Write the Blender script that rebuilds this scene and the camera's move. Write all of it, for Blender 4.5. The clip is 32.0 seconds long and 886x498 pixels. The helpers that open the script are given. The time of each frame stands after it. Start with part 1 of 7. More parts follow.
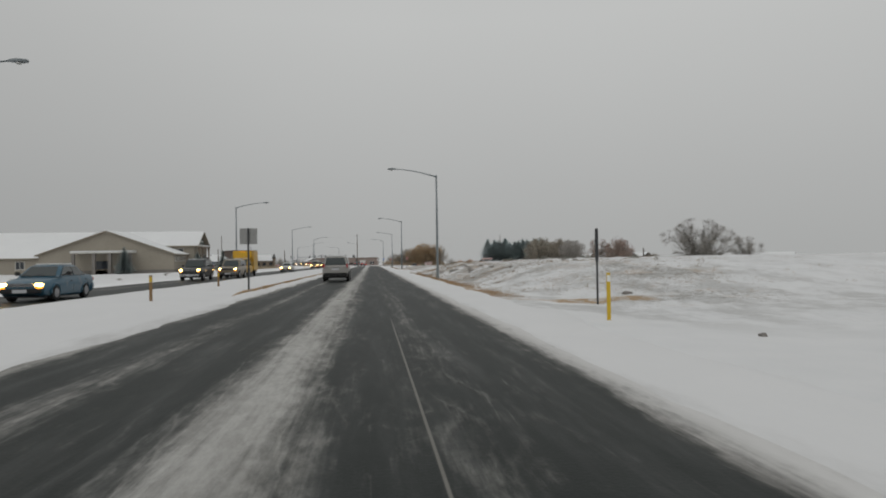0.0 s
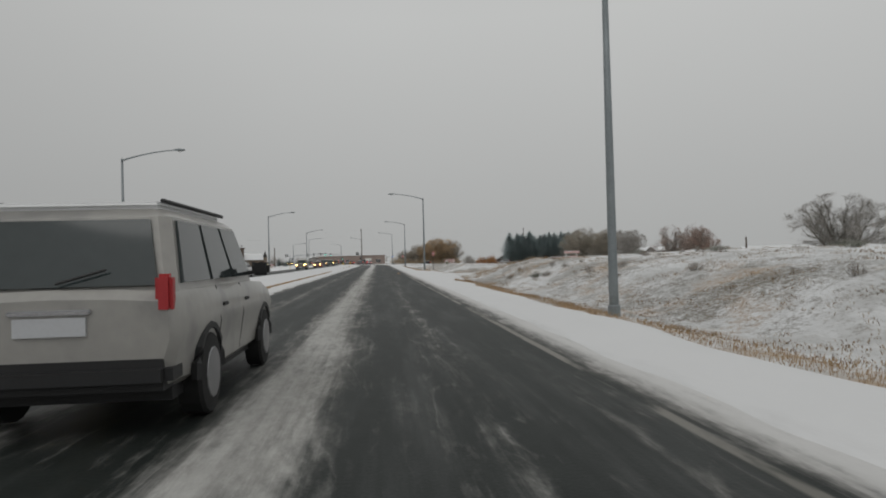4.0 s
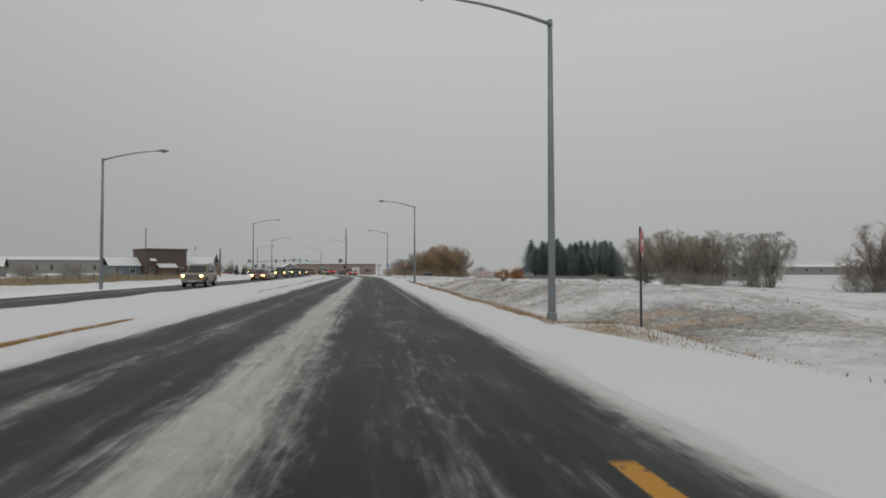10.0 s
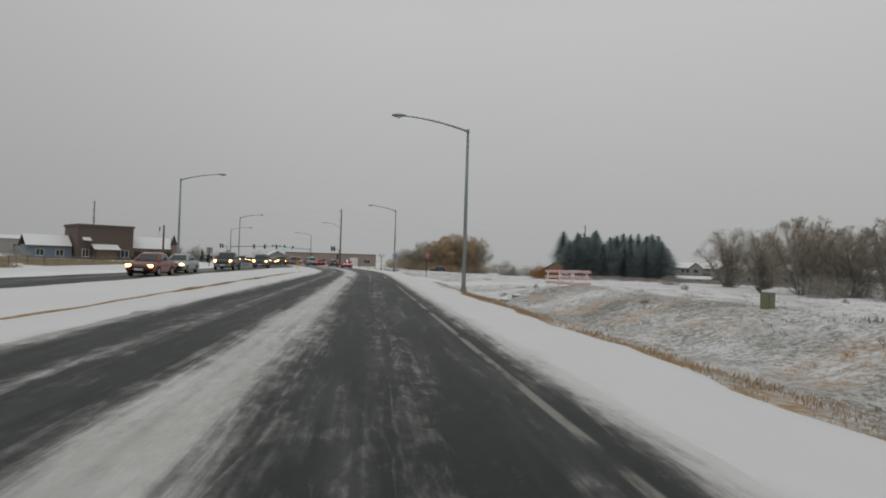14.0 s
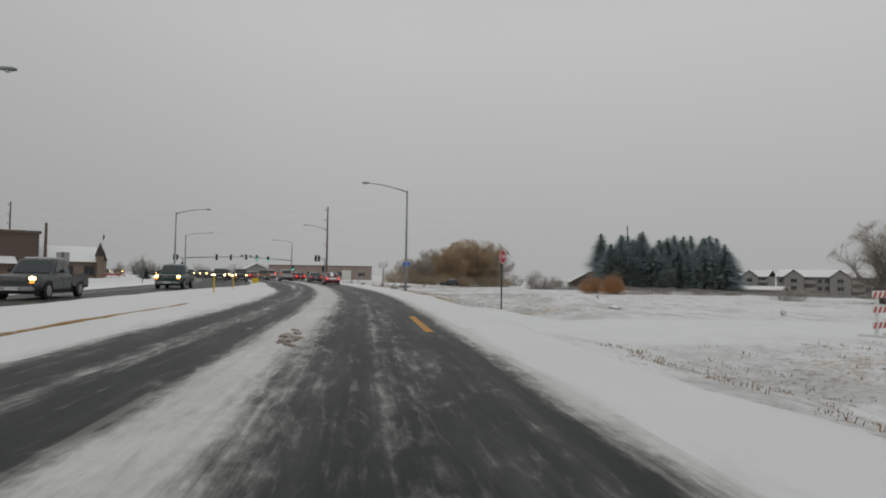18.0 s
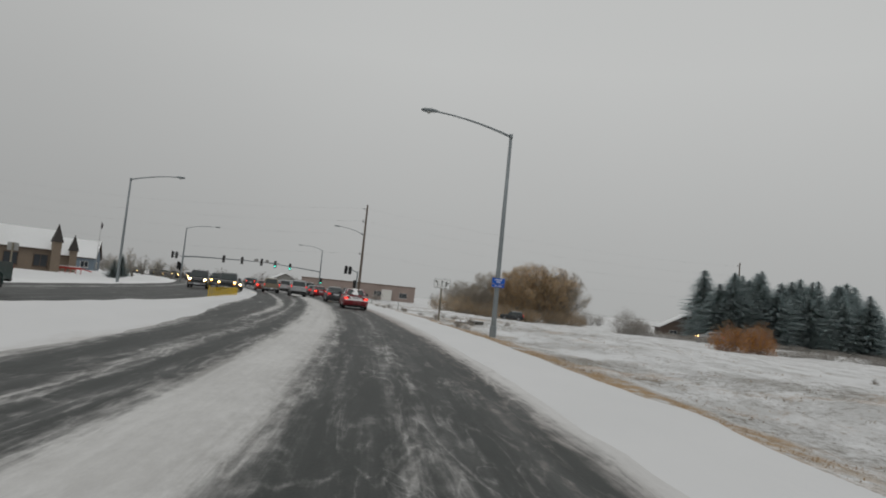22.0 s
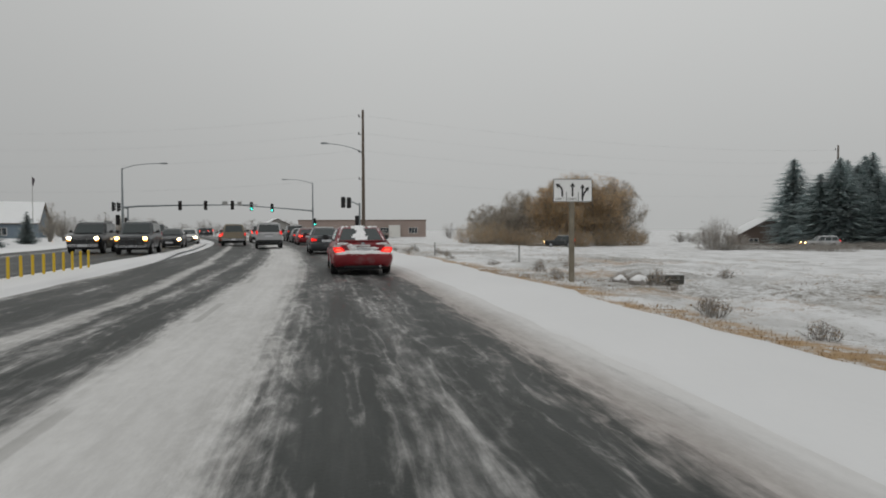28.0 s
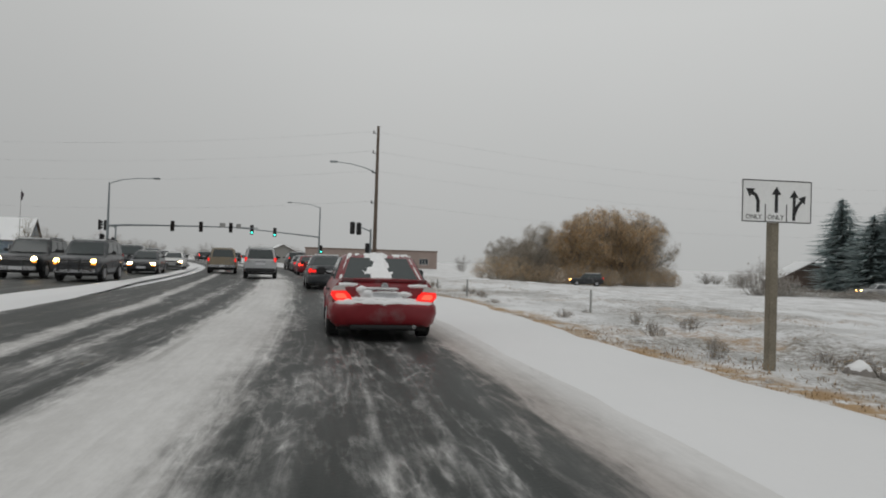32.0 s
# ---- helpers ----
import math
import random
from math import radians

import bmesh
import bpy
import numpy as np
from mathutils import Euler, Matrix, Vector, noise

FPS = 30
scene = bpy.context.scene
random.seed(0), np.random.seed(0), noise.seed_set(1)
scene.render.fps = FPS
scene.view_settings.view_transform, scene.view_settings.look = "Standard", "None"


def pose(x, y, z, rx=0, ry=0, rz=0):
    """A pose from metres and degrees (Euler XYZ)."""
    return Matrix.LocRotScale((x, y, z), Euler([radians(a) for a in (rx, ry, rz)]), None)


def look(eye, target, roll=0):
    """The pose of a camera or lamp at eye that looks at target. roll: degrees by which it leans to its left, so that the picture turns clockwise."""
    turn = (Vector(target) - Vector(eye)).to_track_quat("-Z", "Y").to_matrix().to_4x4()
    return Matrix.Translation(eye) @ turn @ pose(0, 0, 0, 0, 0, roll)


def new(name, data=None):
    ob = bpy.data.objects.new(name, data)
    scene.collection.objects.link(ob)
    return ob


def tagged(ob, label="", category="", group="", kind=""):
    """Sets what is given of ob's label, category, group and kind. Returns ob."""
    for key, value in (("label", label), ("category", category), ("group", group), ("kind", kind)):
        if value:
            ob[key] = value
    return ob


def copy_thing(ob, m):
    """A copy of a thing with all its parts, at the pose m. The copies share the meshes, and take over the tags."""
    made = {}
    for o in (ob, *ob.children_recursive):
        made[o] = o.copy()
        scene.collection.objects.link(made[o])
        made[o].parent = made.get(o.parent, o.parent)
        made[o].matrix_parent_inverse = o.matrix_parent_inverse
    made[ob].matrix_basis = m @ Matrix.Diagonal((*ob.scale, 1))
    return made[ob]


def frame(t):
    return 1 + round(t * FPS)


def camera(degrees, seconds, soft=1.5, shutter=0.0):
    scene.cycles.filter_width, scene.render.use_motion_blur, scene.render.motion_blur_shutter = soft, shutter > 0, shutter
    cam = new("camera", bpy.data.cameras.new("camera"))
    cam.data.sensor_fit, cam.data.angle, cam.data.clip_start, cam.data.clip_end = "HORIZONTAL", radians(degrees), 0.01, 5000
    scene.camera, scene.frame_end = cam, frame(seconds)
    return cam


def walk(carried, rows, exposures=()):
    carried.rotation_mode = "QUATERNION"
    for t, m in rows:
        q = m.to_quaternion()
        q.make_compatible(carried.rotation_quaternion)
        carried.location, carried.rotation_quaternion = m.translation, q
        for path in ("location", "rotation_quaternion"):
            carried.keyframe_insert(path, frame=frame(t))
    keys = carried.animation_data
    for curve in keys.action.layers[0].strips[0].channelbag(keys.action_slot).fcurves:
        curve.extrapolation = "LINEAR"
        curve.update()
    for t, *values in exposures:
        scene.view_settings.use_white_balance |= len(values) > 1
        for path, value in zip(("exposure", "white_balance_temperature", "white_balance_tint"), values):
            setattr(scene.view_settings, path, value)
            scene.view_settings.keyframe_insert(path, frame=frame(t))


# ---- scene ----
cam = camera(67.66, 32.0, soft=1.9)
# seconds, x, y, z, yaw, pitch, roll
ROWS = [
    (0.0, -0.08, -0.00, 1.36, -6.16, 1.05, 0.86),
    (0.5, -0.08, 5.25, 1.35, -5.93, 1.24, 0.91),
    (1.0, -0.09, 10.46, 1.35, -6.32, 1.05, 1.63),
    (1.5, -0.11, 15.66, 1.35, -5.75, 0.79, 0.51),
    (2.0, -0.14, 20.87, 1.34, -5.84, 0.83, 0.41),
    (2.5, -0.17, 26.08, 1.35, -5.37, 1.18, -0.18),
    (4.5, -0.22, 47.82, 1.34, -6.22, 0.73, 2.37),
    (5.0, -0.24, 53.01, 1.35, -6.88, 0.80, 2.90),
    (5.5, -0.25, 58.24, 1.35, -6.90, 0.89, 2.79),
    (6.0, -0.23, 63.52, 1.34, -7.01, 1.20, 2.20),
    (6.5, -0.20, 68.82, 1.35, -7.01, 1.36, 1.86),
    (7.0, -0.16, 74.15, 1.35, -7.31, 1.28, 1.43),
    (7.5, -0.13, 79.49, 1.35, -5.98, 1.51, -0.86),
    (8.0, -0.09, 84.81, 1.35, -5.89, 1.57, -0.61),
    (8.5, -0.04, 90.12, 1.35, -5.92, 1.44, -0.57),
    (9.0, -0.01, 95.45, 1.35, -5.82, 1.72, -1.46),
    (9.5, 0.03, 100.79, 1.35, -6.12, 1.44, -0.69),
    (10.0, 0.05, 106.12, 1.34, -6.50, 1.81, 0.11),
    (10.5, 0.04, 111.40, 1.35, -6.32, 1.81, -0.45),
    (11.0, 0.03, 116.67, 1.35, -6.35, 1.52, -0.44),
    (11.5, 0.05, 122.01, 1.35, -6.35, 1.36, -0.24),
    (12.0, 0.08, 127.37, 1.35, -6.22, 0.95, -0.04),
    (12.5, 0.11, 132.72, 1.35, -6.29, 1.04, -0.67),
    (13.0, 0.15, 138.04, 1.36, -6.59, 1.54, -0.50),
    (13.5, 0.18, 143.31, 1.35, -6.73, 1.22, -0.91),
    (14.0, 0.20, 148.57, 1.35, -6.54, 1.26, -1.73),
    (14.5, 0.22, 153.79, 1.35, -6.60, 1.58, -1.76),
    (16.5, 0.24, 173.85, 1.34, -6.37, 1.15, -2.25),
    (17.0, 0.22, 178.63, 1.35, -6.49, 1.34, -2.29),
    (17.5, 0.20, 183.35, 1.35, -6.66, 1.32, -2.20),
    (18.0, 0.19, 187.97, 1.35, -7.00, 2.27, -0.88),
    (18.5, 0.18, 192.48, 1.34, -7.28, 2.17, -0.34),
    (19.0, 0.18, 196.87, 1.34, -7.42, 1.64, -0.27),
    (19.5, 0.16, 201.16, 1.35, -7.49, 2.00, -0.18),
    (20.0, 0.15, 205.32, 1.35, -7.37, 1.74, -1.31),
    (20.5, 0.15, 209.37, 1.35, -7.33, 2.17, -2.16),
    (21.0, 0.13, 213.28, 1.34, -6.66, 2.93, -2.93),
    (21.5, 0.12, 217.03, 1.35, -6.02, 3.31, -4.76),
    (22.0, 0.08, 220.56, 1.35, -3.45, 4.35, -5.68),
    (22.5, 0.01, 223.85, 1.33, -6.48, 5.33, -1.95),
    (23.0, -0.13, 226.91, 1.35, -4.67, 3.39, -1.41),
    (23.5, -0.32, 229.84, 1.34, -3.79, 1.32, -0.05),
    (24.0, -0.52, 232.58, 1.36, -3.46, 0.47, 0.03),
    (24.5, -0.76, 235.28, 1.37, -3.36, 0.27, -1.03),
    (25.0, -0.98, 237.86, 1.38, -3.31, -1.21, -0.89),
    (25.5, -1.19, 240.29, 1.35, -3.20, -1.05, -0.62),
    (27.5, -1.78, 247.24, 1.35, -3.13, -1.69, 0.14),
    (28.0, -1.93, 248.75, 1.35, -3.06, -1.70, 0.16),
    (28.5, -2.08, 250.21, 1.35, -3.15, -1.56, 0.90),
    (29.0, -2.21, 251.58, 1.35, -2.95, -1.36, 0.60),
    (29.5, -2.34, 252.88, 1.35, -2.69, -1.62, 0.35),
    (30.0, -2.45, 254.02, 1.35, -2.65, -1.55, -0.57),
    (30.5, -2.54, 255.03, 1.34, -2.05, -2.47, -1.93),
    (31.0, -2.63, 255.91, 1.35, -2.07, -2.28, -1.99),
    (31.5, -2.69, 256.65, 1.35, -1.48, -1.41, -1.74),
    (32.0, -2.75, 257.35, 1.36, -2.38, 1.09, -1.82),
]
walk(cam, [(t, pose(x, y, z, 90 + pitch, roll, yaw)) for t, x, y, z, yaw, pitch, roll in ROWS],
     exposures=((0.0, 0.0), (22.0, 0.0), (25.0, 0.08), (28.0, 0.14), (32.0, 0.16)))

# ---- overcast snowy daylight ----
world = bpy.data.worlds.new("overcast")
scene.world = world
world.use_nodes = True
wn, wl = world.node_tree.nodes, world.node_tree.links
wn.clear()
w_out = wn.new("ShaderNodeOutputWorld")
w_bg = wn.new("ShaderNodeBackground")
w_sky = wn.new("ShaderNodeTexSky")
w_sky.sky_type, w_sky.sun_disc = "NISHITA", False
w_sky.sun_elevation, w_sky.sun_rotation = radians(38), radians(200)
w_sky.air_density, w_sky.dust_density = 1.0, 6.0
w_bw = wn.new("ShaderNodeRGBToBW")
w_mul = wn.new("ShaderNodeMath")
w_mul.operation, w_mul.inputs[1].default_value = "MULTIPLY", 0.004
w_tc = wn.new("ShaderNodeTexCoord")
w_sep = wn.new("ShaderNodeSeparateXYZ")
w_ramp = wn.new("ShaderNodeValToRGB")
w_ramp.color_ramp.elements[0].position, w_ramp.color_ramp.elements[0].color = 0.0, (0.386, 0.392, 0.388, 1)
w_ramp.color_ramp.elements[1].position, w_ramp.color_ramp.elements[1].color = 0.34, (0.505, 0.512, 0.506, 1)
w_mid = w_ramp.color_ramp.elements.new(0.11)
w_mid.color = (0.414, 0.420, 0.416, 1)
# the sky gets smoothly darker towards the west
w_west = wn.new("ShaderNodeMapRange")
w_west.interpolation_type = "SMOOTHSTEP"
w_west.inputs["From Min"].default_value, w_west.inputs["From Max"].default_value = -0.62, 0.05
w_west.inputs["To Min"].default_value, w_west.inputs["To Max"].default_value = 0.86, 1.0
w_both = wn.new("ShaderNodeMath")
w_both.operation = "MULTIPLY"
w_noise = wn.new("ShaderNodeTexNoise")
w_noise.inputs["Scale"].default_value, w_noise.inputs["Detail"].default_value = 2.2, 4
w_mr = wn.new("ShaderNodeMapRange")
w_mr.inputs["To Min"].default_value, w_mr.inputs["To Max"].default_value = 0.975, 1.025
w_mix = wn.new("ShaderNodeVectorMath")
w_mix.operation = "SCALE"
w_add = wn.new("ShaderNodeVectorMath")
w_add.operation = "ADD"
wl.new(w_tc.outputs["Generated"], w_sep.inputs[0])
wl.new(w_sep.outputs["Z"], w_ramp.inputs[0])
wl.new(w_tc.outputs["Generated"], w_noise.inputs["Vector"])
wl.new(w_noise.outputs["Fac"], w_mr.inputs["Value"])
wl.new(w_ramp.outputs["Color"], w_mix.inputs[0])
wl.new(w_sep.outputs["X"], w_west.inputs["Value"])
wl.new(w_mr.outputs["Result"], w_both.inputs[0]), wl.new(w_west.outputs["Result"], w_both.inputs[1])
wl.new(w_both.outputs[0], w_mix.inputs["Scale"])
wl.new(w_sky.outputs["Color"], w_bw.inputs[0])
wl.new(w_bw.outputs[0], w_mul.inputs[0])
wl.new(w_mix.outputs["Vector"], w_add.inputs[0])
wl.new(w_mul.outputs[0], w_add.inputs[1])
wl.new(w_add.outputs["Vector"], w_bg.inputs["Color"])
w_bg.inputs["Strength"].default_value = 1.0
wl.new(w_bg.outputs[0], w_out.inputs[0])

sun = new("sun", bpy.data.lights.new("sun", "SUN"))
sun.data.energy, sun.data.angle, sun.data.color = 0.42, radians(40), (1.0, 0.985, 0.96)
sun.matrix_basis = look((0, 0, 60), (20, 38, 0))
sun.rotation_mode = "QUATERNION"

# ---- materials ----
def mat(name, colour, rough=0.7, metal=0.0, vary=0.12, scale=6.0, bump=0.15, bump_scale=40.0, second=None, amount=0.0, spec=0.4, random_vary=0.0):
    """A surface with grain at two scales; second and amount mix in worn or dirty patches."""
    m = bpy.data.materials.new(name)
    m.use_nodes = True
    n, l = m.node_tree.nodes, m.node_tree.links
    b = n["Principled BSDF"]
    b.inputs["Roughness"].default_value, b.inputs["Metallic"].default_value = rough, metal
    b.inputs["Specular IOR Level"].default_value = spec
    tc = n.new("ShaderNodeTexCoord")
    big, fine = n.new("ShaderNodeTexNoise"), n.new("ShaderNodeTexNoise")
    big.inputs["Scale"].default_value, big.inputs["Detail"].default_value = scale * 0.25, 5
    fine.inputs["Scale"].default_value, fine.inputs["Detail"].default_value = scale * 4, 3
    for q in (big, fine):
        l.new(tc.outputs["Object"], q.inputs["Vector"])
    both = n.new("ShaderNodeMath")
    both.operation = "ADD"
    l.new(big.outputs["Fac"], both.inputs[0]), l.new(fine.outputs["Fac"], both.inputs[1])
    rng = n.new("ShaderNodeMapRange")
    rng.inputs["From Min"].default_value, rng.inputs["From Max"].default_value = 0.6, 1.4
    rng.inputs["To Min"].default_value, rng.inputs["To Max"].default_value = 1 - vary, 1 + vary
    l.new(both.outputs[0], rng.inputs["Value"])
    sc = n.new("ShaderNodeVectorMath")
    sc.operation = "SCALE"
    sc.inputs[0].default_value = colour
    value = rng.outputs["Result"]
    if random_vary:
        info, r2, mu = n.new("ShaderNodeObjectInfo"), n.new("ShaderNodeMapRange"), n.new("ShaderNodeMath")
        r2.inputs["To Min"].default_value, r2.inputs["To Max"].default_value = 1 - random_vary, 1 + random_vary
        mu.operation = "MULTIPLY"
        l.new(info.outputs["Random"], r2.inputs["Value"])
        l.new(value, mu.inputs[0]), l.new(r2.outputs["Result"], mu.inputs[1])
        value = mu.outputs[0]
    l.new(value, sc.inputs["Scale"])
    out = sc.outputs["Vector"]
    if second:
        ramp, mix = n.new("ShaderNodeMapRange"), n.new("ShaderNodeMix")
        patch = n.new("ShaderNodeTexNoise")
        patch.inputs["Scale"].default_value, patch.inputs["Detail"].default_value = scale, 6
        l.new(tc.outputs["Object"], patch.inputs["Vector"])
        ramp.inputs["From Min"].default_value, ramp.inputs["From Max"].default_value = 0.62 - 0.4 * amount, 0.72 - 0.4 * amount
        l.new(patch.outputs["Fac"], ramp.inputs["Value"])
        mix.data_type = "RGBA"
        mix.inputs["B"].default_value = (*second, 1)
        l.new(ramp.outputs["Result"], mix.inputs["Factor"]), l.new(out, mix.inputs["A"])
        out = mix.outputs["Result"]
    l.new(out, b.inputs["Base Color"])
    if bump:
        bm, bn = n.new("ShaderNodeBump"), n.new("ShaderNodeTexNoise")
        bn.inputs["Scale"].default_value, bn.inputs["Detail"].default_value = bump_scale, 4
        l.new(tc.outputs["Object"], bn.inputs["Vector"])
        bm.inputs["Strength"].default_value, bm.inputs["Distance"].default_value = bump, 0.02
        l.new(bn.outputs["Fac"], bm.inputs["Height"]), l.new(bm.outputs[0], b.inputs["Normal"])
    return m


def lamp_mat(name, colour, strength):
    m = bpy.data.materials.new(name)
    m.use_nodes = True
    b = m.node_tree.nodes["Principled BSDF"]
    b.inputs["Base Color"].default_value = (*colour, 1)
    b.inputs["Emission Color"].default_value = (*colour, 1)
    b.inputs["Emission Strength"].default_value = strength
    b.inputs["Roughness"].default_value = 0.2
    return m


def foliage_mat(name, colour, other):
    """Leaves and needles, each clump a little different."""
    m = bpy.data.materials.new(name)
    m.use_nodes = True
    n, l = m.node_tree.nodes, m.node_tree.links
    b = n["Principled BSDF"]
    b.inputs["Roughness"].default_value, b.inputs["Specular IOR Level"].default_value = 0.85, 0.15
    geo, ramp = n.new("ShaderNodeNewGeometry"), n.new("ShaderNodeValToRGB")
    ramp.color_ramp.elements[0].color, ramp.color_ramp.elements[1].color = (*colour, 1), (*other, 1)
    l.new(geo.outputs["Random Per Island"], ramp.inputs[0])
    l.new(ramp.outputs["Color"], b.inputs["Base Color"])
    thin, both = n.new("ShaderNodeBsdfTranslucent"), n.new("ShaderNodeMixShader")
    l.new(ramp.outputs["Color"], thin.inputs["Color"])
    both.inputs["Fac"].default_value = 0.35
    l.new(b.outputs[0], both.inputs[1]), l.new(thin.outputs[0], both.inputs[2])
    l.new(both.outputs[0], n["Material Output"].inputs["Surface"])
    return m


class Graph:
    """A short hand for shader maths."""

    def __init__(self, m):
        self.n, self.l = m.node_tree.nodes, m.node_tree.links

    def put(self, socket, v):
        if isinstance(v, (int, float)):
            socket.default_value = v
        else:
            self.l.new(v, socket)

    def math(self, op, a, b=0.0):
        q = self.n.new("ShaderNodeMath")
        q.operation = op
        self.put(q.inputs[0], a), self.put(q.inputs[1], b)
        return q.outputs[0]

    def band(self, x, a, b, soft):
        """1 between a and b, with soft borders."""
        return self.math("MULTIPLY", self.step(x, a - soft, a + soft), self.math("SUBTRACT", 1.0, self.step(x, b - soft, b + soft)))

    def step(self, x, a, b):
        q = self.n.new("ShaderNodeMapRange")
        q.interpolation_type = "SMOOTHSTEP"
        self.put(q.inputs["Value"], x), self.put(q.inputs["From Min"], a), self.put(q.inputs["From Max"], b)
        return q.outputs["Result"]

    def noise(self, vec, scale, detail=4, stretch=None, rough=0.55):
        if stretch:
            q = self.n.new("ShaderNodeMapping")
            q.inputs["Scale"].default_value = stretch
            self.l.new(vec, q.inputs["Vector"])
            vec = q.outputs[0]
        q = self.n.new("ShaderNodeTexNoise")
        q.inputs["Scale"].default_value, q.inputs["Detail"].default_value, q.inputs["Roughness"].default_value = scale, detail, rough
        self.l.new(vec, q.inputs["Vector"])
        return q.outputs["Fac"]

    def mix(self, f, a, b):
        q = self.n.new("ShaderNodeMix")
        q.data_type = "RGBA"
        self.put(q.inputs["Factor"], f)
        for s, v in ((q.inputs["A"], a), (q.inputs["B"], b)):
            if isinstance(v, tuple):
                s.default_value = (*v, 1)
            else:
                self.l.new(v, s)
        return q.outputs["Result"]


def road_mat(name, own=True):
    """Wet dark asphalt with blown and packed snow lying along the lanes; the map holds metres across and along."""
    m = bpy.data.materials.new(name)
    m.use_nodes = True
    g = Graph(m)
    b = g.n["Principled BSDF"]
    uv = g.n.new("ShaderNodeTexCoord").outputs["UV"]
    sp = g.n.new("ShaderNodeSeparateXYZ")
    g.l.new(uv, sp.inputs[0])
    u, s = sp.outputs["X"], sp.outputs["Y"]
    wob = g.math("MULTIPLY", g.math("SUBTRACT", g.noise(uv, 1.0, 5, (0.3, 0.16, 1), 0.6), 0.5), 0.55)
    uw = g.math("ADD", u, wob)
    streak = g.noise(uv, 1.0, 7, (2.0, 0.16, 1), 0.66)
    fine = g.noise(uv, 1.0, 6, (5.5, 1.7, 1), 0.7)
    drift = g.noise(uv, 1.0, 6, (1.2, 0.55, 1), 0.72)
    late = g.step(s, 188.0, 222.0)
    if own:
        # the snow ridge between the lanes widens to the left along the road
        rim = g.math("ADD", uw, g.math("ADD", g.math("MULTIPLY", g.step(s, 85.0, 130.0), 0.28), g.math("MULTIPLY", g.step(s, 190.0, 262.0), 0.38)))
        skirt = g.math("MULTIPLY", g.step(rim, -2.15, -1.3), g.math("SUBTRACT", 1.0, g.step(uw, -1.0, -0.15)))
        core = g.math("MULTIPLY", g.step(rim, -1.75, -1.35), g.math("SUBTRACT", 1.0, g.step(uw, -1.25, -0.7)))
        ridge = g.math("ADD", g.math("MULTIPLY", skirt, 0.7), g.math("MULTIPLY", core, 0.45))
        thin = g.math("MULTIPLY", g.band(uw, 0.35, 0.95, 0.3), 0.24)
        thin2 = g.math("MULTIPLY", g.band(uw, -3.55, -3.05, 0.3), 0.40)
        right = g.step(g.math("ADD", g.math("ADD", u, g.math("MULTIPLY", wob, 0.35)), g.math("MULTIPLY", g.step(s, 236.0, 254.0), 0.4)), 2.0, 2.75)
        # where the left-turn lane opens, the bare tar widens and a thin line of snow parts it from the through lane
        opening = g.math("ADD", g.math("MULTIPLY", g.step(s, 230.0, 262.0), 1.8), g.math("MULTIPLY", g.step(s, 266.0, 310.0), 1.7))
        left = g.math("SUBTRACT", 1.0, g.step(g.math("ADD", uw, opening), -5.15, -4.25))
        parting = g.math("ADD", uw, g.math("MULTIPLY", g.step(s, 255.0, 300.0), 1.2))
        left = g.math("ADD", left, g.math("MULTIPLY", g.band(parting, -4.15, -3.75, 0.22), g.math("MULTIPLY", g.step(s, 238.0, 256.0), 0.95)))
        cover = g.math("ADD", g.math("ADD", g.math("MULTIPLY", ridge, g.math("ADD", 0.80, g.math("MULTIPLY", late, 0.2))), g.math("ADD", thin, thin2)), g.math("ADD", right, left))
    else:
        left = g.math("SUBTRACT", 1.0, g.step(uw, -18.2, -17.0))
        mid = g.math("MULTIPLY", g.band(uw, -15.9, -15.0, 0.5), 0.45)
        cover = g.math("ADD", left, mid)
    lumps = g.math("MULTIPLY", g.math("SUBTRACT", g.math("ADD", g.math("MULTIPLY", streak, 0.45), g.math("MULTIPLY", drift, 0.55)), 0.5), g.math("ADD", 1.55, g.math("MULTIPLY", late, 0.05)))
    spots = g.math("MULTIPLY", g.math("SUBTRACT", fine, 0.5), g.math("ADD", 0.75, g.math("MULTIPLY", late, 0.15)))
    # thin curls of powder blown over the tar
    bend = g.n.new("ShaderNodeTexNoise")
    bend.inputs["Scale"].default_value, bend.inputs["Detail"].default_value, bend.inputs["Distortion"].default_value = 1.0, 5, 0.7
    bmap = g.n.new("ShaderNodeMapping")
    bmap.inputs["Scale"].default_value = (2.6, 0.42, 1)
    bmap.inputs["Rotation"].default_value = (0, 0, 0.12)
    g.l.new(uv, bmap.inputs["Vector"]), g.l.new(bmap.outputs[0], bend.inputs["Vector"])
    vein = g.math("SUBTRACT", 1.0, g.math("MULTIPLY", g.math("ABSOLUTE", g.math("SUBTRACT", bend.outputs["Fac"], 0.5)), 15.0))
    vein = g.math("MULTIPLY", g.math("MAXIMUM", vein, 0.0), g.math("ADD", 0.17, g.math("MULTIPLY", late, 0.08)))
    # lace of snow pressed up at the edges of the wheel tracks
    lace = g.n.new("ShaderNodeTexNoise")
    lace.inputs["Scale"].default_value, lace.inputs["Detail"].default_value, lace.inputs["Distortion"].default_value = 1.0, 5, 0.6
    lmap = g.n.new("ShaderNodeMapping")
    lmap.inputs["Scale"].default_value = (4.4, 1.15, 1)
    lmap.inputs["Rotation"].default_value = (0, 0, -0.1)
    g.l.new(uv, lmap.inputs["Vector"]), g.l.new(lmap.outputs[0], lace.inputs["Vector"])
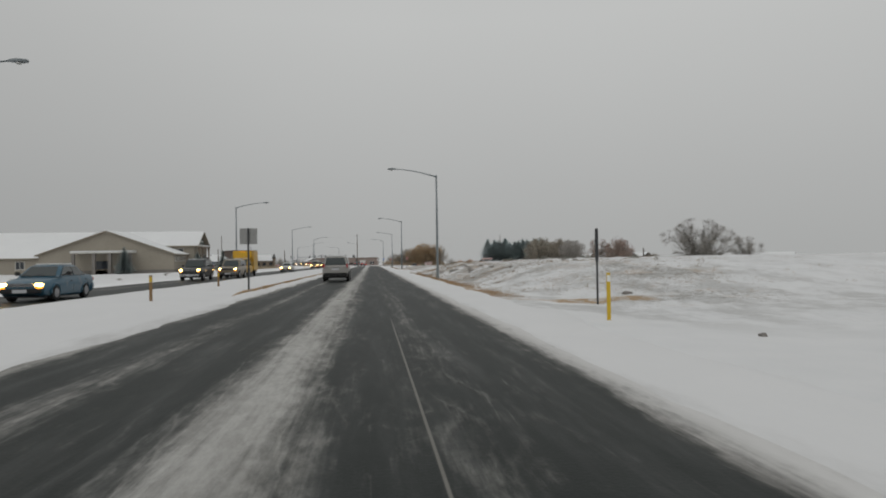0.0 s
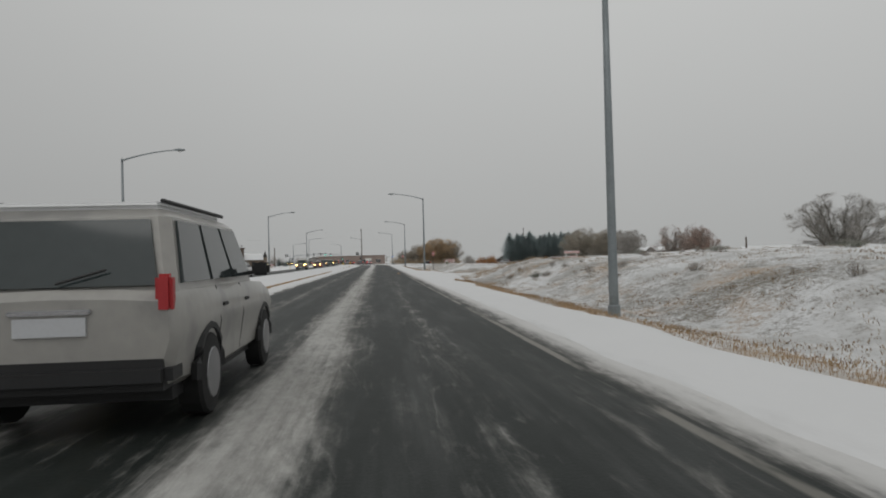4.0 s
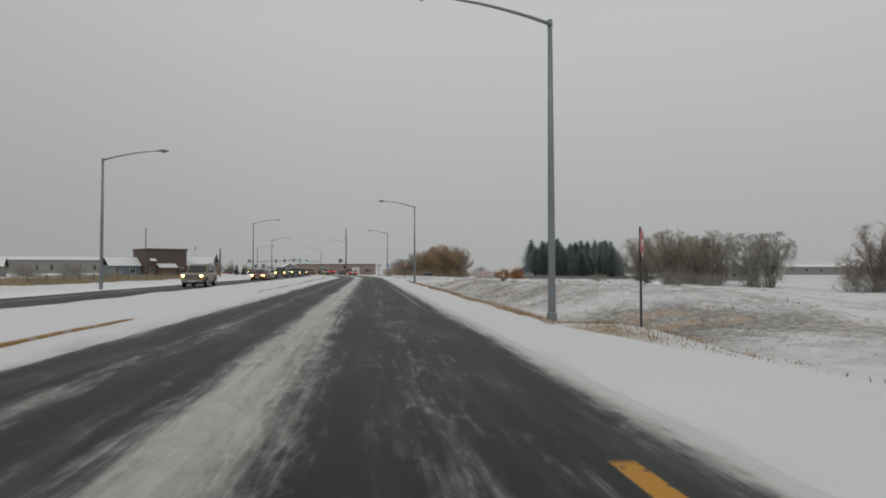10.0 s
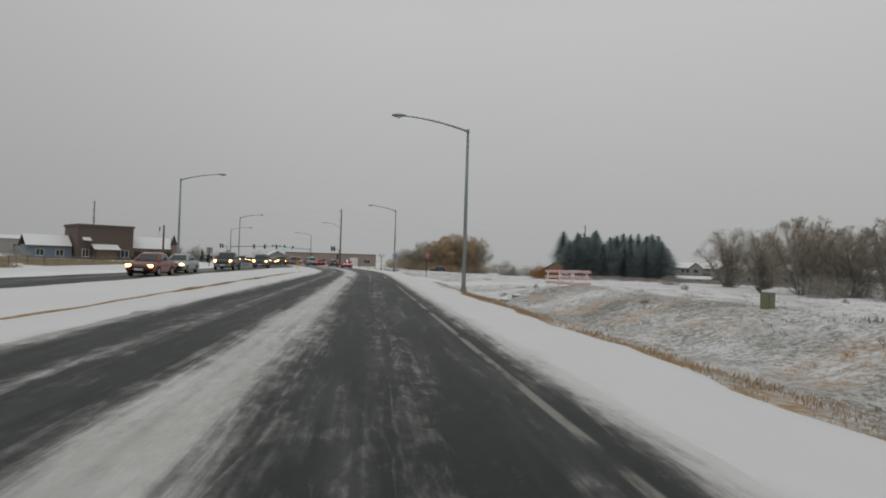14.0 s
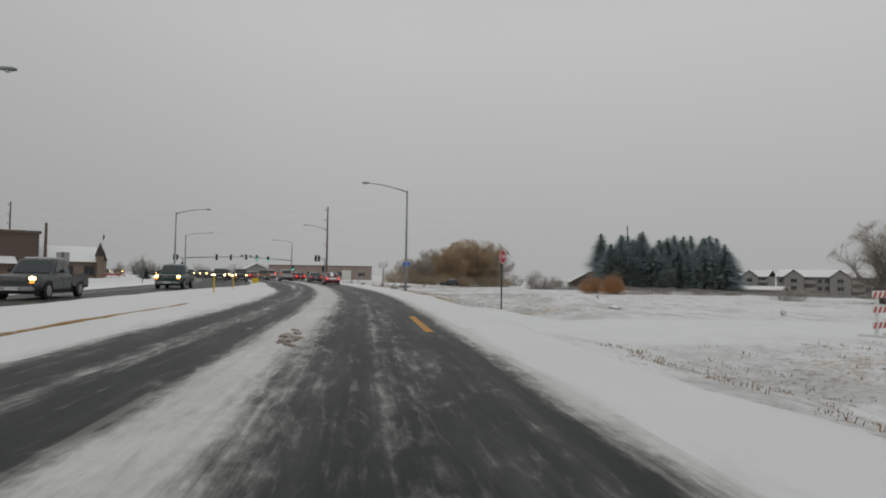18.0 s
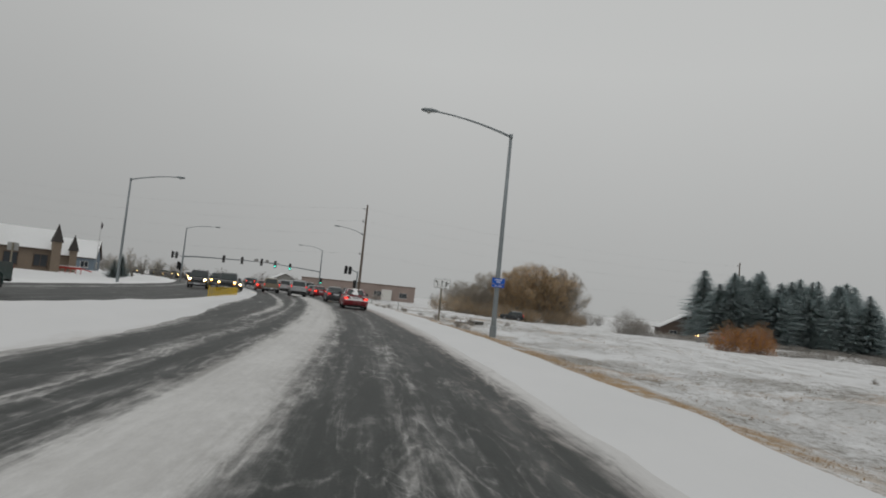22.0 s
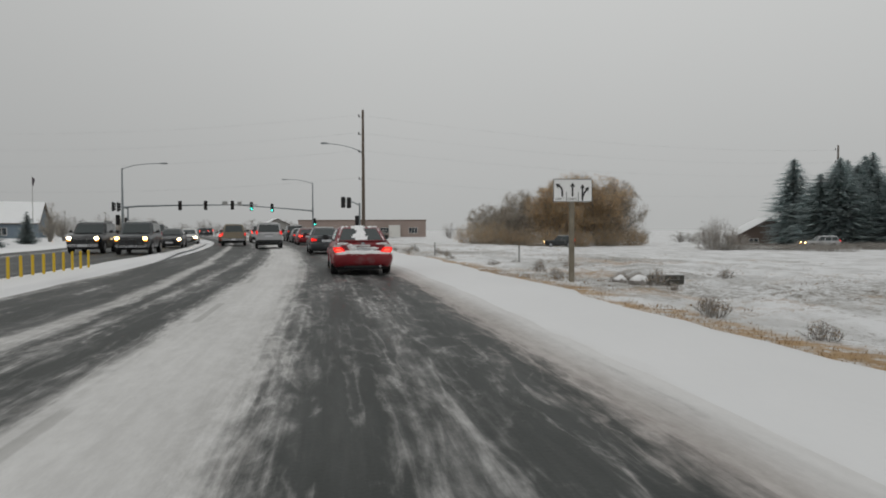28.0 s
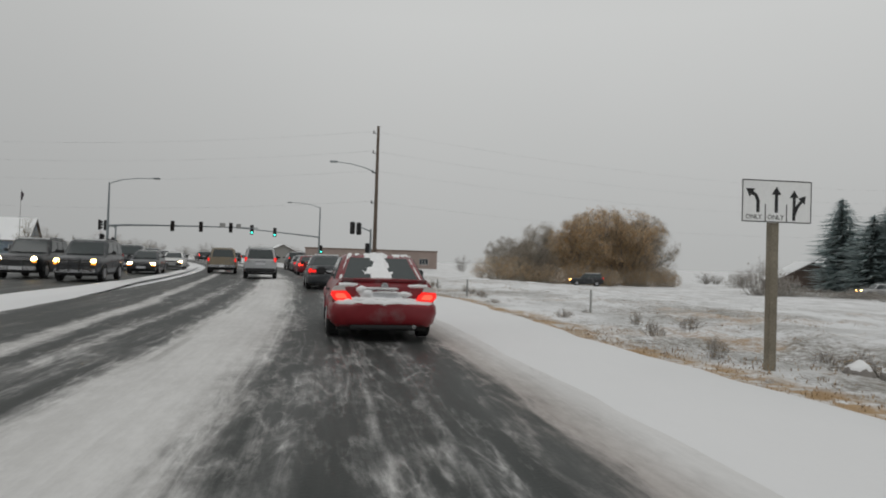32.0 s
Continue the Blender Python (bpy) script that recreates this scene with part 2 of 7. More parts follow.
    knot = g.math("SUBTRACT", 1.0, g.math("MULTIPLY", g.math("ABSOLUTE", g.math("SUBTRACT", lace.outputs["Fac"], 0.5)), 20.0))
    knot = g.math("MULTIPLY", g.math("MAXIMUM", knot, 0.0), g.step(g.noise(uv, 1.0, 4, (0.9, 0.3, 1), 0.6), 0.44, 0.62))
    vein = g.math("ADD", vein, g.math("MULTIPLY", knot, g.math("ADD", 0.10, g.math("MULTIPLY", late, 0.10))))
    base = g.math("ADD", g.math("ADD", g.math("MULTIPLY", late, 0.05), 0.04), vein)
    amount = g.math("ADD", g.math("ADD", cover, base), g.math("ADD", lumps, spots))
    # thin long streaks of powder drawn out by the wheels
    comb = g.noise(uv, 1.0, 6, (5.0, 0.07, 1), 0.7)
    amount = g.math("ADD", amount, g.math("MULTIPLY", g.math("SUBTRACT", comb, 0.5), 0.85))
    snow = g.step(amount, 0.14, 1.06)
    # wheel-packed grey slush and clean blown snow
    grit = g.math("ADD", g.math("MULTIPLY", g.noise(uv, 1.0, 6, (7.5, 2.4, 1), 0.78), 0.42), g.math("ADD", g.math("MULTIPLY", g.noise(uv, 1.0, 5, (1.2, 0.35, 1)), 0.28), g.math("MULTIPLY", comb, 0.3)))
    packed = g.step(s, 60.0, 215.0)
    slush = g.mix(g.step(grit, 0.36, 0.66), g.mix(packed, (0.235, 0.23, 0.215), (0.31, 0.302, 0.292)), g.mix(packed, (0.46, 0.455, 0.435), (0.63, 0.625, 0.615)))
    if own:
        slush = g.mix(g.math("MULTIPLY", core, g.math("ADD", 0.15, g.math("MULTIPLY", packed, 0.4))), slush, (0.66, 0.655, 0.645))
        slush = g.mix(g.math("MULTIPLY", g.step(u, 2.1, 2.75), 0.75), slush, (0.68, 0.675, 0.67))
        slush = g.mix(g.math("MULTIPLY", g.band(u, 1.6, 2.35, 0.35), g.math("ADD", 0.3, g.math("MULTIPLY", late, 0.3))), slush, (0.40, 0.355, 0.33))
    tar = g.mix(g.noise(uv, 1.0, 6, (5, 2.5, 1)), (0.012, 0.0150, 0.0138), (0.028, 0.0325, 0.0305))
    veil = g.math("MULTIPLY", g.step(streak, 0.42, 0.78), 0.16)
    tar = g.mix(veil, tar, (0.30, 0.30, 0.30))
    tar = g.mix(g.math("MULTIPLY", late, g.math("ADD", 0.03, g.math("MULTIPLY", streak, 0.13))), tar, (0.32, 0.32, 0.315))
    if own:
        line = g.math("MULTIPLY", g.band(g.math("ADD", u, g.math("MULTIPLY", g.step(s, 90.0, 135.0), 0.2)), 2.1, 2.21, 0.02), g.math("MULTIPLY", g.step(s, 34.0, 52.0), g.math("SUBTRACT", 1.0, g.step(s, 184.0, 192.0))))
        line = g.math("MULTIPLY", line, g.math("SUBTRACT", 1.0, g.band(s, 97.0, 131.0, 6.0)))
        seam = g.math("MULTIPLY", g.band(u, 0.345, 0.37, 0.008), g.math("SUBTRACT", 1.0, g.step(s, 13.0, 17.0)))
        line = g.math("MULTIPLY", line, g.step(g.noise(uv, 1.0, 5, (3, 0.5, 1)), 0.36, 0.52))
        cyc = g.math("FRACT", g.math("DIVIDE", g.math("SUBTRACT", s, 3.0), 7.3))
        dash = g.math("MULTIPLY", g.band(u, -2.12, -2.0, 0.02), g.math("MULTIPLY", g.band(cyc, 0.05, 0.40, 0.02), g.step(s, 150.0, 165.0)))
        line = g.math("MAXIMUM", line, g.math("MULTIPLY", dash, 0.6))
        line = g.math("MAXIMUM", line, g.math("MULTIPLY", seam, 0.75))
        tar = g.mix(g.math("MULTIPLY", line, 0.55), tar, (0.40, 0.38, 0.34))
        yel = g.math("MULTIPLY", g.band(u, 1.72, 1.92, 0.015), g.math("MAXIMUM", g.band(s, 203.6, 209.5, 0.1), g.band(s, 107.5, 110.6, 0.1)))
        yel = g.math("MULTIPLY", yel, g.step(g.noise(uv, 1.0, 4, (4, 3, 1)), 0.3, 0.42))
        tar = g.mix(g.math("MULTIPLY", yel, 0.85), tar, (0.56, 0.27, 0.03))
        snow = g.math("MULTIPLY", snow, g.math("SUBTRACT", 1.0, g.math("MULTIPLY", g.math("MAXIMUM", line, yel), 0.55)))
    g.l.new(g.mix(snow, tar, slush), b.inputs["Base Color"])
    b.inputs["Specular IOR Level"].default_value = 0.09
    g.l.new(g.math("ADD", 0.5, g.math("MULTIPLY", snow, 0.4)), b.inputs["Roughness"])
    bp = g.n.new("ShaderNodeBump")
    bp.inputs["Strength"].default_value, bp.inputs["Distance"].default_value = 0.35, 0.03
    g.l.new(g.math("ADD", g.math("MULTIPLY", snow, 1.2), g.math("MULTIPLY", g.noise(uv, 30.0, 3), 0.25)), bp.inputs["Height"])
    g.l.new(bp.outputs[0], b.inputs["Normal"])
    return m


def snow_field_mat(name):
    """Thin snow over stubble: white with dry grass and dark earth showing where it is rough; the map holds metres across and along."""
    m = bpy.data.materials.new(name)
    m.use_nodes = True
    g = Graph(m)
    b = g.n["Principled BSDF"]
    tc = g.n.new("ShaderNodeTexCoord")
    uv, ob = tc.outputs["UV"], tc.outputs["Object"]
    sp = g.n.new("ShaderNodeSeparateXYZ")
    g.l.new(uv, sp.inputs[0])
    u, s = sp.outputs["X"], sp.outputs["Y"]
    rough = g.n.new("ShaderNodeAttribute")
    rough.attribute_name = "stubble"
    r = rough.outputs["Fac"]
    n1, n2, n3 = g.noise(ob, 2.3, 7, None, 0.75), g.noise(ob, 9.0, 5, (1, 0.8, 1), 0.75), g.noise(ob, 0.09, 4)
    bare = g.math("ADD", g.math("ADD", g.math("MULTIPLY", n1, 0.68), g.math("MULTIPLY", n2, 0.87)), g.math("MULTIPLY", g.math("SUBTRACT", n3, 0.5), 0.8))
    patch = g.step(g.math("ADD", bare, g.math("MULTIPLY", r, 0.43)), 1.0, 1.28)
    patch = g.math("MULTIPLY", patch, g.step(r, 0.02, 0.3))
    earth = g.mix(g.step(g.noise(ob, 0.35, 5), 0.5, 0.64), g.mix(g.noise(ob, 2.5, 4), (0.13, 0.12, 0.10), (0.34, 0.31, 0.265)), (0.44, 0.315, 0.205))
    white = g.mix(g.noise(ob, 0.8, 5), (0.70, 0.71, 0.72), (0.80, 0.80, 0.805))
    thin = g.math("MULTIPLY", g.step(g.noise(ob, 0.45, 7, (1, 0.5, 1), 0.7), 0.42, 0.62), g.step(r, 0.12, 0.4))
    white = g.mix(thin, white, g.mix(g.noise(ob, 6.0, 5), (0.44, 0.44, 0.435), (0.66, 0.66, 0.655)))
    sod = g.math("ADD", u, g.math("MULTIPLY", g.math("SUBTRACT", g.noise(uv, 1.0, 5, (0.8, 0.22, 1), 0.65), 0.5), 1.5))
    sod = g.math("MULTIPLY", g.math("MULTIPLY", g.band(g.math("SUBTRACT", sod, g.math("MULTIPLY", g.step(s, 205.0, 235.0), 0.55)), 4.55, 5.9, 0.3), g.step(s, 24.0, 34.0)), g.step(r, 0.05, 0.35))
    bow = g.math("ADD", s, g.math("MULTIPLY", g.math("SUBTRACT", g.noise(uv, 1.0, 4, (0.5, 0.5, 1)), 0.5), 2.0))
    sod = g.math("MAXIMUM", sod, g.math("MULTIPLY", g.band(bow, 24.4, 26.4, 0.4), g.band(u, 5.0, 10.8, 0.6)))
    sod = g.math("MULTIPLY", sod, g.math("SUBTRACT", 1.0, g.math("MAXIMUM", g.band(s, 187.0, 228.0, 3.0), g.band(s, 88.0, 119.0, 3.0))))
    sod = g.math("MULTIPLY", sod, g.math("MULTIPLY", g.step(g.noise(ob, 2.2, 6, None, 0.75), 0.36, 0.56), g.step(g.noise(ob, 0.28, 4), 0.34, 0.5)))
    straw = g.mix(g.noise(ob, 5.0, 5), (0.29, 0.175, 0.08), (0.50, 0.35, 0.19))
    g.l.new(g.mix(sod, g.mix(patch, white, earth), straw), b.inputs["Base Color"])
    b.inputs["Roughness"].default_value, b.inputs["Specular IOR Level"].default_value = 0.75, 0.25
    bp = g.n.new("ShaderNodeBump")
    bp.inputs["Strength"].default_value, bp.inputs["Distance"].default_value = 0.6, 0.12
    g.l.new(g.math("SUBTRACT", g.math("MULTIPLY", n2, 0.6), g.math("MULTIPLY", patch, 0.5)), bp.inputs["Height"])
    g.l.new(bp.outputs[0], b.inputs["Normal"])
    return m


def snow_edge_mat(name, near, far):
    """Clean snow that turns to grey-brown slush towards the lanes, from far to near metres across."""
    m = bpy.data.materials.new(name)
    m.use_nodes = True
    g = Graph(m)
    b = g.n["Principled BSDF"]
    tc = g.n.new("ShaderNodeTexCoord")
    uv = tc.outputs["UV"]
    sp = g.n.new("ShaderNodeSeparateXYZ")
    g.l.new(uv, sp.inputs[0])
    late = g.step(sp.outputs["Y"], 190.0, 250.0)
    rag = g.math("MULTIPLY", g.math("SUBTRACT", g.noise(uv, 1.0, 6, (1.6, 0.35, 1), 0.7), 0.5), 1.3)
    if far > near:
        rag = g.math("ADD", rag, g.math("MULTIPLY", late, 0.12))
    t = g.step(g.math("ADD", sp.outputs["X"], rag), near, far) if far > near else g.math("SUBTRACT", 1.0, g.step(g.math("ADD", sp.outputs["X"], rag), far, near))
    dirt = g.mix(g.noise(uv, 1.0, 6, (4, 1.5, 1), 0.7), (0.29, 0.285, 0.275), (0.54, 0.53, 0.52))
    brown = g.mix(g.noise(uv, 1.0, 6, (4, 1.0, 1), 0.7), (0.38, 0.345, 0.32), (0.64, 0.615, 0.595))
    clean = g.mix(g.noise(uv, 1.0, 5, (0.5, 0.25, 1)), (0.665, 0.67, 0.675), (0.74, 0.74, 0.745))
    g.l.new(g.mix(t, g.mix(late, dirt, brown), clean), b.inputs["Base Color"])
    b.inputs["Roughness"].default_value, b.inputs["Specular IOR Level"].default_value = 0.75, 0.2
    bp = g.n.new("ShaderNodeBump")
    bp.inputs["Strength"].default_value, bp.inputs["Distance"].default_value = 0.4, 0.04
    g.l.new(g.noise(uv, 1.0, 6, (3, 2, 1), 0.65), bp.inputs["Height"]), g.l.new(bp.outputs[0], b.inputs["Normal"])
    return m


M_SHOULDER, M_MEDIAN = snow_edge_mat("shoulder_snow", 2.0, 3.0), snow_edge_mat("median_snow", -4.4, -5.3)
M_ROAD, M_ROAD2 = road_mat("road_own"), road_mat("road_other", False)
M_FIELD = snow_field_mat("snowy_field")
M_SNOW = mat("snow", (0.79, 0.795, 0.80), 0.7, vary=0.05, scale=1.5, bump=0.35, bump_scale=5, spec=0.25)
M_KERB = mat("yellow_kerb_paint", (0.36, 0.215, 0.08), 0.75, vary=0.35, scale=3, second=(0.42, 0.36, 0.30), amount=0.25)
M_STEEL = mat("galvanised_steel", (0.23, 0.255, 0.265), 0.5, 0.35, vary=0.18, scale=5, bump=0.05)
M_DARKSTEEL = mat("dark_steel", (0.055, 0.057, 0.06), 0.5, 0.4, vary=0.2, scale=8, bump=0.05)
M_WOODPOST = mat("weathered_wood_post", (0.20, 0.178, 0.138), 0.85, vary=0.35, scale=9, bump=0.4, bump_scale=30)
M_UTILITY = mat("utility_pole_wood", (0.115, 0.09, 0.07), 0.85, vary=0.3, scale=5, bump=0.3)
M_ALU = mat("sign_back_aluminium", (0.33, 0.33, 0.32), 0.45, 0.5, vary=0.12, scale=4, bump=0.03)
M_WHITESIGN = mat("white_sign_face", (0.78, 0.79, 0.79), 0.4, vary=0.05, scale=4, bump=0.0)
M_BLACK = mat("black_paint", (0.012, 0.012, 0.013), 0.45, vary=0.2, scale=8, bump=0.02)
M_REDSIGN = mat("red_sign_face", (0.42, 0.035, 0.04), 0.4, vary=0.1, scale=5, bump=0.0)
M_BLUESIGN = mat("blue_sign_face", (0.012, 0.10, 0.48), 0.4, vary=0.08, scale=5, bump=0.0)
M_YPOST = mat("yellow_plastic_post", (0.62, 0.42, 0.03), 0.5, vary=0.12, scale=8, bump=0.03)
M_BROWNPOST = mat("brown_marker_post", (0.24, 0.15, 0.07), 0.7, vary=0.2, scale=8)
M_GLASSLENS = mat("lamp_lens", (0.5, 0.5, 0.48), 0.25, vary=0.05, scale=5, bump=0.0)
M_GREEN = lamp_mat("green_signal", (0.05, 0.85, 0.62), 3.0)
M_DARKLENS = mat("unlit_lens", (0.03, 0.012, 0.01), 0.3, bump=0.0)
M_WIRE = mat("wire", (0.24, 0.24, 0.245), 0.6, bump=0.0)
M_GREENBOX = mat("dull_green_paint", (0.17, 0.19, 0.12), 0.6, vary=0.15, scale=4, bump=0.03)

# ---- shared builders ----
def link_mesh(name, verts, faces, material, parent=None, label="", smooth=False):
    me = bpy.data.meshes.new(name)
    me.from_pydata([tuple(v) for v in verts], [], [tuple(f) for f in faces])
    if material:
        for q in material if isinstance(material, (list, tuple)) else (material,):
            me.materials.append(q)
    if smooth:
        me.polygons.foreach_set("use_smooth", [True] * len(me.polygons))
    me.update()
    ob = new(name, me)
    if parent:
        ob.parent = parent
    if label:
        ob["label"] = label
    return ob


def part(name, bm, material, parent=None, label="", smooth=False):
    """Link a bmesh as one mesh object."""
    me = bpy.data.meshes.new(name)
    bm.normal_update()
    bm.to_mesh(me)
    bm.free()
    for q in material if isinstance(material, (list, tuple)) else (material,):
        me.materials.append(q)
    if smooth:
        me.polygons.foreach_set("use_smooth", [True] * len(me.polygons))
        if smooth == "creased":
            me.set_sharp_from_angle(angle=radians(34))
    ob = new(name, me)
    if parent:
        ob.parent = parent
    if label:
        ob["label"] = label
    return ob


def empty(name, m=None):
    ob = new(name)
    if m:
        ob.matrix_basis = m
    return ob


def box(x0, x1, y0, y1, z0, z1, bevel=0.0, bm=None):
    bm = bm or bmesh.new()
    v = [bm.verts.new((x, y, z)) for z in (z0, z1) for x, y in ((x0, y0), (x1, y0), (x1, y1), (x0, y1))]
    fs = [bm.faces.new([v[i] for i in q]) for q in ((3, 2, 1, 0), (4, 5, 6, 7), (0, 1, 5, 4), (1, 2, 6, 5), (2, 3, 7, 6), (3, 0, 4, 7))]
    if bevel:
        es = {e for f in fs for e in f.edges}
        bmesh.ops.bevel(bm, geom=list(es), offset=bevel, segments=2, affect="EDGES", clamp_overlap=True)
    return bm


def tube(points, radii, sides=8, bm=None, caps=True):
    """A tube of changing radius along points."""
    bm = bm or bmesh.new()
    rings = []
    pts = [Vector(p) for p in points]
    for i, p in enumerate(pts):
        d = (pts[min(i + 1, len(pts) - 1)] - pts[max(i - 1, 0)]).normalized()
        a = d.orthogonal().normalized() if abs(d.z) > 0.9 else d.cross(Vector((0, 0, 1))).normalized()
        if abs(d.z) > 0.9:
            a = (Vector((1, 0, 0)) - d * d.x).normalized()
        c = d.cross(a)
        r = radii[i] if isinstance(radii, (list, tuple)) else radii
        rings.append([bm.verts.new(p + (a * math.cos(k) + c * math.sin(k)) * r) for k in (2 * math.pi * j / sides for j in range(sides))])
    for r0, r1 in zip(rings, rings[1:]):
        for j in range(sides):
            bm.faces.new((r0[j], r0[(j + 1) % sides], r1[(j + 1) % sides], r1[j]))
    if caps:
        bm.faces.new(rings[0][::-1])
        bm.faces.new(rings[-1])
    return bm


def prism(poly, axis, a, b, bm=None):
    """A polygon (pairs) pushed along axis x, y or z from a to b."""
    bm = bm or bmesh.new()
    place = {"x": lambda p, k: (k, p[0], p[1]), "y": lambda p, k: (p[0], k, p[1]), "z": lambda p, k: (p[0], p[1], k)}[axis]
    lo, hi = [bm.verts.new(place(p, a)) for p in poly], [bm.verts.new(place(p, b)) for p in poly]
    n = len(poly)
    fs = [bm.faces.new(lo[::-1]), bm.faces.new(hi)] + [bm.faces.new((lo[i], lo[(i + 1) % n], hi[(i + 1) % n], hi[i])) for i in range(n)]
    bmesh.ops.recalc_face_normals(bm, faces=fs)
    return bm


# ---- the road's line: straight north, then a long bend to the left ----
BEND, RADIUS = 210.0, 400.0


def at(u, s, z=0.0):
    """The place u metres right of our lane's middle and s metres along the road."""
    if s <= BEND:
        return Vector((u, s, z))
    a = (s - BEND) / RADIUS
    return Vector(((RADIUS + u) * math.cos(a) - RADIUS, BEND + (RADIUS + u) * math.sin(a), z))


def heading(s):
    return math.degrees(max(s - BEND, 0) / RADIUS)


def road_uv(x, y):
    if y <= BEND or x < -RADIUS * 0.8:
        return x, y
    return math.hypot(x + RADIUS, y - BEND) - RADIUS, BEND + RADIUS * math.atan2(y - BEND, x + RADIUS)


def smooth01(x, a, b):
    t = min(max((x - a) / (b - a), 0.0), 1.0)
    return t * t * (3 - 2 * t)


def land(x, y):
    """Height of the land, and how much stubble shows through its snow."""
    u, s = road_uv(x, y)
    n = noise.noise((x * 0.05, y * 0.05, 0)) * 0.35 + noise.noise((x * 0.21, y * 0.21, 3)) * 0.12
    lumps = noise.noise((x * 0.8, y * 0.8, 7)) * 0.09 + noise.noise((x * 1.9, y * 1.9, 9)) * 0.05
    z, rough = -0.10, 0.0
    if u > 2.5:
        off = smooth01(u, 4.6, 9.0)
        mound = smooth01(s, 22, 44) * (1 - smooth01(s, 97, 110)) * smooth01(u, 6.5, 13.5 + 2.5 * (1 - smooth01(s, 80, 96)))
        ditch = math.exp(-((u - 8.5) / 2.2) ** 2) * 0.35 * (0.3 + smooth01(s, 40, 60)) * (1 - 0.8 * math.exp(-((s - 104) / 9) ** 2))
        flat = 1 - math.exp(-((s - 5) / 12) ** 2) - math.exp(-((s - 112) / 7.5) ** 2) - 0.9 * math.exp(-((s - 210.5) / 8.5) ** 2)
        flat = max(flat, 0.0)
        far = smooth01(u, 20, 60)
        z += (-1.25 * smooth01(u, 12, 52) - 1.9 * smooth01(u, 70, 190)) * smooth01(s, 92, 128) + off * (n * (0.6 - 0.4 * far) - 0.25) + mound * (1.62 - 0.25 * smooth01(s, 22, 70) + 0.5 * smooth01(u, 12, 28) * smooth01(s, 46, 72)) - ditch * flat * (1 - 0.7 * smooth01(s, 222, 238)) + 0.17 * off * smooth01(s, 222, 238) * (1 - smooth01(u, 14, 30)) + off * lumps * (1.6 * flat + 0.2)
        rough = smooth01(u, 4.1, 4.7) * (0.35 + 0.45 * math.exp(-((u - 12) / 8) ** 2)) * flat
        rough *= 1 - (0.55 - 0.4 * smooth01(s, 170, 200)) * smooth01(u, 30, 80)
        rough = max(rough, 0.62 * math.exp(-((u - (5.2 if s < 225 else 5.8)) / (0.7 if s < 225 else 1.0)) ** 2) * flat * (0.6 + 0.6 * noise.noise((s * 0.15, 1, 8))) * (1 if s > 24 else 0))
        if s > 190 and u > 8:
            rough *= 1.0 - 0.3 * smooth01(s, 222, 240)
        rough *= 0.72 + 0.28 * smooth01(s, 50, 75)
        # low swell of the field between the two side lanes, and snow banked round the sign posts
        z += 0.6 * smooth01(u, 7.0, 12.5) * (1 - smooth01(u, 18, 44)) * smooth01(s, 124, 142) * (1 - smooth01(s, 188, 200))
        z += 0.34 * math.exp(-((s - 120.8) / 3.0) ** 2 - ((u - 6.4) / 1.4) ** 2) + 0.18 * math.exp(-((s - 216.4) / 3.0) ** 2 - ((u - 6.3) / 1.4) ** 2) + 0.17 * math.exp(-((s - 266.5) / 3.0) ** 2 - ((u - 6.8) / 1.4) ** 2)
        if math.hypot(x, y - 60) > 200:
            rough += 0.12
    elif u < -17.5:
        off = smooth01(-u, 18.5, 27)
        z += off * (n * 0.5 + 0.05) + off * lumps * 0.4
        rough = off * (0.22 + 0.35 * smooth01(-u, 34, 42) * smooth01(s, 170, 185))
    dist = math.hypot(x, y - 150)
    z -= 1.5 * smooth01(dist, 300, 900)
    return z, rough


def grid_axis(segments):
    out = []
    for a, b, step in segments:
        k = max(int(round((b - a) / step)), 1)
        out += [a + (b - a) * i / k for i in range(k)]
    return out + [segments[-1][1]]


GX = grid_axis([(-3000, -600, 400), (-600, -150, 30), (-150, -40, 5), (-40, -16, 1.5), (-16, 4, 5), (4, 24, 0.5), (24, 50, 1.5), (50, 150, 5), (150, 600, 30), (600, 3000, 400)])
GY = grid_axis([(-1500, -100, 200), (-100, -20, 10), (-20, 10, 2), (10, 300, 0.8), (300, 380, 3), (380, 600, 15), (600, 3500, 300)])


def build_ground():
    verts, uvs, stub = [], [], []
    for y in GY:
        for x in GX:
            z, r = land(x, y)
            verts.append((x, y, z)), uvs.append(road_uv(x, y)), stub.append(r)
    w = len(GX)
    faces = [(j * w + i, j * w + i + 1, (j + 1) * w + i + 1, (j + 1) * w + i) for j in range(len(GY) - 1) for i in range(w - 1)]
    ob = link_mesh("ground", verts, faces, M_FIELD, smooth=True)
    me = ob.data
    layer = me.uv_layers.new(name="road")
    idx = np.empty(len(me.loops), dtype=np.int32)
    me.loops.foreach_get("vertex_index", idx)
    layer.data.foreach_set("uv", np.array(uvs, dtype=np.float32)[idx].ravel())
    a = me.attributes.new("stubble", "FLOAT", "POINT")
    a.data.foreach_set("value", np.array(stub, dtype=np.float32))
    tagged(ob, "snow-covered field with dry stubble showing through", "ground", kind="structure")


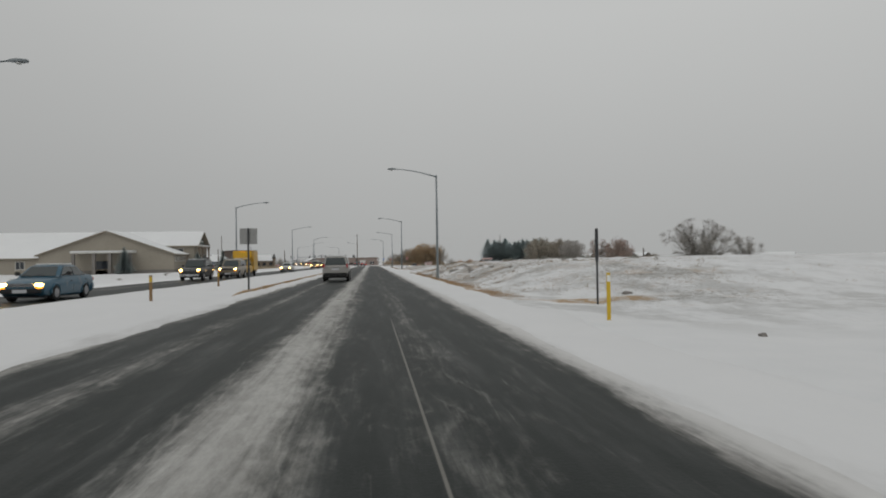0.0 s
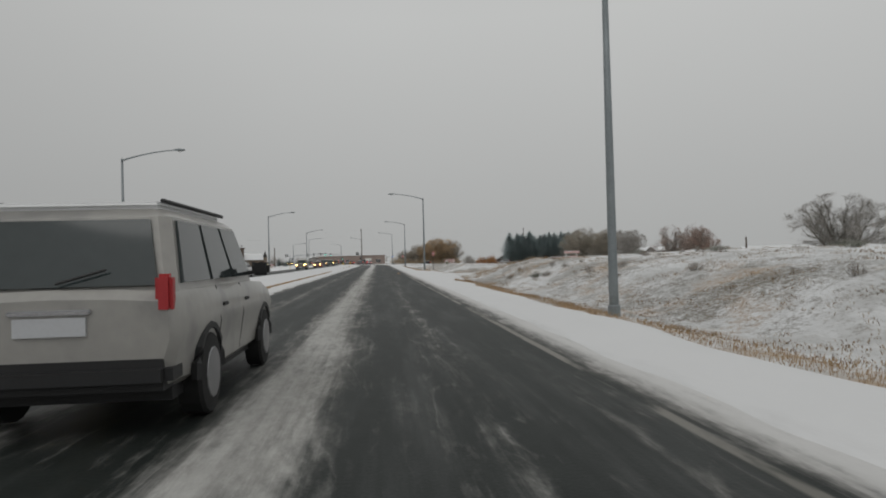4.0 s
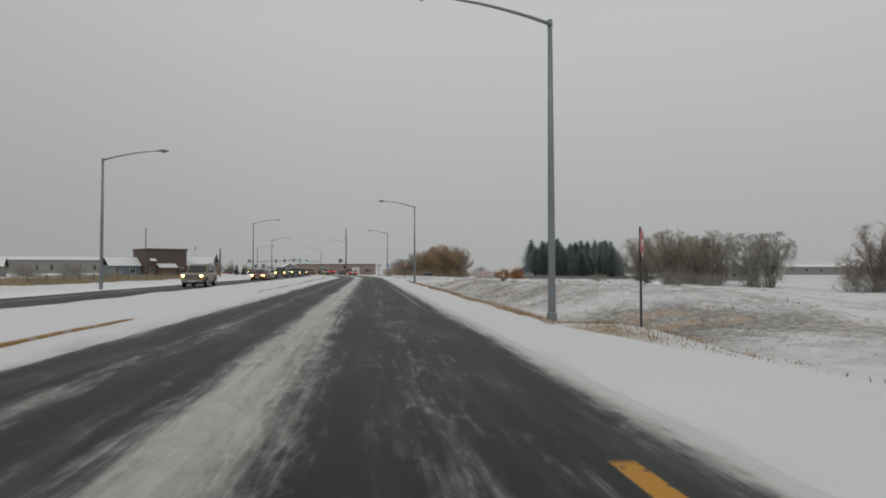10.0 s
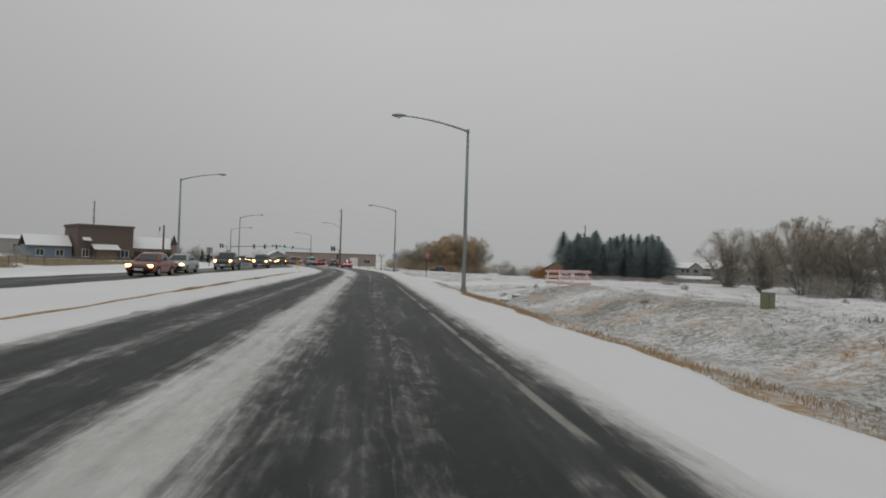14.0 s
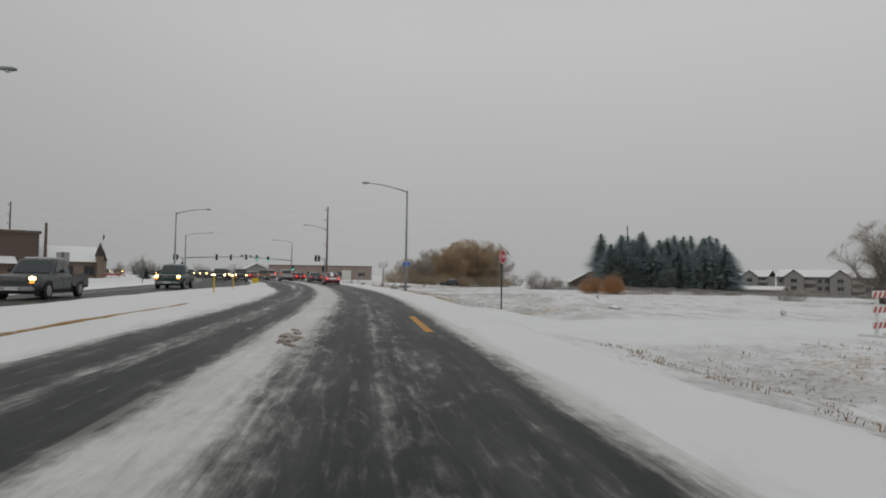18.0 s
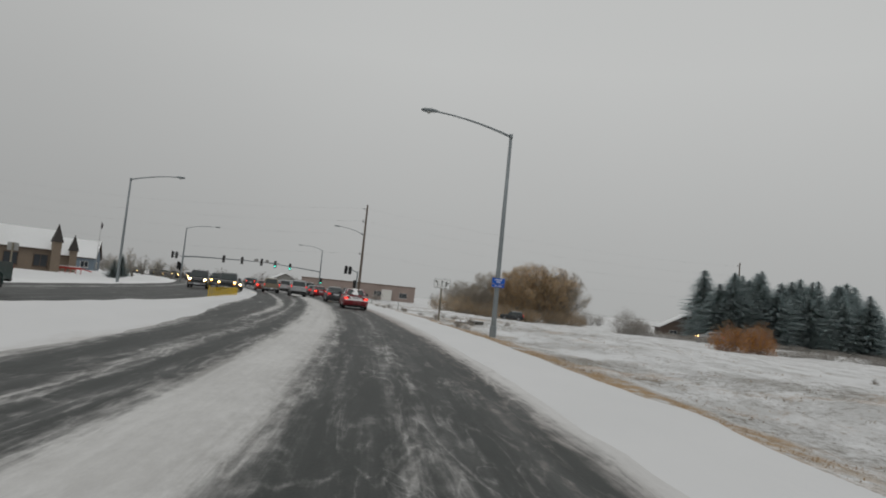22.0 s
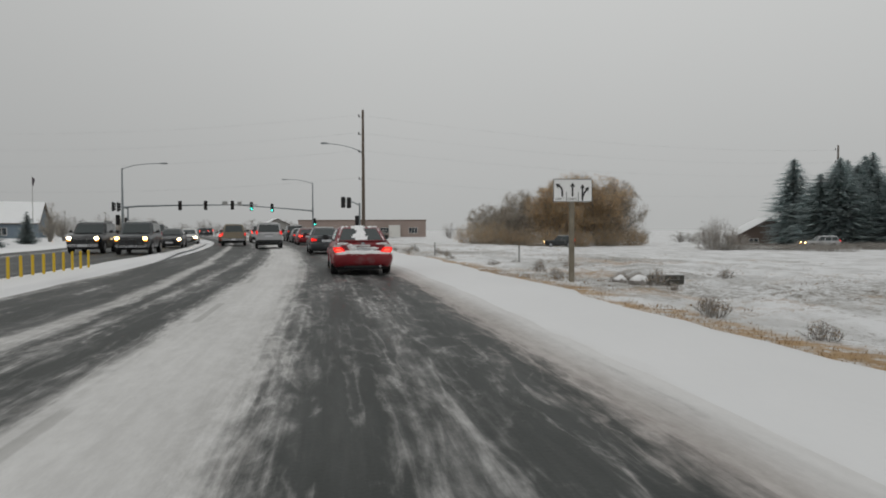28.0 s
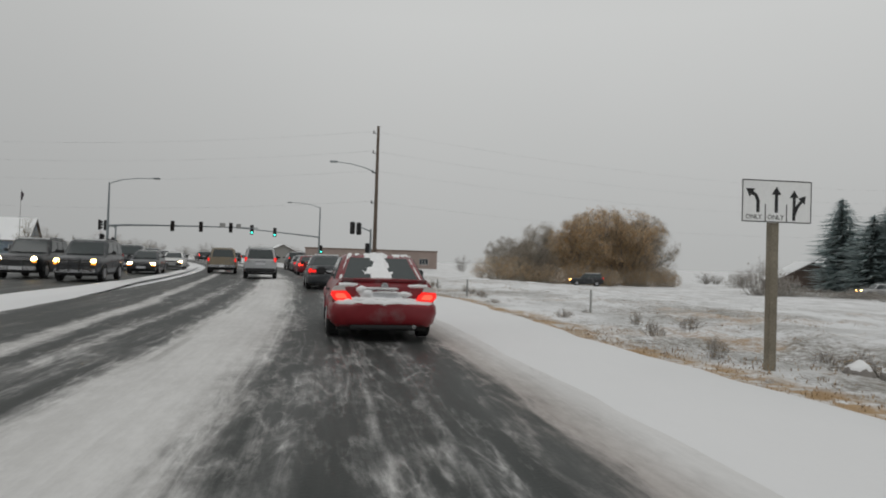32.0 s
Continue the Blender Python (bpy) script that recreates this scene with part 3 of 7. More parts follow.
def strip(name, us, ss, height, material, label, category="road"):
    """A sheet laid along the road, with a map in metres across and along."""
    verts, uvs = [], []
    for s in ss:
        for k, u in enumerate(us):
            uu = u(s) if callable(u) else u
            verts.append(at(uu, s, height(uu, s, k))), uvs.append((uu, s))
    w = len(us)
    faces = [(j * w + i, j * w + i + 1, (j + 1) * w + i + 1, (j + 1) * w + i) for j in range(len(ss) - 1) for i in range(w - 1)]
    ob = link_mesh(name, verts, faces, material, smooth=True)
    me = ob.data
    layer = me.uv_layers.new(name="road")
    idx = np.empty(len(me.loops), dtype=np.int32)
    me.loops.foreach_get("vertex_index", idx)
    layer.data.foreach_set("uv", np.array(uvs, dtype=np.float32)[idx].ravel())
    return tagged(ob, label, category, kind="structure")


def median_left(s):
    """The far border of the median: it narrows where the left-turn lane opens."""
    return -11.4 + 3.0 * smooth01(s, 222, 252)


def median_right(s):
    """The near border of the median, which draws back where the left-turn lane opens."""
    return max(-4.72 - 1.8 * smooth01(s, 230, 262) - 1.7 * smooth01(s, 266, 310), median_left(s) + 0.9)


def wob(s, k, a=0.1):
    return noise.noise((s * 0.21, k * 3.7, 0)) * a + noise.noise((s * 0.9, k * 5.1, 4)) * a * 0.5


build_ground()
S_NEAR = grid_axis([(-60, 300, 1.0), (300, 520, 4)])
strip("road", [-6.7, -5.6, -4.6, -3.6, -2.6, -2.0, -1.4, -0.8, -0.3, 0.5, 1.2, 2.0, 2.6, 3.3], S_NEAR,
      lambda u, s, k: 0.025 * math.exp(-((u + 1.45) / 0.5) ** 2) + 0.01 * noise.noise((u * 2, s * 0.5, 0)), M_ROAD,
      "dark wet asphalt carriageway with blown snow between its lanes")
strip("road", [lambda s: -18.6, -17.6, -16.4, -15.2, -14.2, -13.0, -12.0, lambda s: median_left(s) - 0.1, lambda s: median_left(s) + 0.6], S_NEAR,
      lambda u, s, k: 0.005, M_ROAD2, "dark wet asphalt carriageway for oncoming traffic")


def verge(s):
    """Where the shoulder's snow ends at the dry grass."""
    return 4.62 + 0.55 * smooth01(s, 205, 235) + 1.5 * smooth01(s, 84, 95) * (1 - smooth01(s, 114, 122))


def shoulder_z(u, s, k):
    if k == 0:
        return -0.02
    if k == 7:
        return -0.35
    return (0.022, 0.05, 0.075, 0.085, 0.05, -0.04)[k - 1] + wob(s, k, 0.012 if k < 2 else 0.04)


strip("snow_shoulder", [lambda s: 2.62 + wob(s, 1, 0.16), lambda s: 2.95 + wob(s, 1, 0.12), 3.3, 3.65, 4.0, lambda s: verge(s) - 0.35 + wob(s, 3, 0.3), lambda s: verge(s) + wob(s, 3, 0.5), lambda s: verge(s) + 0.4 + wob(s, 3, 0.5)], S_NEAR,
      shoulder_z, M_SHOULDER, "ploughed white snow along the road's edge", "snow")


def median_z(u, s, k):
    fade = 1 - 0.85 * smooth01(s, 284, 300)
    fade *= min((median_right(s) - median_left(s)) / 3.0, 1.0)
    return ((-0.02, 0.04, 0.10, 0.16, 0.19, 0.23, 0.25, 0.22, 0.12, 0.008)[k] + (0 if k in (0, 9) else wob(s, k, 0.05))) * fade


def across(f, k):
    """A share of the way from the median's near border to its far one."""
    def place(s):
        a, b = median_right(s), median_left(s)
        return a + (b - a) * f + wob(s, k, 0.3 if f < 0.1 else 0.2) * min((a - b) / 4, 1) * (1 if f < 0.1 or f > 0.9 else 0)
    return place


strip("snow_median", [across(f, k) for f, k in ((0.0, 2), (0.07, 2), (0.13, 0), (0.18, 0), (0.24, 0), (0.42, 0), (0.62, 0), (0.85, 0), (0.95, 6), (1.04, 6))], S_NEAR,
      median_z, M_MEDIAN, "median strip under smooth white snow", "snow")
strip("snow_verge", [lambda s: -17.35 + wob(s, 8, 0.3), lambda s: -17.8 + wob(s, 8, 0.3), -18.6, -19.6, -20.6], S_NEAR,
      lambda u, s, k: (0.008, 0.06, 0.1, 0.08, -0.3)[k] + (wob(s, k, 0.05) if 0 < k < 4 else 0), M_SNOW, "white snow bank along the far verge", "snow")


def build_kerb():
    """The yellow kerb that shows through the median's snow in broken stretches."""
    for a, b in ((-10, 10), (24, 128), (138, 234)):
        verts, faces = [], []
        ss = grid_axis([(a, b, 1.0)])
        for s in ss:
            h = 0.172 + noise.noise((s * 0.35, 1, 1)) * 0.05 - 0.008 * smooth01(s, 108, 124) + 0.045 * smooth01(s, 160, 180) - 0.085 * smooth01(s, 200, 220)
            h += 0.018 - 0.14 * (1 - smooth01(s, a, a + 7)) - 0.14 * smooth01(s, b - 7, b)
            mid = -5.68 - 0.45 * smooth01(s, 80, 220)
            for du, z in ((-0.06, 0.0), (-0.055, h - 0.015), (-0.04, h), (0.035, h), (0.055, h - 0.02), (0.07, 0.0)):
                verts.append(at(mid + du, s, z))
        for j in range(len(ss) - 1):
            for i in range(5):
                faces.append((j * 6 + i, j * 6 + i + 6, j * 6 + i + 7, j * 6 + i + 1))
        faces += [(0, 1, 2, 3, 4, 5), tuple(range(len(verts) - 1, len(verts) - 7, -1))]
        tagged(link_mesh("kerb", verts, faces, M_KERB), "worn yellow concrete median kerb edged with snow", "kerb", kind="structure")


build_kerb()

# ---- street lights ----
def street_light(m, height=9.0, reach=4.2, label="grey steel street light pole with curved arm"):
    """Tapered pole, upswept arm towards +x and a cobra head."""
    top = empty("street_lamp", m)
    part("pole", tube([(0, 0, -0.6), (0, 0, 0.4), (0, 0, height * 0.5), (0, 0, height)], [0.125, 0.12, 0.1, 0.072], 12), M_STEEL, top, smooth=True)
    bm = tube([(0, 0, -0.5), (0, 0, 0.02), (0, 0, 0.05)], [0.165, 0.16, 0.13], 12)
    part("base_plate", bm, M_STEEL, top)
    bm = box(-0.09, 0.09, -0.135, -0.112, 0.35, 0.62, 0.01)
    part("access_cover", bm, M_STEEL, top)
    pts = [(reach * t, 0, height - 0.08 + 0.72 * math.sin(t * math.pi / 2) ** 0.9) for t in (0, 0.1, 0.22, 0.36, 0.52, 0.7, 0.86)]
    part("arm", tube(pts, [0.062, 0.058, 0.053, 0.048, 0.043, 0.038, 0.036], 8), M_STEEL, top, smooth=True)
    bm = tube([(0, 0, height - 0.16), (0, 0, height + 0.05)], [0.085, 0.08], 10)
    part("cap", bm, M_STEEL, top, smooth=True)
    x, z = reach * 0.84, height + 0.64
    verts = [(x, 0.04, 0.02, 0.03), (x + 0.12, 0.09, 0.07, 0.06), (x + 0.36, 0.16, 0.10, 0.09), (x + 0.62, 0.17, 0.085, 0.10), (x + 0.78, 0.11, 0.05, 0.07), (x + 0.83, 0.03, 0.01, 0.02)]
    bm = bmesh.new()
    rings = []
    for px, w, up, down in verts:
        rings.append([bm.verts.new((px, w * math.cos(k), z + (up if math.sin(k) > 0 else down) * math.sin(k))) for k in (2 * math.pi * j / 10 for j in range(10))])
    for a, b in zip(rings, rings[1:]):
        for j in range(10):
            bm.faces.new((a[j], a[(j + 1) % 10], b[(j + 1) % 10], b[j]))
    bm.faces.new(rings[0][::-1]), bm.faces.new(rings[-1])
    head = part("lamp_head", bm, M_STEEL, top, smooth=True)
    bm = tube([(x + 0.45, 0, z - 0.08), (x + 0.45, 0, z - 0.15)], [0.12, 0.07], 10)
    part("lens", bm, M_GLASSLENS, head, "clouded glass lens", smooth=True)
    return tagged(top, label, "street light", "street lights along the road")


LAMPS_RIGHT = [(5.75, -8.0), (5.78, 58.9), (5.63, 125.8), (5.68, 185.8), (6.42, 250.4)]
LAMPS_LEFT = [(-18.0, 28.0), (-18.15, 91.4), (-18.05, 153.7), (-18.5, 217.4), (-18.05, 282.0)]
base_lamp = None
for side, lamps in ((180, LAMPS_RIGHT), (0, LAMPS_LEFT)):
    for u, s in lamps:
        p = at(u, s)
        m = pose(p.x, p.y, 0.32 if (u, s) == (6.42, 250.4) else 0.0, 0, 0, heading(s) + side)
        base_lamp = copy_thing(base_lamp, m) if base_lamp else street_light(m)

# ---- trees and shrubs ----
M_BARK = mat("grey_bark", (0.19, 0.175, 0.155), 0.9, vary=0.25, scale=4, bump=0.4, bump_scale=12)
# bare twig colours are lifted to stand in for the snowy haze
M_TWIG = foliage_mat("haze_paled_bare_twigs", (0.27, 0.25, 0.225), (0.50, 0.48, 0.455))
M_TWIGRED = foliage_mat("reddish_twigs", (0.25, 0.16, 0.13), (0.44, 0.33, 0.28))
M_TWIGTAN = foliage_mat("tan_twigs", (0.29, 0.255, 0.20), (0.47, 0.43, 0.37))
M_LEAFTAN = foliage_mat("dry_willow_leaves", (0.40, 0.235, 0.10), (0.55, 0.40, 0.24))
M_LEAFRUST = foliage_mat("rust_tinged_willow_leaves", (0.46, 0.275, 0.12), (0.57, 0.445, 0.29))
M_LEAFDUN = foliage_mat("grey_brown_willow_leaves", (0.30, 0.255, 0.20), (0.50, 0.46, 0.41))
# grey leaf tone is paled as well, in place of haze
M_LEAFGREY = foliage_mat("haze_paled_dry_leaves", (0.23, 0.20, 0.165), (0.44, 0.41, 0.37))
M_ORANGE = foliage_mat("orange_brown_leaves", (0.36, 0.165, 0.05), (0.50, 0.27, 0.105))
# needle colour raised well above its own green, painting in the haze
M_NEEDLEHAZE = foliage_mat("spruce_needles", (0.30, 0.36, 0.36), (0.60, 0.67, 0.675))
M_NEEDLEFROST = foliage_mat("frosted_spruce_needles", (0.18, 0.225, 0.225), (0.46, 0.52, 0.52))
M_STRAW = foliage_mat("dry_grass_blades", (0.29, 0.185, 0.10), (0.51, 0.37, 0.225))
M_STRAWPALE = foliage_mat("tall_tan_grass", (0.30, 0.235, 0.15), (0.48, 0.40, 0.29))
M_SAGE = foliage_mat("grey_green_leaves", (0.17, 0.175, 0.14), (0.44, 0.44, 0.40))
M_STRAWDARK = foliage_mat("weathered_stubble", (0.15, 0.10, 0.06), (0.44, 0.32, 0.19))


class Mesh:
    """Verts and faces gathered fast."""

    def __init__(self):
        self.v, self.f = [], []

    def tube(self, a, b, ra, rb, sides=4):
        d = (b - a).normalized()
        p = d.orthogonal().normalized()
        q = d.cross(p)
        k = len(self.v)
        for c, r in ((a, ra), (b, rb)):
            for j in range(sides):
                w = 2 * math.pi * j / sides
                self.v.append(c + (p * math.cos(w) + q * math.sin(w)) * r)
        for j in range(sides):
            self.f.append((k + j, k + (j + 1) % sides, k + sides + (j + 1) % sides, k + sides + j))

    def blade(self, a, b, w, side):
        k = len(self.v)
        self.v += [a - side * w, a + side * w, b]
        self.f.append((k, k + 1, k + 2))

    def leaf(self, c, d, side, l, w):
        k = len(self.v)
        self.v += [c, c + d * l * 0.5 + side * w, c + d * l, c + d * l * 0.5 - side * w]
        self.f.append((k, k + 1, k + 2, k + 3))

    def link(self, name, material, parent=None, label=""):
        return link_mesh(name, self.v, self.f, material, parent, label)


def rnd_dir(rng, up=0.0):
    while True:
        v = Vector((rng.uniform(-1, 1), rng.uniform(-1, 1), rng.uniform(-1, 1) + up))
        if 0.1 < v.length < 1.6:
            return v.normalized()


def fan_tree(name, seed, height, spread, twig_mat, stems=10, branches=22, subs=5, twigs=7, leaves=0, leaf_mat=None, leaf_size=0.16, low=14, fall=0.5):
    """A many-stemmed tree: stems arch out from one foot, with branches, side shoots and fine twigs; low shoots hide the foot."""
    rng = random.Random(seed)
    wood, fine, leafy = Mesh(), Mesh(), Mesh()
    half = spread * 0.5

    def bend(a, c, b, t):
        return a.lerp(c, t).lerp(c.lerp(b, t), t)

    def brush(p, q, n):
        for _ in range(n):
            o = p.lerp(q, rng.uniform(0.15, 1.0))
            e = ((q - p).normalized() + rnd_dir(rng, 0.3) * 0.75).normalized()
            fine.blade(o, o + e * rng.uniform(0.04, 0.10) * height, 0.002 + height * 0.00062, e.orthogonal().normalized())
        for _ in range(leaves):
            o = p.lerp(q, rng.uniform(0.1, 1.2)) + rnd_dir(rng) * 0.05 * height
            if o.z > 0.1:
                d = rnd_dir(rng, -0.3)
                leafy.leaf(o, d, d.orthogonal().normalized(), leaf_size * rng.uniform(0.5, 1.5), leaf_size * 0.33)

    def branch(p, d, l, r, level):
        q = p + (d + rnd_dir(rng) * 0.18).normalized() * l * 0.55
        e = q + (d + rnd_dir(rng, 0.5) * 0.4).normalized() * l * 0.45
        wood.tube(p, q, r, r * 0.7, 3)
        wood.tube(q, e, r * 0.7, r * 0.3, 3)
        if level:
            for k in range(subs):
                o = p.lerp(q, rng.uniform(0.4, 1.0)) if k % 2 else q.lerp(e, rng.uniform(0.0, 0.8))
                branch(o, (d + rnd_dir(rng, 0.2) * 0.85).normalized(), l * rng.uniform(0.4, 0.65), r * 0.55, 0)
        brush(p, q, twigs // 2)
        brush(q, e, twigs)

    for k in range(stems + low):
        az = 2.4 * k + rng.uniform(-0.5, 0.5)
        main = k < stems
        r = math.sqrt((k + 0.5) / stems) if main else rng.uniform(0.55, 1.0)
        r *= rng.uniform(0.8, 1.06)
        top_z = height * (1 - fall * r ** 2.2) * rng.uniform(0.84, 1.0) if main else height * rng.uniform(0.16, 0.42)
        out = Vector((math.cos(az), math.sin(az), 0))
        foot = out * spread * 0.06 * rng.random() - Vector((0, 0, 0.4))
        tip = out * half * r + Vector((0, 0, top_z))
        knee = out * half * r * rng.uniform(0.25, 0.42) + Vector((rng.uniform(-0.05, 0.05) * spread, rng.uniform(-0.05, 0.05) * spread, top_z * rng.uniform(0.5, 0.66)))
        thick = height * (rng.uniform(0.007, 0.015) if main else 0.004)
        prev, steps = foot, 7 if main else 4
        for i in range(1, steps + 1):
            x = i / steps
            q = bend(foot, knee, tip, x) + rnd_dir(rng) * height * 0.012
            wood.tube(prev, q, thick * (1.08 - (i - 1) / steps), thick * (1.08 - x), 6 if i < 4 and main else 4)
            d = (q - prev).normalized()
            if x > 0.24:
                for _ in range(max(1, round(branches / (steps - 1))) if main else 2):
                    o = prev.lerp(q, rng.random())
                    e = (d + rnd_dir(rng, 0.1) * 0.95).normalized()
                    branch(o, e, height * (0.22 * (1.12 - x) + 0.10) * rng.uniform(0.6, 1.25) * (1.0 if main else 0.7), thick * 0.3 * (1.2 - x) + height * 0.0008, 1 if main else 0)
            prev = q
        brush(prev, prev + d * height * 0.05, twigs)
    # keep the crown within its dome, with a ragged edge
    for mesh in (wood, fine, leafy):
        for q in mesh.v:
            e = math.sqrt((q.x ** 2 + q.y ** 2) / half ** 2 + (max(q.z - 0.3 * height, 0) / (0.7 * height)) ** 2)
            lim = 0.95 + 0.07 * noise.noise((q.x * 9 / spread, q.y * 9 / spread, q.z * 9 / height + seed))
            if e > lim:
                f = (lim + (e - lim) * 0.35) / e
                q.x, q.y = q.x * f, q.y * f
                if q.z > 0.3 * height:
                    q.z = 0.3 * height + (q.z - 0.3 * height) * f
    tree = empty(name)
    wood.link("trunk", M_BARK, tree)
    fine.link("crown", twig_mat, tree)
    if leaves:
        leafy.link("foliage", leaf_mat, tree, "sparse dry leaves")
    return tree


def spruce(seed, height, radius, needle, name="spruce_tree", wide=1.15, gap=1.0, snow=0.0):
    """A conifer: straight trunk, whorls of drooping boughs with fringes of needles."""
    rng = random.Random(seed)
    trunk, crown, white = Mesh(), Mesh(), Mesh()
    trunk.tube(Vector((0, 0, -0.8)), Vector((0, 0, height * 0.5)), height * 0.017, height * 0.011, 7)
    trunk.tube(Vector((0, 0, height * 0.5)), Vector((0, 0, height * 0.985)), height * 0.011, 0.012, 6)
    z = height * 0.05
    while z < height * 0.98:
        t = z / height
        r = radius * min(1.0, (1 - t) * wide) ** 0.72 * (1.0 if t > 0.12 else 0.75 + 2 * t) + 0.06
        n = max(5, int(8 + 6 * (1 - t)))
        for k in range(n):
            a = 2 * math.pi * (k + rng.random()) / n
            l = r * rng.uniform(0.74, 1.04)
            out = Vector((math.cos(a), math.sin(a), 0))
            side = Vector((-out.y, out.x, 0))
            p = Vector((0, 0, z + rng.uniform(-0.1, 0.1)))
            sag = rng.uniform(0.12, 0.36) if height < 6 else rng.uniform(0.3, 0.62)
            prev = p
            parts = 4
            for i in range(1, parts + 1):
                x = i / parts
                q = p + out * l * x + Vector((0, 0, -sag * l * x + 0.22 * l * x * x))
                w = l * 0.16 * (1.15 - x) + 0.05
                hang = Vector((0, 0, -w * rng.uniform(0.7, 1.2)))
                for sgn in (-1, 1):
                    crown.blade(prev + hang * 0.2, q + side * sgn * w * 1.8 + out * w + hang * 0.5, w * 0.75, out)
                crown.blade(prev, q + hang * 1.5, w * 0.6, out)
                crown.leaf(prev, (q - prev).normalized(), (side + Vector((0, 0, rng.uniform(-0.4, 0.4)))).normalized(), (q - prev).length * 1.3, w * 0.75)
                if rng.random() < snow and i > 1:
                    white.leaf(prev + Vector((0, 0, 0.03)), (q - prev).normalized(), side, (q - prev).length * rng.uniform(0.8, 1.3), w * rng.uniform(0.7, 1.2))
                prev = q
        z += (height * rng.uniform(0.016, 0.026) + 0.03) * gap
    for _ in range(6):
        d = Vector((rng.uniform(-0.3, 0.3), rng.uniform(-0.3, 0.3), 1))
        crown.blade(Vector((0, 0, height * 0.94)), Vector((0, 0, height * 0.94)) + d * height * 0.05, 0.05, Vector((1, 0, 0)))
    top = empty(name)
    trunk.link("trunk", M_BARK, top)
    crown.link("crown", needle, top)
    if snow:
        tagged(white.link("snow_cover", M_SNOW, top, "snow lying on the boughs"), kind="stuff")
    return top


def shrub(name, seed, height, spread, twig_mat, leaf_mat=None, leaves=0, stems=60, leaf_size=0.12):
    rng = random.Random(seed)
    wood, leafy = Mesh(), Mesh()
    for _ in range(stems):
        a, r = rng.uniform(0, 6.283), rng.random() ** 0.6
        foot = Vector((math.cos(a), math.sin(a), 0)) * spread * 0.28 * r - Vector((0, 0, 0.2))
        tip = Vector((math.cos(a) * spread * 0.5 * r, math.sin(a) * spread * 0.5 * r, height * math.sqrt(max(1.08 - r * r, 0.1)) * rng.uniform(0.7, 1.0)))
        mid = foot.lerp(tip, 0.5) + rnd_dir(rng) * 0.08 * spread
        w = 0.008 + height * 0.0045
        wood.tube(foot, mid, w, w * 0.7, 3)
        wood.tube(mid, tip, w * 0.7, w * 0.25, 3)
        for _ in range(6):
            p = mid.lerp(tip, rng.random())
            e = (tip - mid).normalized() + rnd_dir(rng) * 0.8
            wood.blade(p, p + e * height * rng.uniform(0.1, 0.24), w * 0.6, e.orthogonal().normalized())
        for _ in range(leaves):
            p = mid.lerp(tip, rng.uniform(-0.4, 1.05)) + rnd_dir(rng) * spread * 0.09
            if p.z > 0.05:
                d = rnd_dir(rng)
                leafy.leaf(p, d, d.orthogonal().normalized(), leaf_size * rng.uniform(0.6, 1.6), leaf_size * 0.4)
    top = empty(name)
    wood.link("brushwood", twig_mat, top)
    if leaves:
        leafy.link("foliage", leaf_mat, top)
    return top


def plant(kinds, places, label, category, group=""):
    """Set copies of the given plants: (x, y, scale up, scale across, turn)."""
    used = set()
    for i, (x, y, sz, sx, turn) in enumerate(places):
        k = i % len(kinds)
        z = land(x, y)[0]
        if k not in used:
            ob = kinds[k]
            ob.matrix_basis = pose(x, y, z, 0, 0, turn)
            used.add(k)
        else:
            ob = copy_thing(kinds[k], pose(x, y, z, 0, 0, turn))
        ob.scale = (sx, sx, sz)
        tagged(ob, label, category, group)


bare_big = fan_tree("tree", 14, 11.5, 19.0, M_TWIG, stems=14, branches=26, subs=6, twigs=15, low=7, fall=0.42)
plant([bare_big], [(72.5, 140, 1.02, 1.06, 25)], "broad leafless willow with many spreading limbs", "tree", "bare trees in the field")
bare_a = fan_tree("tree", 11, 10.0, 11.0, M_TWIG, stems=8, branches=24, subs=5, twigs=13, low=4, fall=0.4)
bare_b = fan_tree("tree", 12, 10.0, 11.5, M_TWIGTAN, stems=9, branches=24, subs=5, twigs=13, low=5, fall=0.38)
bare_c = fan_tree("tree", 15, 10.0, 10.5, M_TWIGTAN, stems=9, low=10, leaves=1, leaf_mat=M_LEAFGREY, leaf_size=0.13, fall=0.4)
plant([bare_a, bare_b, bare_c], [(84, 141, 0.78, 0.8, 0), (61, 235, 1.14, 1.1, 70), (60, 243, 1.0, 0.9, 10), (66, 214, 0.95, 1.05, 140), (66, 225, 1.06, 1.05, 200), (72, 247, 1.08, 1.0, 80),
      (64, 205, 0.92, 0.9, 300), (66, 231, 1.0, 0.95, 130), (69, 238, 0.95, 0.9, 30), (87, 216, 0.5, 0.7, 95), (97, 221, 0.5, 0.7, 160), (92, 212, 0.45, 0.7, 200)],
      "leafless grey willow tree in a snowy field", "tree", "bare trees in the field")
red_a = fan_tree("tree", 21, 7.5, 8.5, M_TWIGRED, stems=10, low=18, leaves=1, leaf_mat=M_LEAFGREY, leaf_size=0.12)
red_b = fan_tree("tree", 22, 7.5, 8.0, M_TWIGRED, stems=10, low=18)
plant([red_a, red_b], [(65.0, 184, 1.22, 1.1, 0), (71.5, 185, 1.3, 1.15, 50), (67.5, 176, 1.1, 1.05, 120), (74, 190, 1.2, 1.1, 10)], "leafless reddish-brown tree in a snowy field", "tree", "bare trees in the field")
tan_a = fan_tree("tree", 31, 11.0, 12.5, M_TWIGTAN, stems=12, low=16, leaves=2, leaf_mat=M_LEAFDUN, leaf_size=0.14, fall=0.42)
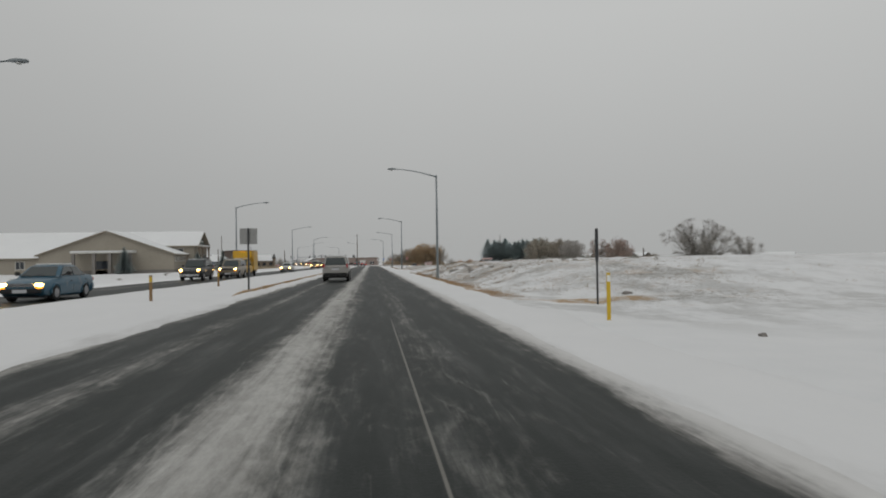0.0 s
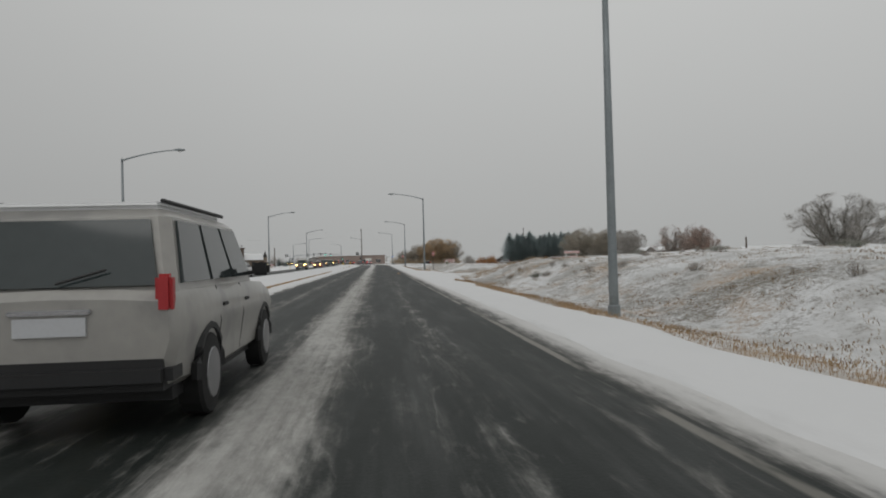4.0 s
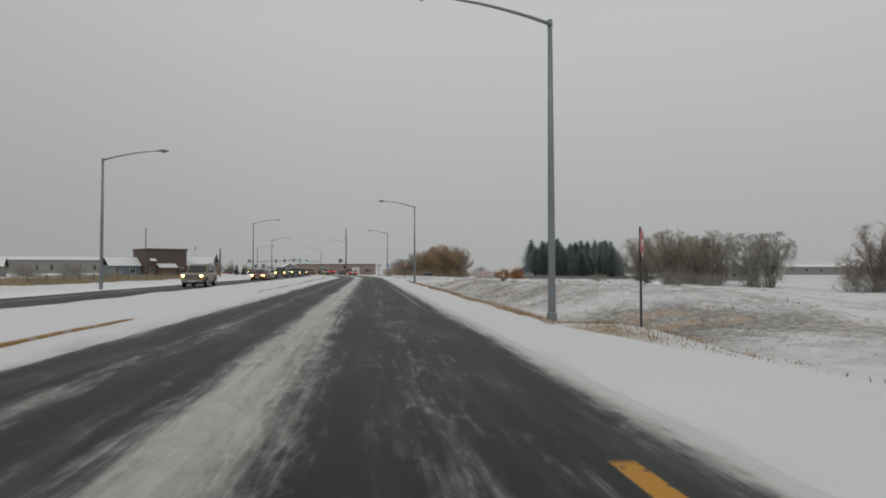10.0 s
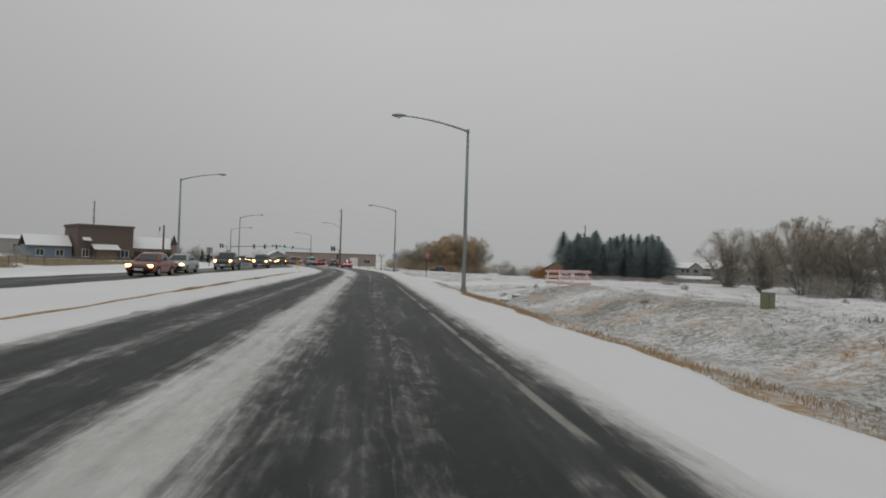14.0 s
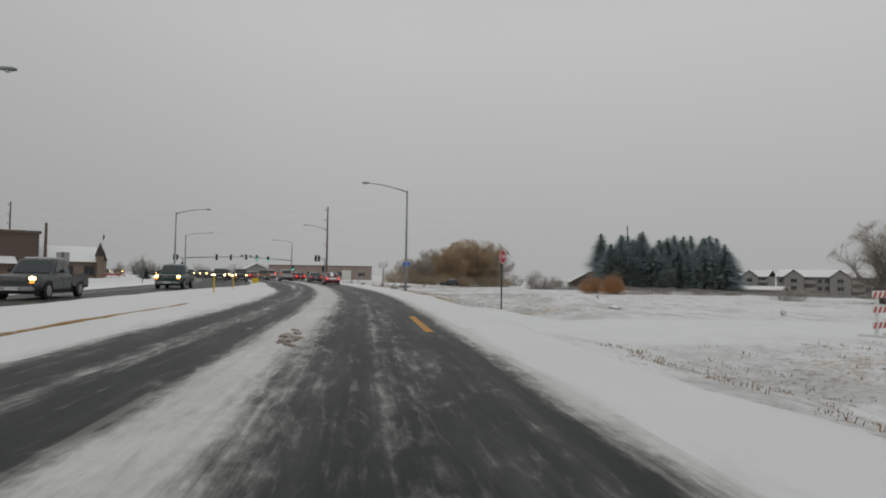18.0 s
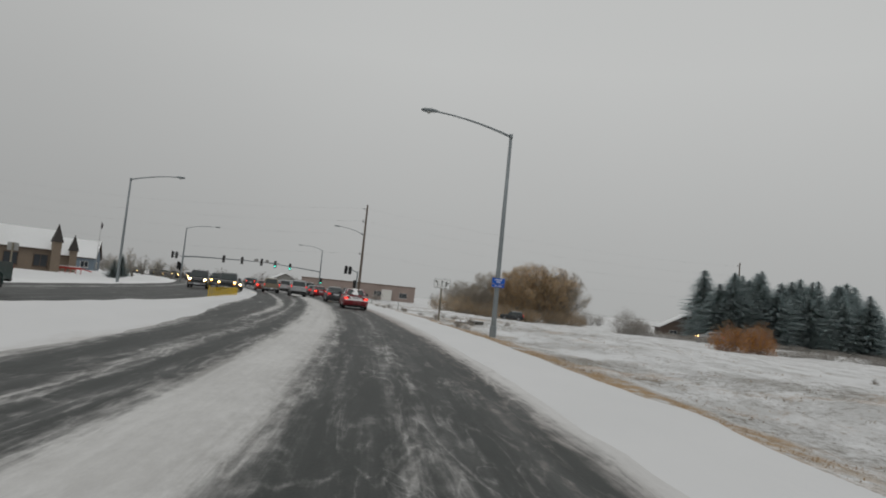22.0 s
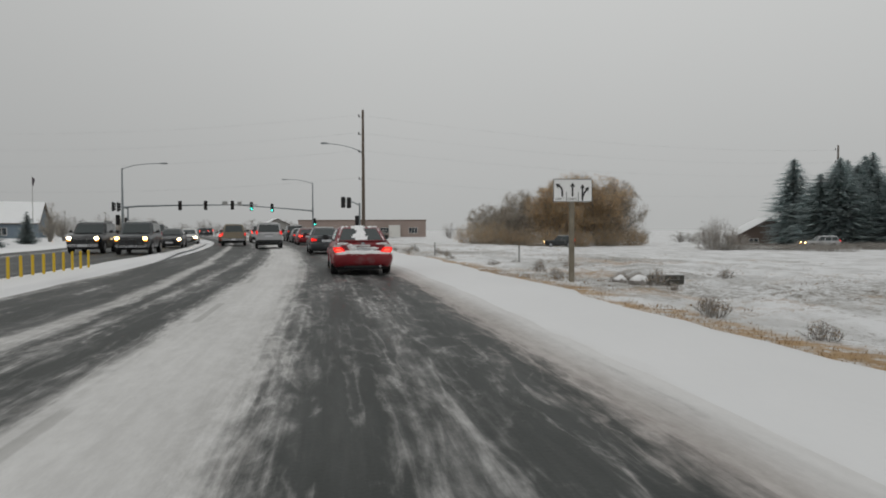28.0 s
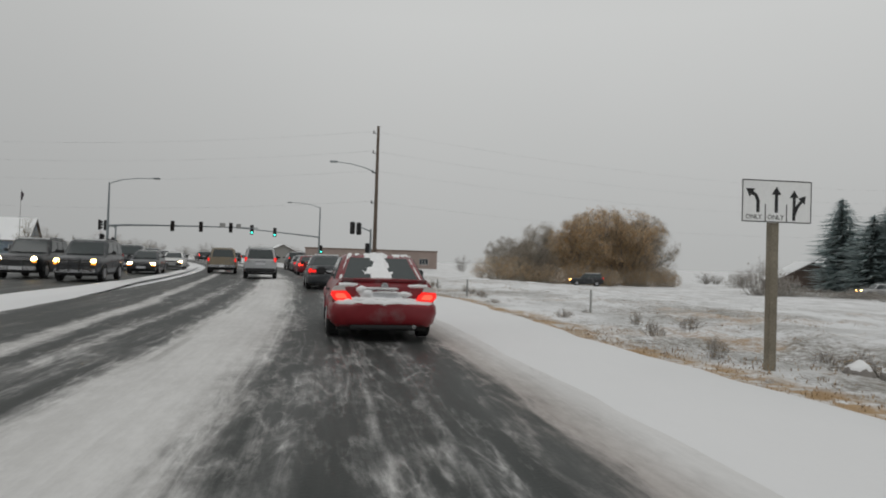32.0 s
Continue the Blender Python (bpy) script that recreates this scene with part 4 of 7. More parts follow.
plant([tan_a], [(68.5, 267, 1.08, 1.1, 0), (78, 270, 1.0, 1.0, 45)], "grey-brown willow tree with a few dry leaves", "tree", "bare trees in the field")
dense_a = fan_tree("willow_tree", 41, 12.0, 13.0, M_TWIGTAN, stems=13, branches=18, subs=5, twigs=5, low=26, leaves=4, leaf_mat=M_LEAFDUN, leaf_size=0.2, fall=0.45)
dense_b = fan_tree("willow_tree", 42, 12.0, 13.0, M_TWIGTAN, stems=13, branches=18, subs=5, twigs=5, low=26, leaves=5, leaf_mat=M_LEAFRUST, leaf_size=0.2, fall=0.5)
plant([dense_a, dense_b], [(20, 374, 0.92, 1.0, 0), (33, 367, 1.1, 1.1, 40), (37, 372, 1.06, 0.95, 100), (28.5, 374, 1.16, 1.1, 20), (15.5, 362, 0.58, 0.8, 200), (24, 366, 0.94, 1.05, 160), (13.5, 370, 0.66, 0.85, 250), (29, 369, 1.14, 1.1, 70)],
      "dense rounded willow with dry tan leaves", "tree", "willow thicket")
dense_low = shrub("shrub", 43, 3.4, 6.5, M_TWIGTAN, M_LEAFTAN, 9, stems=170, leaf_size=0.14)
plant([dense_low], [(8.5, 352, 1.0, 1.0, 0), (12.5, 356, 1.15, 1.0, 50), (38, 364, 0.9, 0.9, 120), (17, 357, 0.9, 1.0, 20), (22, 359, 1.0, 1.0, 70), (27, 360, 0.9, 1.0, 110), (32.5, 361, 1.0, 1.0, 200)], "tan leafy thicket at the willows' foot", "shrub")
big_spruce = [spruce(51, 14.0, 3.0, M_NEEDLEHAZE, wide=2.3), spruce(52, 14.0, 3.3, M_NEEDLEHAZE, wide=2.7), spruce(53, 14.0, 2.8, M_NEEDLEHAZE, wide=2.15)]
rng_s = random.Random(5)
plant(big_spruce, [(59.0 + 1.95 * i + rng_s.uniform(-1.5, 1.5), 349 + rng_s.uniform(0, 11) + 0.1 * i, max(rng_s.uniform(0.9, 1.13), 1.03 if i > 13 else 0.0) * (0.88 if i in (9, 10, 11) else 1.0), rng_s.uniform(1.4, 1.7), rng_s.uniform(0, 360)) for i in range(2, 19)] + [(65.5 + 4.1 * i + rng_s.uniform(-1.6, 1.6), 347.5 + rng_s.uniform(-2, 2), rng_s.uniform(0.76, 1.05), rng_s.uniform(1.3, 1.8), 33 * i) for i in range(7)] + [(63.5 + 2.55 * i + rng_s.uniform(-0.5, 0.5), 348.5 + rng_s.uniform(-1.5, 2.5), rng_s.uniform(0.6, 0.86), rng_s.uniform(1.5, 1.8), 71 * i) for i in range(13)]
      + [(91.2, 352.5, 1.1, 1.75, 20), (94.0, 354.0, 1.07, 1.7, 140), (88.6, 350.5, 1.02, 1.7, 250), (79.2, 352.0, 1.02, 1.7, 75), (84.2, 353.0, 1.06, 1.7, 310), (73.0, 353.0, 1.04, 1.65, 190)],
      "tall dark green spruce paled by haze", "tree", "row of spruces")
small_spruce = [spruce(61, 4.2, 1.75, M_NEEDLEFROST, wide=1.15, gap=1.9, snow=0.3), spruce(62, 4.2, 1.6, M_NEEDLEFROST, wide=1.1, gap=2.1, snow=0.35)]
plant(small_spruce, [(-32.8, 129.2, 0.9, 1.1, 0), (-30.4, 139.6, 1.05, 1.1, 50), (-34, 155.2, 0.85, 1.05, 90), (-32.9, 162.4, 1.02, 1.05, 10), (-43.3, 121.5, 1.15, 1.15, 130), (-30.9, 147, 0.72, 0.8, 80), (-33, 135.5, 0.8, 0.9, 200),
      (-36, 305, 0.55, 0.8, 30), (-40.5, 318, 0.8, 0.8, 70)], "young spruce with snow on its boughs", "tree", "young spruces by the road")
or_a = shrub("shrub", 71, 3.6, 5.2, M_TWIGRED, M_ORANGE, 24, stems=130, leaf_size=0.16)
plant([or_a], [(40.2, 300, 1.0, 0.9, 0), (44.5, 301, 1.1, 0.85, 90)], "orange-brown leafy bush in the field", "shrub")
gr_a = shrub("shrub", 81, 2.9, 6.0, M_TWIG, M_LEAFGREY, 5, stems=130, leaf_size=0.14)
plant([gr_a], [(57, 226, 1.0, 1.1, 5), (63, 229, 0.9, 1.2, 50), (69, 233, 1.0, 1.2, 80), (61, 218, 0.8, 1.1, 0), (64, 209, 0.9, 1.2, 30), (66, 240, 1.0, 1.2, 70), (66, 181, 0.7, 1.2, 20), (70, 138, 0.6, 1.2, 20), (40, 336.5, 1.5, 1.05, 0), (43, 338, 0.9, 0.9, 40), (55, 372, 1.1, 1.0, 60), (48, 392, 1.3, 1.2, 10), (61, 276, 0.7, 1.0, 0), (52, 330, 0.35, 1.2, 0), (-63, 258, 1.0, 1.0, 0), (-68, 266, 1.3, 1.0, 40), (-74, 262, 0.9, 1.2, 90), (-80, 270, 1.1, 1.1, 10), (-60, 270, 0.8, 0.9, 150), (58, 343, 0.5, 1.3, 0), (72, 344, 0.4, 1.6, 70), (86, 346, 0.45, 1.6, 20), (95, 350, 0.4, 1.6, 50)] + [(42 + 5.6 * i, 338 + 1.1 * i + 2 * math.sin(i * 2.3), 0.3 + 0.12 * math.sin(i * 1.7) ** 2, 1.35, 47 * i) for i in range(16)] + [(50 + 6.0 * i, 336 + 0.9 * i + 1.5 * math.sin(i * 1.9), 0.26 + 0.14 * math.sin(i * 2.1) ** 2, 1.4, 31 * i) for i in range(12)] + [(49 + 4.0 * i + math.sin(i * 2.9), 303 + 0.75 * i + 1.8 * math.sin(i * 1.3), 0.24 + 0.16 * math.sin(i * 2.6) ** 2, 1.15, 53 * i) for i in range(22)] + [(61.5, 183, 0.9, 1.1, 0), (70, 183, 0.9, 1.2, 40), (75, 188, 0.8, 1.2, 80), (67.5, 174, 0.8, 1.2, 10)], "leafless grey-brown bush in the snow", "shrub")
thin = fan_tree("tree", 91, 7.0, 2.8, M_TWIGTAN, stems=5, branches=10, subs=3, twigs=5, low=4)
plant([thin], [(-44.5, 330, 0.7, 0.9, 0), (-47, 338, 0.6, 1.0, 80), (-43, 346, 0.5, 0.9, 20), (-58, 356, 0.55, 1.2, 0), (-60, 386, 0.7, 1.6, 0), (-66, 392, 0.8, 1.5, 60), (-57, 394, 0.6, 1.4, 30)],
      "slender leafless young tree", "tree", "young street trees")
far_tree = fan_tree("tree", 95, 8.0, 8.5, M_TWIG, stems=8, branches=14, subs=4, twigs=5, low=10)
plant([far_tree], [(-128 + 11.5 * i + 3 * math.sin(i * 2.1), 470 + 14 * math.sin(i * 1.3), 0.42 + 0.2 * math.sin(i * 1.9) ** 2, 0.8, i * 50) for i in range(11)] + [(-95, 262, 0.8, 0.9, 0), (-103, 272, 0.7, 0.9, 90)] + [(-112 + 6.2 * i + 2 * math.sin(i * 3.3), 446 + 12 * math.sin(i * 1.9), 0.5 + 0.22 * math.sin(i * 2.7) ** 2, 0.75 + 0.2 * math.sin(i) ** 2, i * 70) for i in range(14)] + [(-78, 398, 0.62, 0.7, 10), (-84, 404, 0.7, 0.8, 60), (12, 468, 0.7, 0.8, 0), (28, 470, 0.8, 0.9, 40), (95, 420, 0.9, 1, 0)] + [(46 + 8.5 * i, 432 + 9 * math.sin(i * 1.7), 0.34 + 0.14 * math.sin(i * 2.3) ** 2, 0.9, 40 * i) for i in range(9)],
      "leafless tree far off in falling snow", "tree", "distant trees")
sage = shrub("shrub", 98, 0.8, 1.7, M_SAGE, M_SAGE, 8, stems=70, leaf_size=0.07)
plant([sage], [(12.2, 103.5, 0.6, 0.8, 0), (13.6, 102.2, 0.75, 0.9, 40), (15.0, 103.2, 0.6, 0.8, 90), (16.6, 101.5, 0.55, 0.8, 130), (10.4, 86, 0.45, 0.7, 10), (19, 90, 0.5, 0.9, 70), (22, 84, 0.5, 0.9, 20), (25, 76, 0.5, 1.0, 0), (21, 70, 0.4, 0.8, 50), (27, 66, 0.5, 0.9, 80)], "low grey-green bush dusted with snow", "shrub", "low bushes on the mound")
dead = shrub("weed_clump", 97, 0.75, 0.9, M_TWIG, M_STRAWDARK, 2, stems=40, leaf_size=0.06)


def weeds():
    rng = random.Random(77)
    spots = [(at(u, s).x, at(u, s).y) for u, s in ((6.6, 259.5), (8.2, 288), (7.6, 271.5), (9.5, 273), (11, 161), (13, 164), (16, 160), (10.5, 92), (12, 88), (13.5, 93), (24, 222), (7.4, 300), (26, 250), (9, 190.5), (11.5, 192))]
    spots += [(rng.uniform(9, 27), rng.uniform(56, 92)) for _ in range(26)] + [(rng.uniform(10, 30), rng.uniform(150, 200)) for _ in range(12)]
    spots += [(-24 - rng.uniform(0, 10), 60 + rng.uniform(0, 70)) for _ in range(8)]
    spots += [tuple(at(rng.gauss(9.2, 1.1), rng.gauss(266.6, 0.8)).xy) for _ in range(9)]
    spots += [tuple(at(rng.uniform(6.3, 9.5), rng.uniform(256, 300)).xy) for _ in range(16)]
    plant([dead], [(x, y, rng.uniform(0.25, 0.55), rng.uniform(0.45, 0.9), rng.uniform(0, 360)) for x, y in spots], "dry leafless weeds standing in snow", "weeds", "weeds beside the road")


weeds()


def tuft(mesh, rng, p, h, n, spread, w):
    """A tuft of thin bent blades."""
    for _ in range(n):
        a = rng.uniform(0, 6.283)
        out = Vector((math.cos(a), math.sin(a), 0))
        foot = p + out * rng.uniform(0, spread)
        k = h * rng.uniform(0.5, 1.0)
        mid = foot + out * k * rng.uniform(0.1, 0.5) + Vector((0, 0, k * 0.75))
        tip = mid + out * k * rng.uniform(0.4, 1.1) + Vector((0, 0, k * rng.uniform(-0.25, 0.25)))
        side = Vector((-out.y, out.x, 0)) * w
        i = len(mesh.v)
        mesh.v += [foot - side, foot + side, mid + side * 0.8, mid - side * 0.8, tip]
        mesh.f += [(i, i + 1, i + 2, i + 3), (i + 3, i + 2, i + 4)]


def grass():
    """Dry grass lying along the ditch, and stubble on the rough ground."""
    rng = random.Random(8)
    fringe, stubble = Mesh(), Mesh()
    for a, b in ((26, 88), (119, 186), (228, 312)):
        s = a
        while s < b:
            keep = 0.42 + 0.75 * noise.noise((s * 0.16, 0, 5))
            for _ in range(19 if s < 225 else 9):
                if rng.random() > keep:
                    continue
                u = (5.25 if s < 225 else 5.75) + rng.gauss(0, 0.42 if s < 225 else 0.3) + 0.5 * noise.noise((s * 0.1, 2, 1))
                p = at(u, s + rng.random() * 0.4)
                z = land(p.x, p.y)[0]
                tuft(fringe, rng, Vector((p.x, p.y, max(z, -0.12 if u < 5.2 else -9) - 0.02)), rng.uniform(0.06, 0.19) * (0.4 if s > 225 else 0.85), 6, 0.34, 0.0045)
            s += 0.2
    for _ in range(38000):
        s = rng.choice((rng.uniform(30, 102), rng.uniform(50, 104), rng.uniform(112, 205), rng.uniform(225, 310)))
        u = 5.6 + rng.random() ** 1.6 * 27
        p = at(u, s)
        z, r = land(p.x, p.y)
        patchy = noise.noise((p.x * 0.33, p.y * 0.33, 2)) + 0.6 * noise.noise((p.x * 0.9, p.y * 0.9, 6))
        if rng.random() > r * (1.7 if s < 220 else 0.9) or patchy < 0.02:
            continue
        tuft(stubble, rng, Vector((p.x, p.y, z - 0.02)), rng.uniform(0.04, 0.13) * (0.6 if s > 220 else 1), 5, 0.34, 0.008)
    flank = Mesh()
    for _ in range(2300):
        s = rng.uniform(88, 104)
        u = 6.1 + rng.random() ** 1.5 * 9
        p = at(u, s)
        if noise.noise((p.x * 0.35, p.y * 0.35, 4)) < 0.16 - 0.16 * smooth01(s, 92, 99):
            continue
        tuft(flank, rng, Vector((p.x, p.y, land(p.x, p.y)[0] - 0.02)), rng.uniform(0.08, 0.28), 6, 0.3, 0.006)
    for _ in range(700):
        p = at(rng.uniform(5.6, 9.0), rng.gauss(122.0, 2.0))
        if noise.noise((p.x * 0.5, p.y * 0.5, 4)) > -0.1:
            tuft(flank, rng, Vector((p.x, p.y, land(p.x, p.y)[0] - 0.02)), rng.uniform(0.06, 0.2), 6, 0.3, 0.006)
    tagged(flank.link("tall_dry_weeds", M_STRAW), "tall straw-coloured weeds on the mound's end", "grass", kind="stuff")
    meadow = Mesh()
    for _ in range(15000):
        s = rng.uniform(168, 268)
        u = -30.5 - abs(rng.gauss(0, 1)) * 12
        p = at(u, s)
        if noise.noise((p.x * 0.1, p.y * 0.1, 3)) < -0.28 or rng.random() > smooth01(s, 166, 178) * (1 - smooth01(s, 258, 268)):
            continue
        tuft(meadow, rng, Vector((p.x, p.y, land(p.x, p.y)[0] - 0.02)), rng.uniform(0.25, 0.6), 5, 0.35, 0.022)
    tagged(meadow.link("tall_dry_grass", M_STRAWPALE), "tall tan dry grass behind the fence", "grass", kind="stuff")
    tagged(fringe.link("dry_grass", M_STRAW), "dry straw-coloured grass along the ditch", "grass", kind="stuff")
    tagged(stubble.link("stubble", M_STRAWDARK), "brown stubble poking through thin snow", "grass", kind="stuff")


grass()

# ---- buildings ----
M_TANWALL = mat("tan_stucco", (0.325, 0.295, 0.245), 0.85, vary=0.1, scale=1.2, bump=0.3, bump_scale=25)
M_TANDARK = mat("tan_siding", (0.28, 0.24, 0.185), 0.8, vary=0.12, scale=1.5, bump=0.2)
M_BROWNWALL = mat("dark_brown_cladding", (0.115, 0.085, 0.07), 0.75, vary=0.15, scale=1.0, bump=0.2)
M_GABLE = mat("brown_shingle_gable", (0.16, 0.115, 0.085), 0.8, vary=0.2, scale=3, bump=0.3)
M_TRIM = mat("white_trim", (0.62, 0.61, 0.58), 0.6, vary=0.06, scale=2, bump=0.05)
M_STONE = mat("grey_stone_base", (0.21, 0.195, 0.18), 0.85, vary=0.25, scale=4, bump=0.5, bump_scale=8)
M_PANE = mat("window_glass", (0.035, 0.042, 0.05), 0.12, vary=0.1, scale=1, bump=0.0, spec=0.6)
M_BLUEWALL = mat("blue_grey_siding", (0.16, 0.20, 0.24), 0.8, vary=0.1, scale=1.2, bump=0.2)
M_GREYWALL = mat("grey_siding", (0.27, 0.265, 0.25), 0.8, vary=0.1, scale=1.2, bump=0.2)
M_APT = mat("pale_grey_siding", (0.25, 0.24, 0.225), 0.8, vary=0.1, scale=1.2, bump=0.2)
# brick red greyed a little for the haze in front of it
M_BRICKFAR = mat("red_brown_brick", (0.29, 0.23, 0.205), 0.85, vary=0.15, scale=1.0, bump=0.2)
M_ROOFSNOW = mat("roof_snow", (0.76, 0.77, 0.775), 0.7, vary=0.04, scale=1.0, bump=0.3, bump_scale=2, spec=0.25)
M_TIMBER = mat("dark_timber", (0.085, 0.06, 0.045), 0.8, vary=0.2, scale=6, bump=0.2)
M_GABLEGREY = mat("grey_green_shingles", (0.15, 0.16, 0.15), 0.8, vary=0.2, scale=3, bump=0.3)
M_SIGNDARK = mat("dark_green_board", (0.03, 0.07, 0.065), 0.5, vary=0.1, scale=4, bump=0.02)
M_TEAL = mat("teal_emblem", (0.16, 0.33, 0.32), 0.5, vary=0.1, scale=4, bump=0.02)
M_SPIRE = mat("dark_slate_shingles", (0.045, 0.04, 0.038), 0.8, vary=0.2, scale=5, bump=0.2)
M_BROWNTAN = mat("brown_tan_siding", (0.21, 0.165, 0.125), 0.8, vary=0.15, scale=1.5, bump=0.25)
M_REDPLOW = mat("red_plough_paint", (0.42, 0.03, 0.02), 0.45, vary=0.15, scale=6, bump=0.02)


def window(parent, m, w, h, lights=2, trim=None):
    """Frame, sill and panes, facing -y at m."""
    fr = box(-w / 2 - 0.07, w / 2 + 0.07, -0.05, 0.04, -0.07, 0)
    box(-w / 2 - 0.07, w / 2 + 0.07, -0.05, 0.04, h, h + 0.07, bm=fr)
    for i in range(lights + 1):
        x = -w / 2 + w * i / lights
        box(x - 0.04, x + 0.04, -0.049, 0.04, 0, h, bm=fr)
    trim = trim or M_TRIM
    win = part("window", fr, trim, parent)
    win.matrix_local = m
    for i in range(lights):
        x = -w / 2 + w * i / lights
        part("pane", box(x + 0.04, x + w / lights - 0.04, -0.02, 0.0, 0, h), M_PANE, win)
    part("sill", box(-w / 2 - 0.12, w / 2 + 0.12, -0.13, -0.055, -0.12, -0.06, 0.01), trim, win)
    return win


def gable_roof(parent, x0, x1, y0, y1, eave, ridge, along, over=0.5, thick=0.14, label="roof under white snow", fascia=None):
    """Two slopes with their snow; the ridge runs along x or y."""
    if along == "x":
        mid = (y0 + y1) / 2
        k = (ridge - eave) / ((y1 - y0) / 2)
        lo = eave - over * k
        poly = [(y0 - over, lo), (mid, ridge), (y1 + over, lo), (y1 + over, lo - thick), (mid, ridge - thick), (y0 - over, lo - thick)]
        poly2 = [(y0 - over + 0.05, lo + 0.005), (mid, ridge + 0.005), (y1 + over - 0.05, lo + 0.005), (y1 + over - 0.08, lo + 0.13), (mid, ridge + 0.16), (y0 - over + 0.08, lo + 0.13)]
        roof = part("roof", prism(poly, "x", x0 - over, x1 + over), fascia or M_TIMBER, parent)
        part("snow_cover", prism(poly2, "x", x0 - over + 0.06, x1 + over - 0.06), M_ROOFSNOW, roof, "smooth white snow")
    else:
        mid = (x0 + x1) / 2
        k = (ridge - eave) / ((x1 - x0) / 2)
        lo = eave - over * k
        poly = [(x0 - over, lo), (mid, ridge), (x1 + over, lo), (x1 + over, lo - thick), (mid, ridge - thick), (x0 - over, lo - thick)]
        poly2 = [(x0 - over + 0.05, lo + 0.005), (mid, ridge + 0.005), (x1 + over - 0.05, lo + 0.005), (x1 + over - 0.08, lo + 0.13), (mid, ridge + 0.16), (x0 - over + 0.08, lo + 0.13)]
        roof = part("roof", prism(poly, "y", y0 - over, y1 + over), fascia or M_TIMBER, parent)
        part("snow_cover", prism(poly2, "y", y0 - over + 0.06, y1 + over - 0.06), M_ROOFSNOW, roof, "smooth white snow")
    return roof


def lodge():
    """Tan building with a broad low gable to the south and a tall porch gable to the road."""
    top = empty("house", pose(0, 0, -0.1))
    tagged(top, "tan stucco lodge with wide snow-covered gabled roofs", "building")
    # south hall: its gable looks down the road
    part("wall", prism([(-59.3, 0), (-36.0, 0), (-36.0, 3.7), (-47.7, 7.75), (-59.3, 3.7)], "y", 125.3, 139.5), M_TANWALL, top)
    gable_roof(top, -59.3, -36.0, 125.3, 139.5, 3.7, 7.85, "y", 0.55, fascia=M_TANDARK)
    part("plinth", box(-59.35, -35.94, 125.2, 125.28, 0, 0.7), M_STONE, top, "dark stone base course")
    part("plinth", box(-35.98, -35.9, 125.3, 133.6, 0, 0.7), M_STONE, top, "dark stone base course")
    # entrance porch on the gable wall
    porch = part("porch_roof", box(-52.8, -42.4, 122.4, 125.25, 3.75, 4.0, 0.03), M_TRIM, top)
    part("snow_cover", box(-52.75, -42.45, 122.42, 125.2, 4.005, 4.2, 0.06), M_ROOFSNOW, porch)
    for x in (-52.4, -48.9, -46.2, -42.8):
        part("porch_post", box(x - 0.28, x + 0.28, 122.6, 123.1, 0, 3.75, 0.02), M_STONE, top)
    door = part("door", box(-50.2, -47.0, 125.2, 125.28, 0.0, 2.6), M_TANDARK, top)
    part("glass", box(-49.9, -47.3, 125.16, 125.19, 0.9, 2.4), M_PANE, door)
    door = part("door", box(-45.6, -43.2, 125.2, 125.28, 0.0, 2.6), M_TANDARK, top)
    part("glass", box(-45.4, -43.4, 125.16, 125.19, 0.9, 2.4), M_PANE, door)
    # side windows on the road front of the hall
    for y in (126.6, 128.4, 130.2, 132.0):
        window(top, pose(-35.96, y, 2.3, 0, 0, 90), 0.7, 0.7, 1)
    # tall hall across, gable to the road
    part("wall", prism([(133.9, 0), (142.3, 0), (142.3, 5.55), (138.1, 7.95), (133.9, 5.55)], "x", -78, -34.6), M_TANWALL, top)
    gable_roof(top, -78, -34.2, 133.9, 142.3, 5.55, 8.1, "x", 0.6, fascia=M_TANDARK)
    part("gable_panel", prism([(134.4, 5.55), (141.8, 5.55), (138.1, 7.8)], "x", -34.58, -34.5), M_GABLEGREY, top, "grey shingled gable")
    board = part("sign_board", box(-34.49, -34.4, 136.3, 139.9, 5.75, 6.65, 0.02), M_SIGNDARK, top, "dark green sign board")
    part("writing_bar", box(-34.395, -34.38, 136.6, 139.6, 6.0, 6.35), M_TRIM, board, "pale bars of writing")
    part("emblem", box(-34.49, -34.42, 137.3, 138.9, 6.72, 7.15, 0.02), M_TEAL, top, "teal emblem plate")
    ledge = part("ledge", box(-34.58, -33.5, 133.6, 142.6, 5.1, 5.3, 0.02), M_TRIM, top)
    part("snow_cover", box(-34.5, -33.55, 133.65, 142.55, 5.305, 5.42, 0.03), M_ROOFSNOW, ledge)
    for y in (134.4, 137.0, 139.3, 141.8):
        part("porch_post", tube([(-33.7, y, 0), (-33.7, y, 5.1)], 0.14, 8), M_BROWNTAN, top)
        for side in (-0.8, 0.8):
            part("brace", tube([(-33.72, y, 2.9), (-33.72, y + side, 5.08)], 0.075, 6), M_BROWNTAN, top)
    window(top, pose(-37.5, 133.86, 3.5), 1.7, 1.1, 2)
    for y in (135.6, 138.2, 140.7):
        window(top, pose(-34.55, y, 1.0, 0, 0, 90), 1.4, 2.6, 2)
    # west wing
    part("wall", prism([(126.5, 0), (139.0, 0), (139.0, 3.3), (132.75, 6.45), (126.5, 3.3)], "x", -110, -59.4), M_TANWALL, top)
    gable_roof(top, -110, -51.5, 126.5, 139.0, 3.3, 6.6, "x", 0.5, fascia=M_TANDARK)
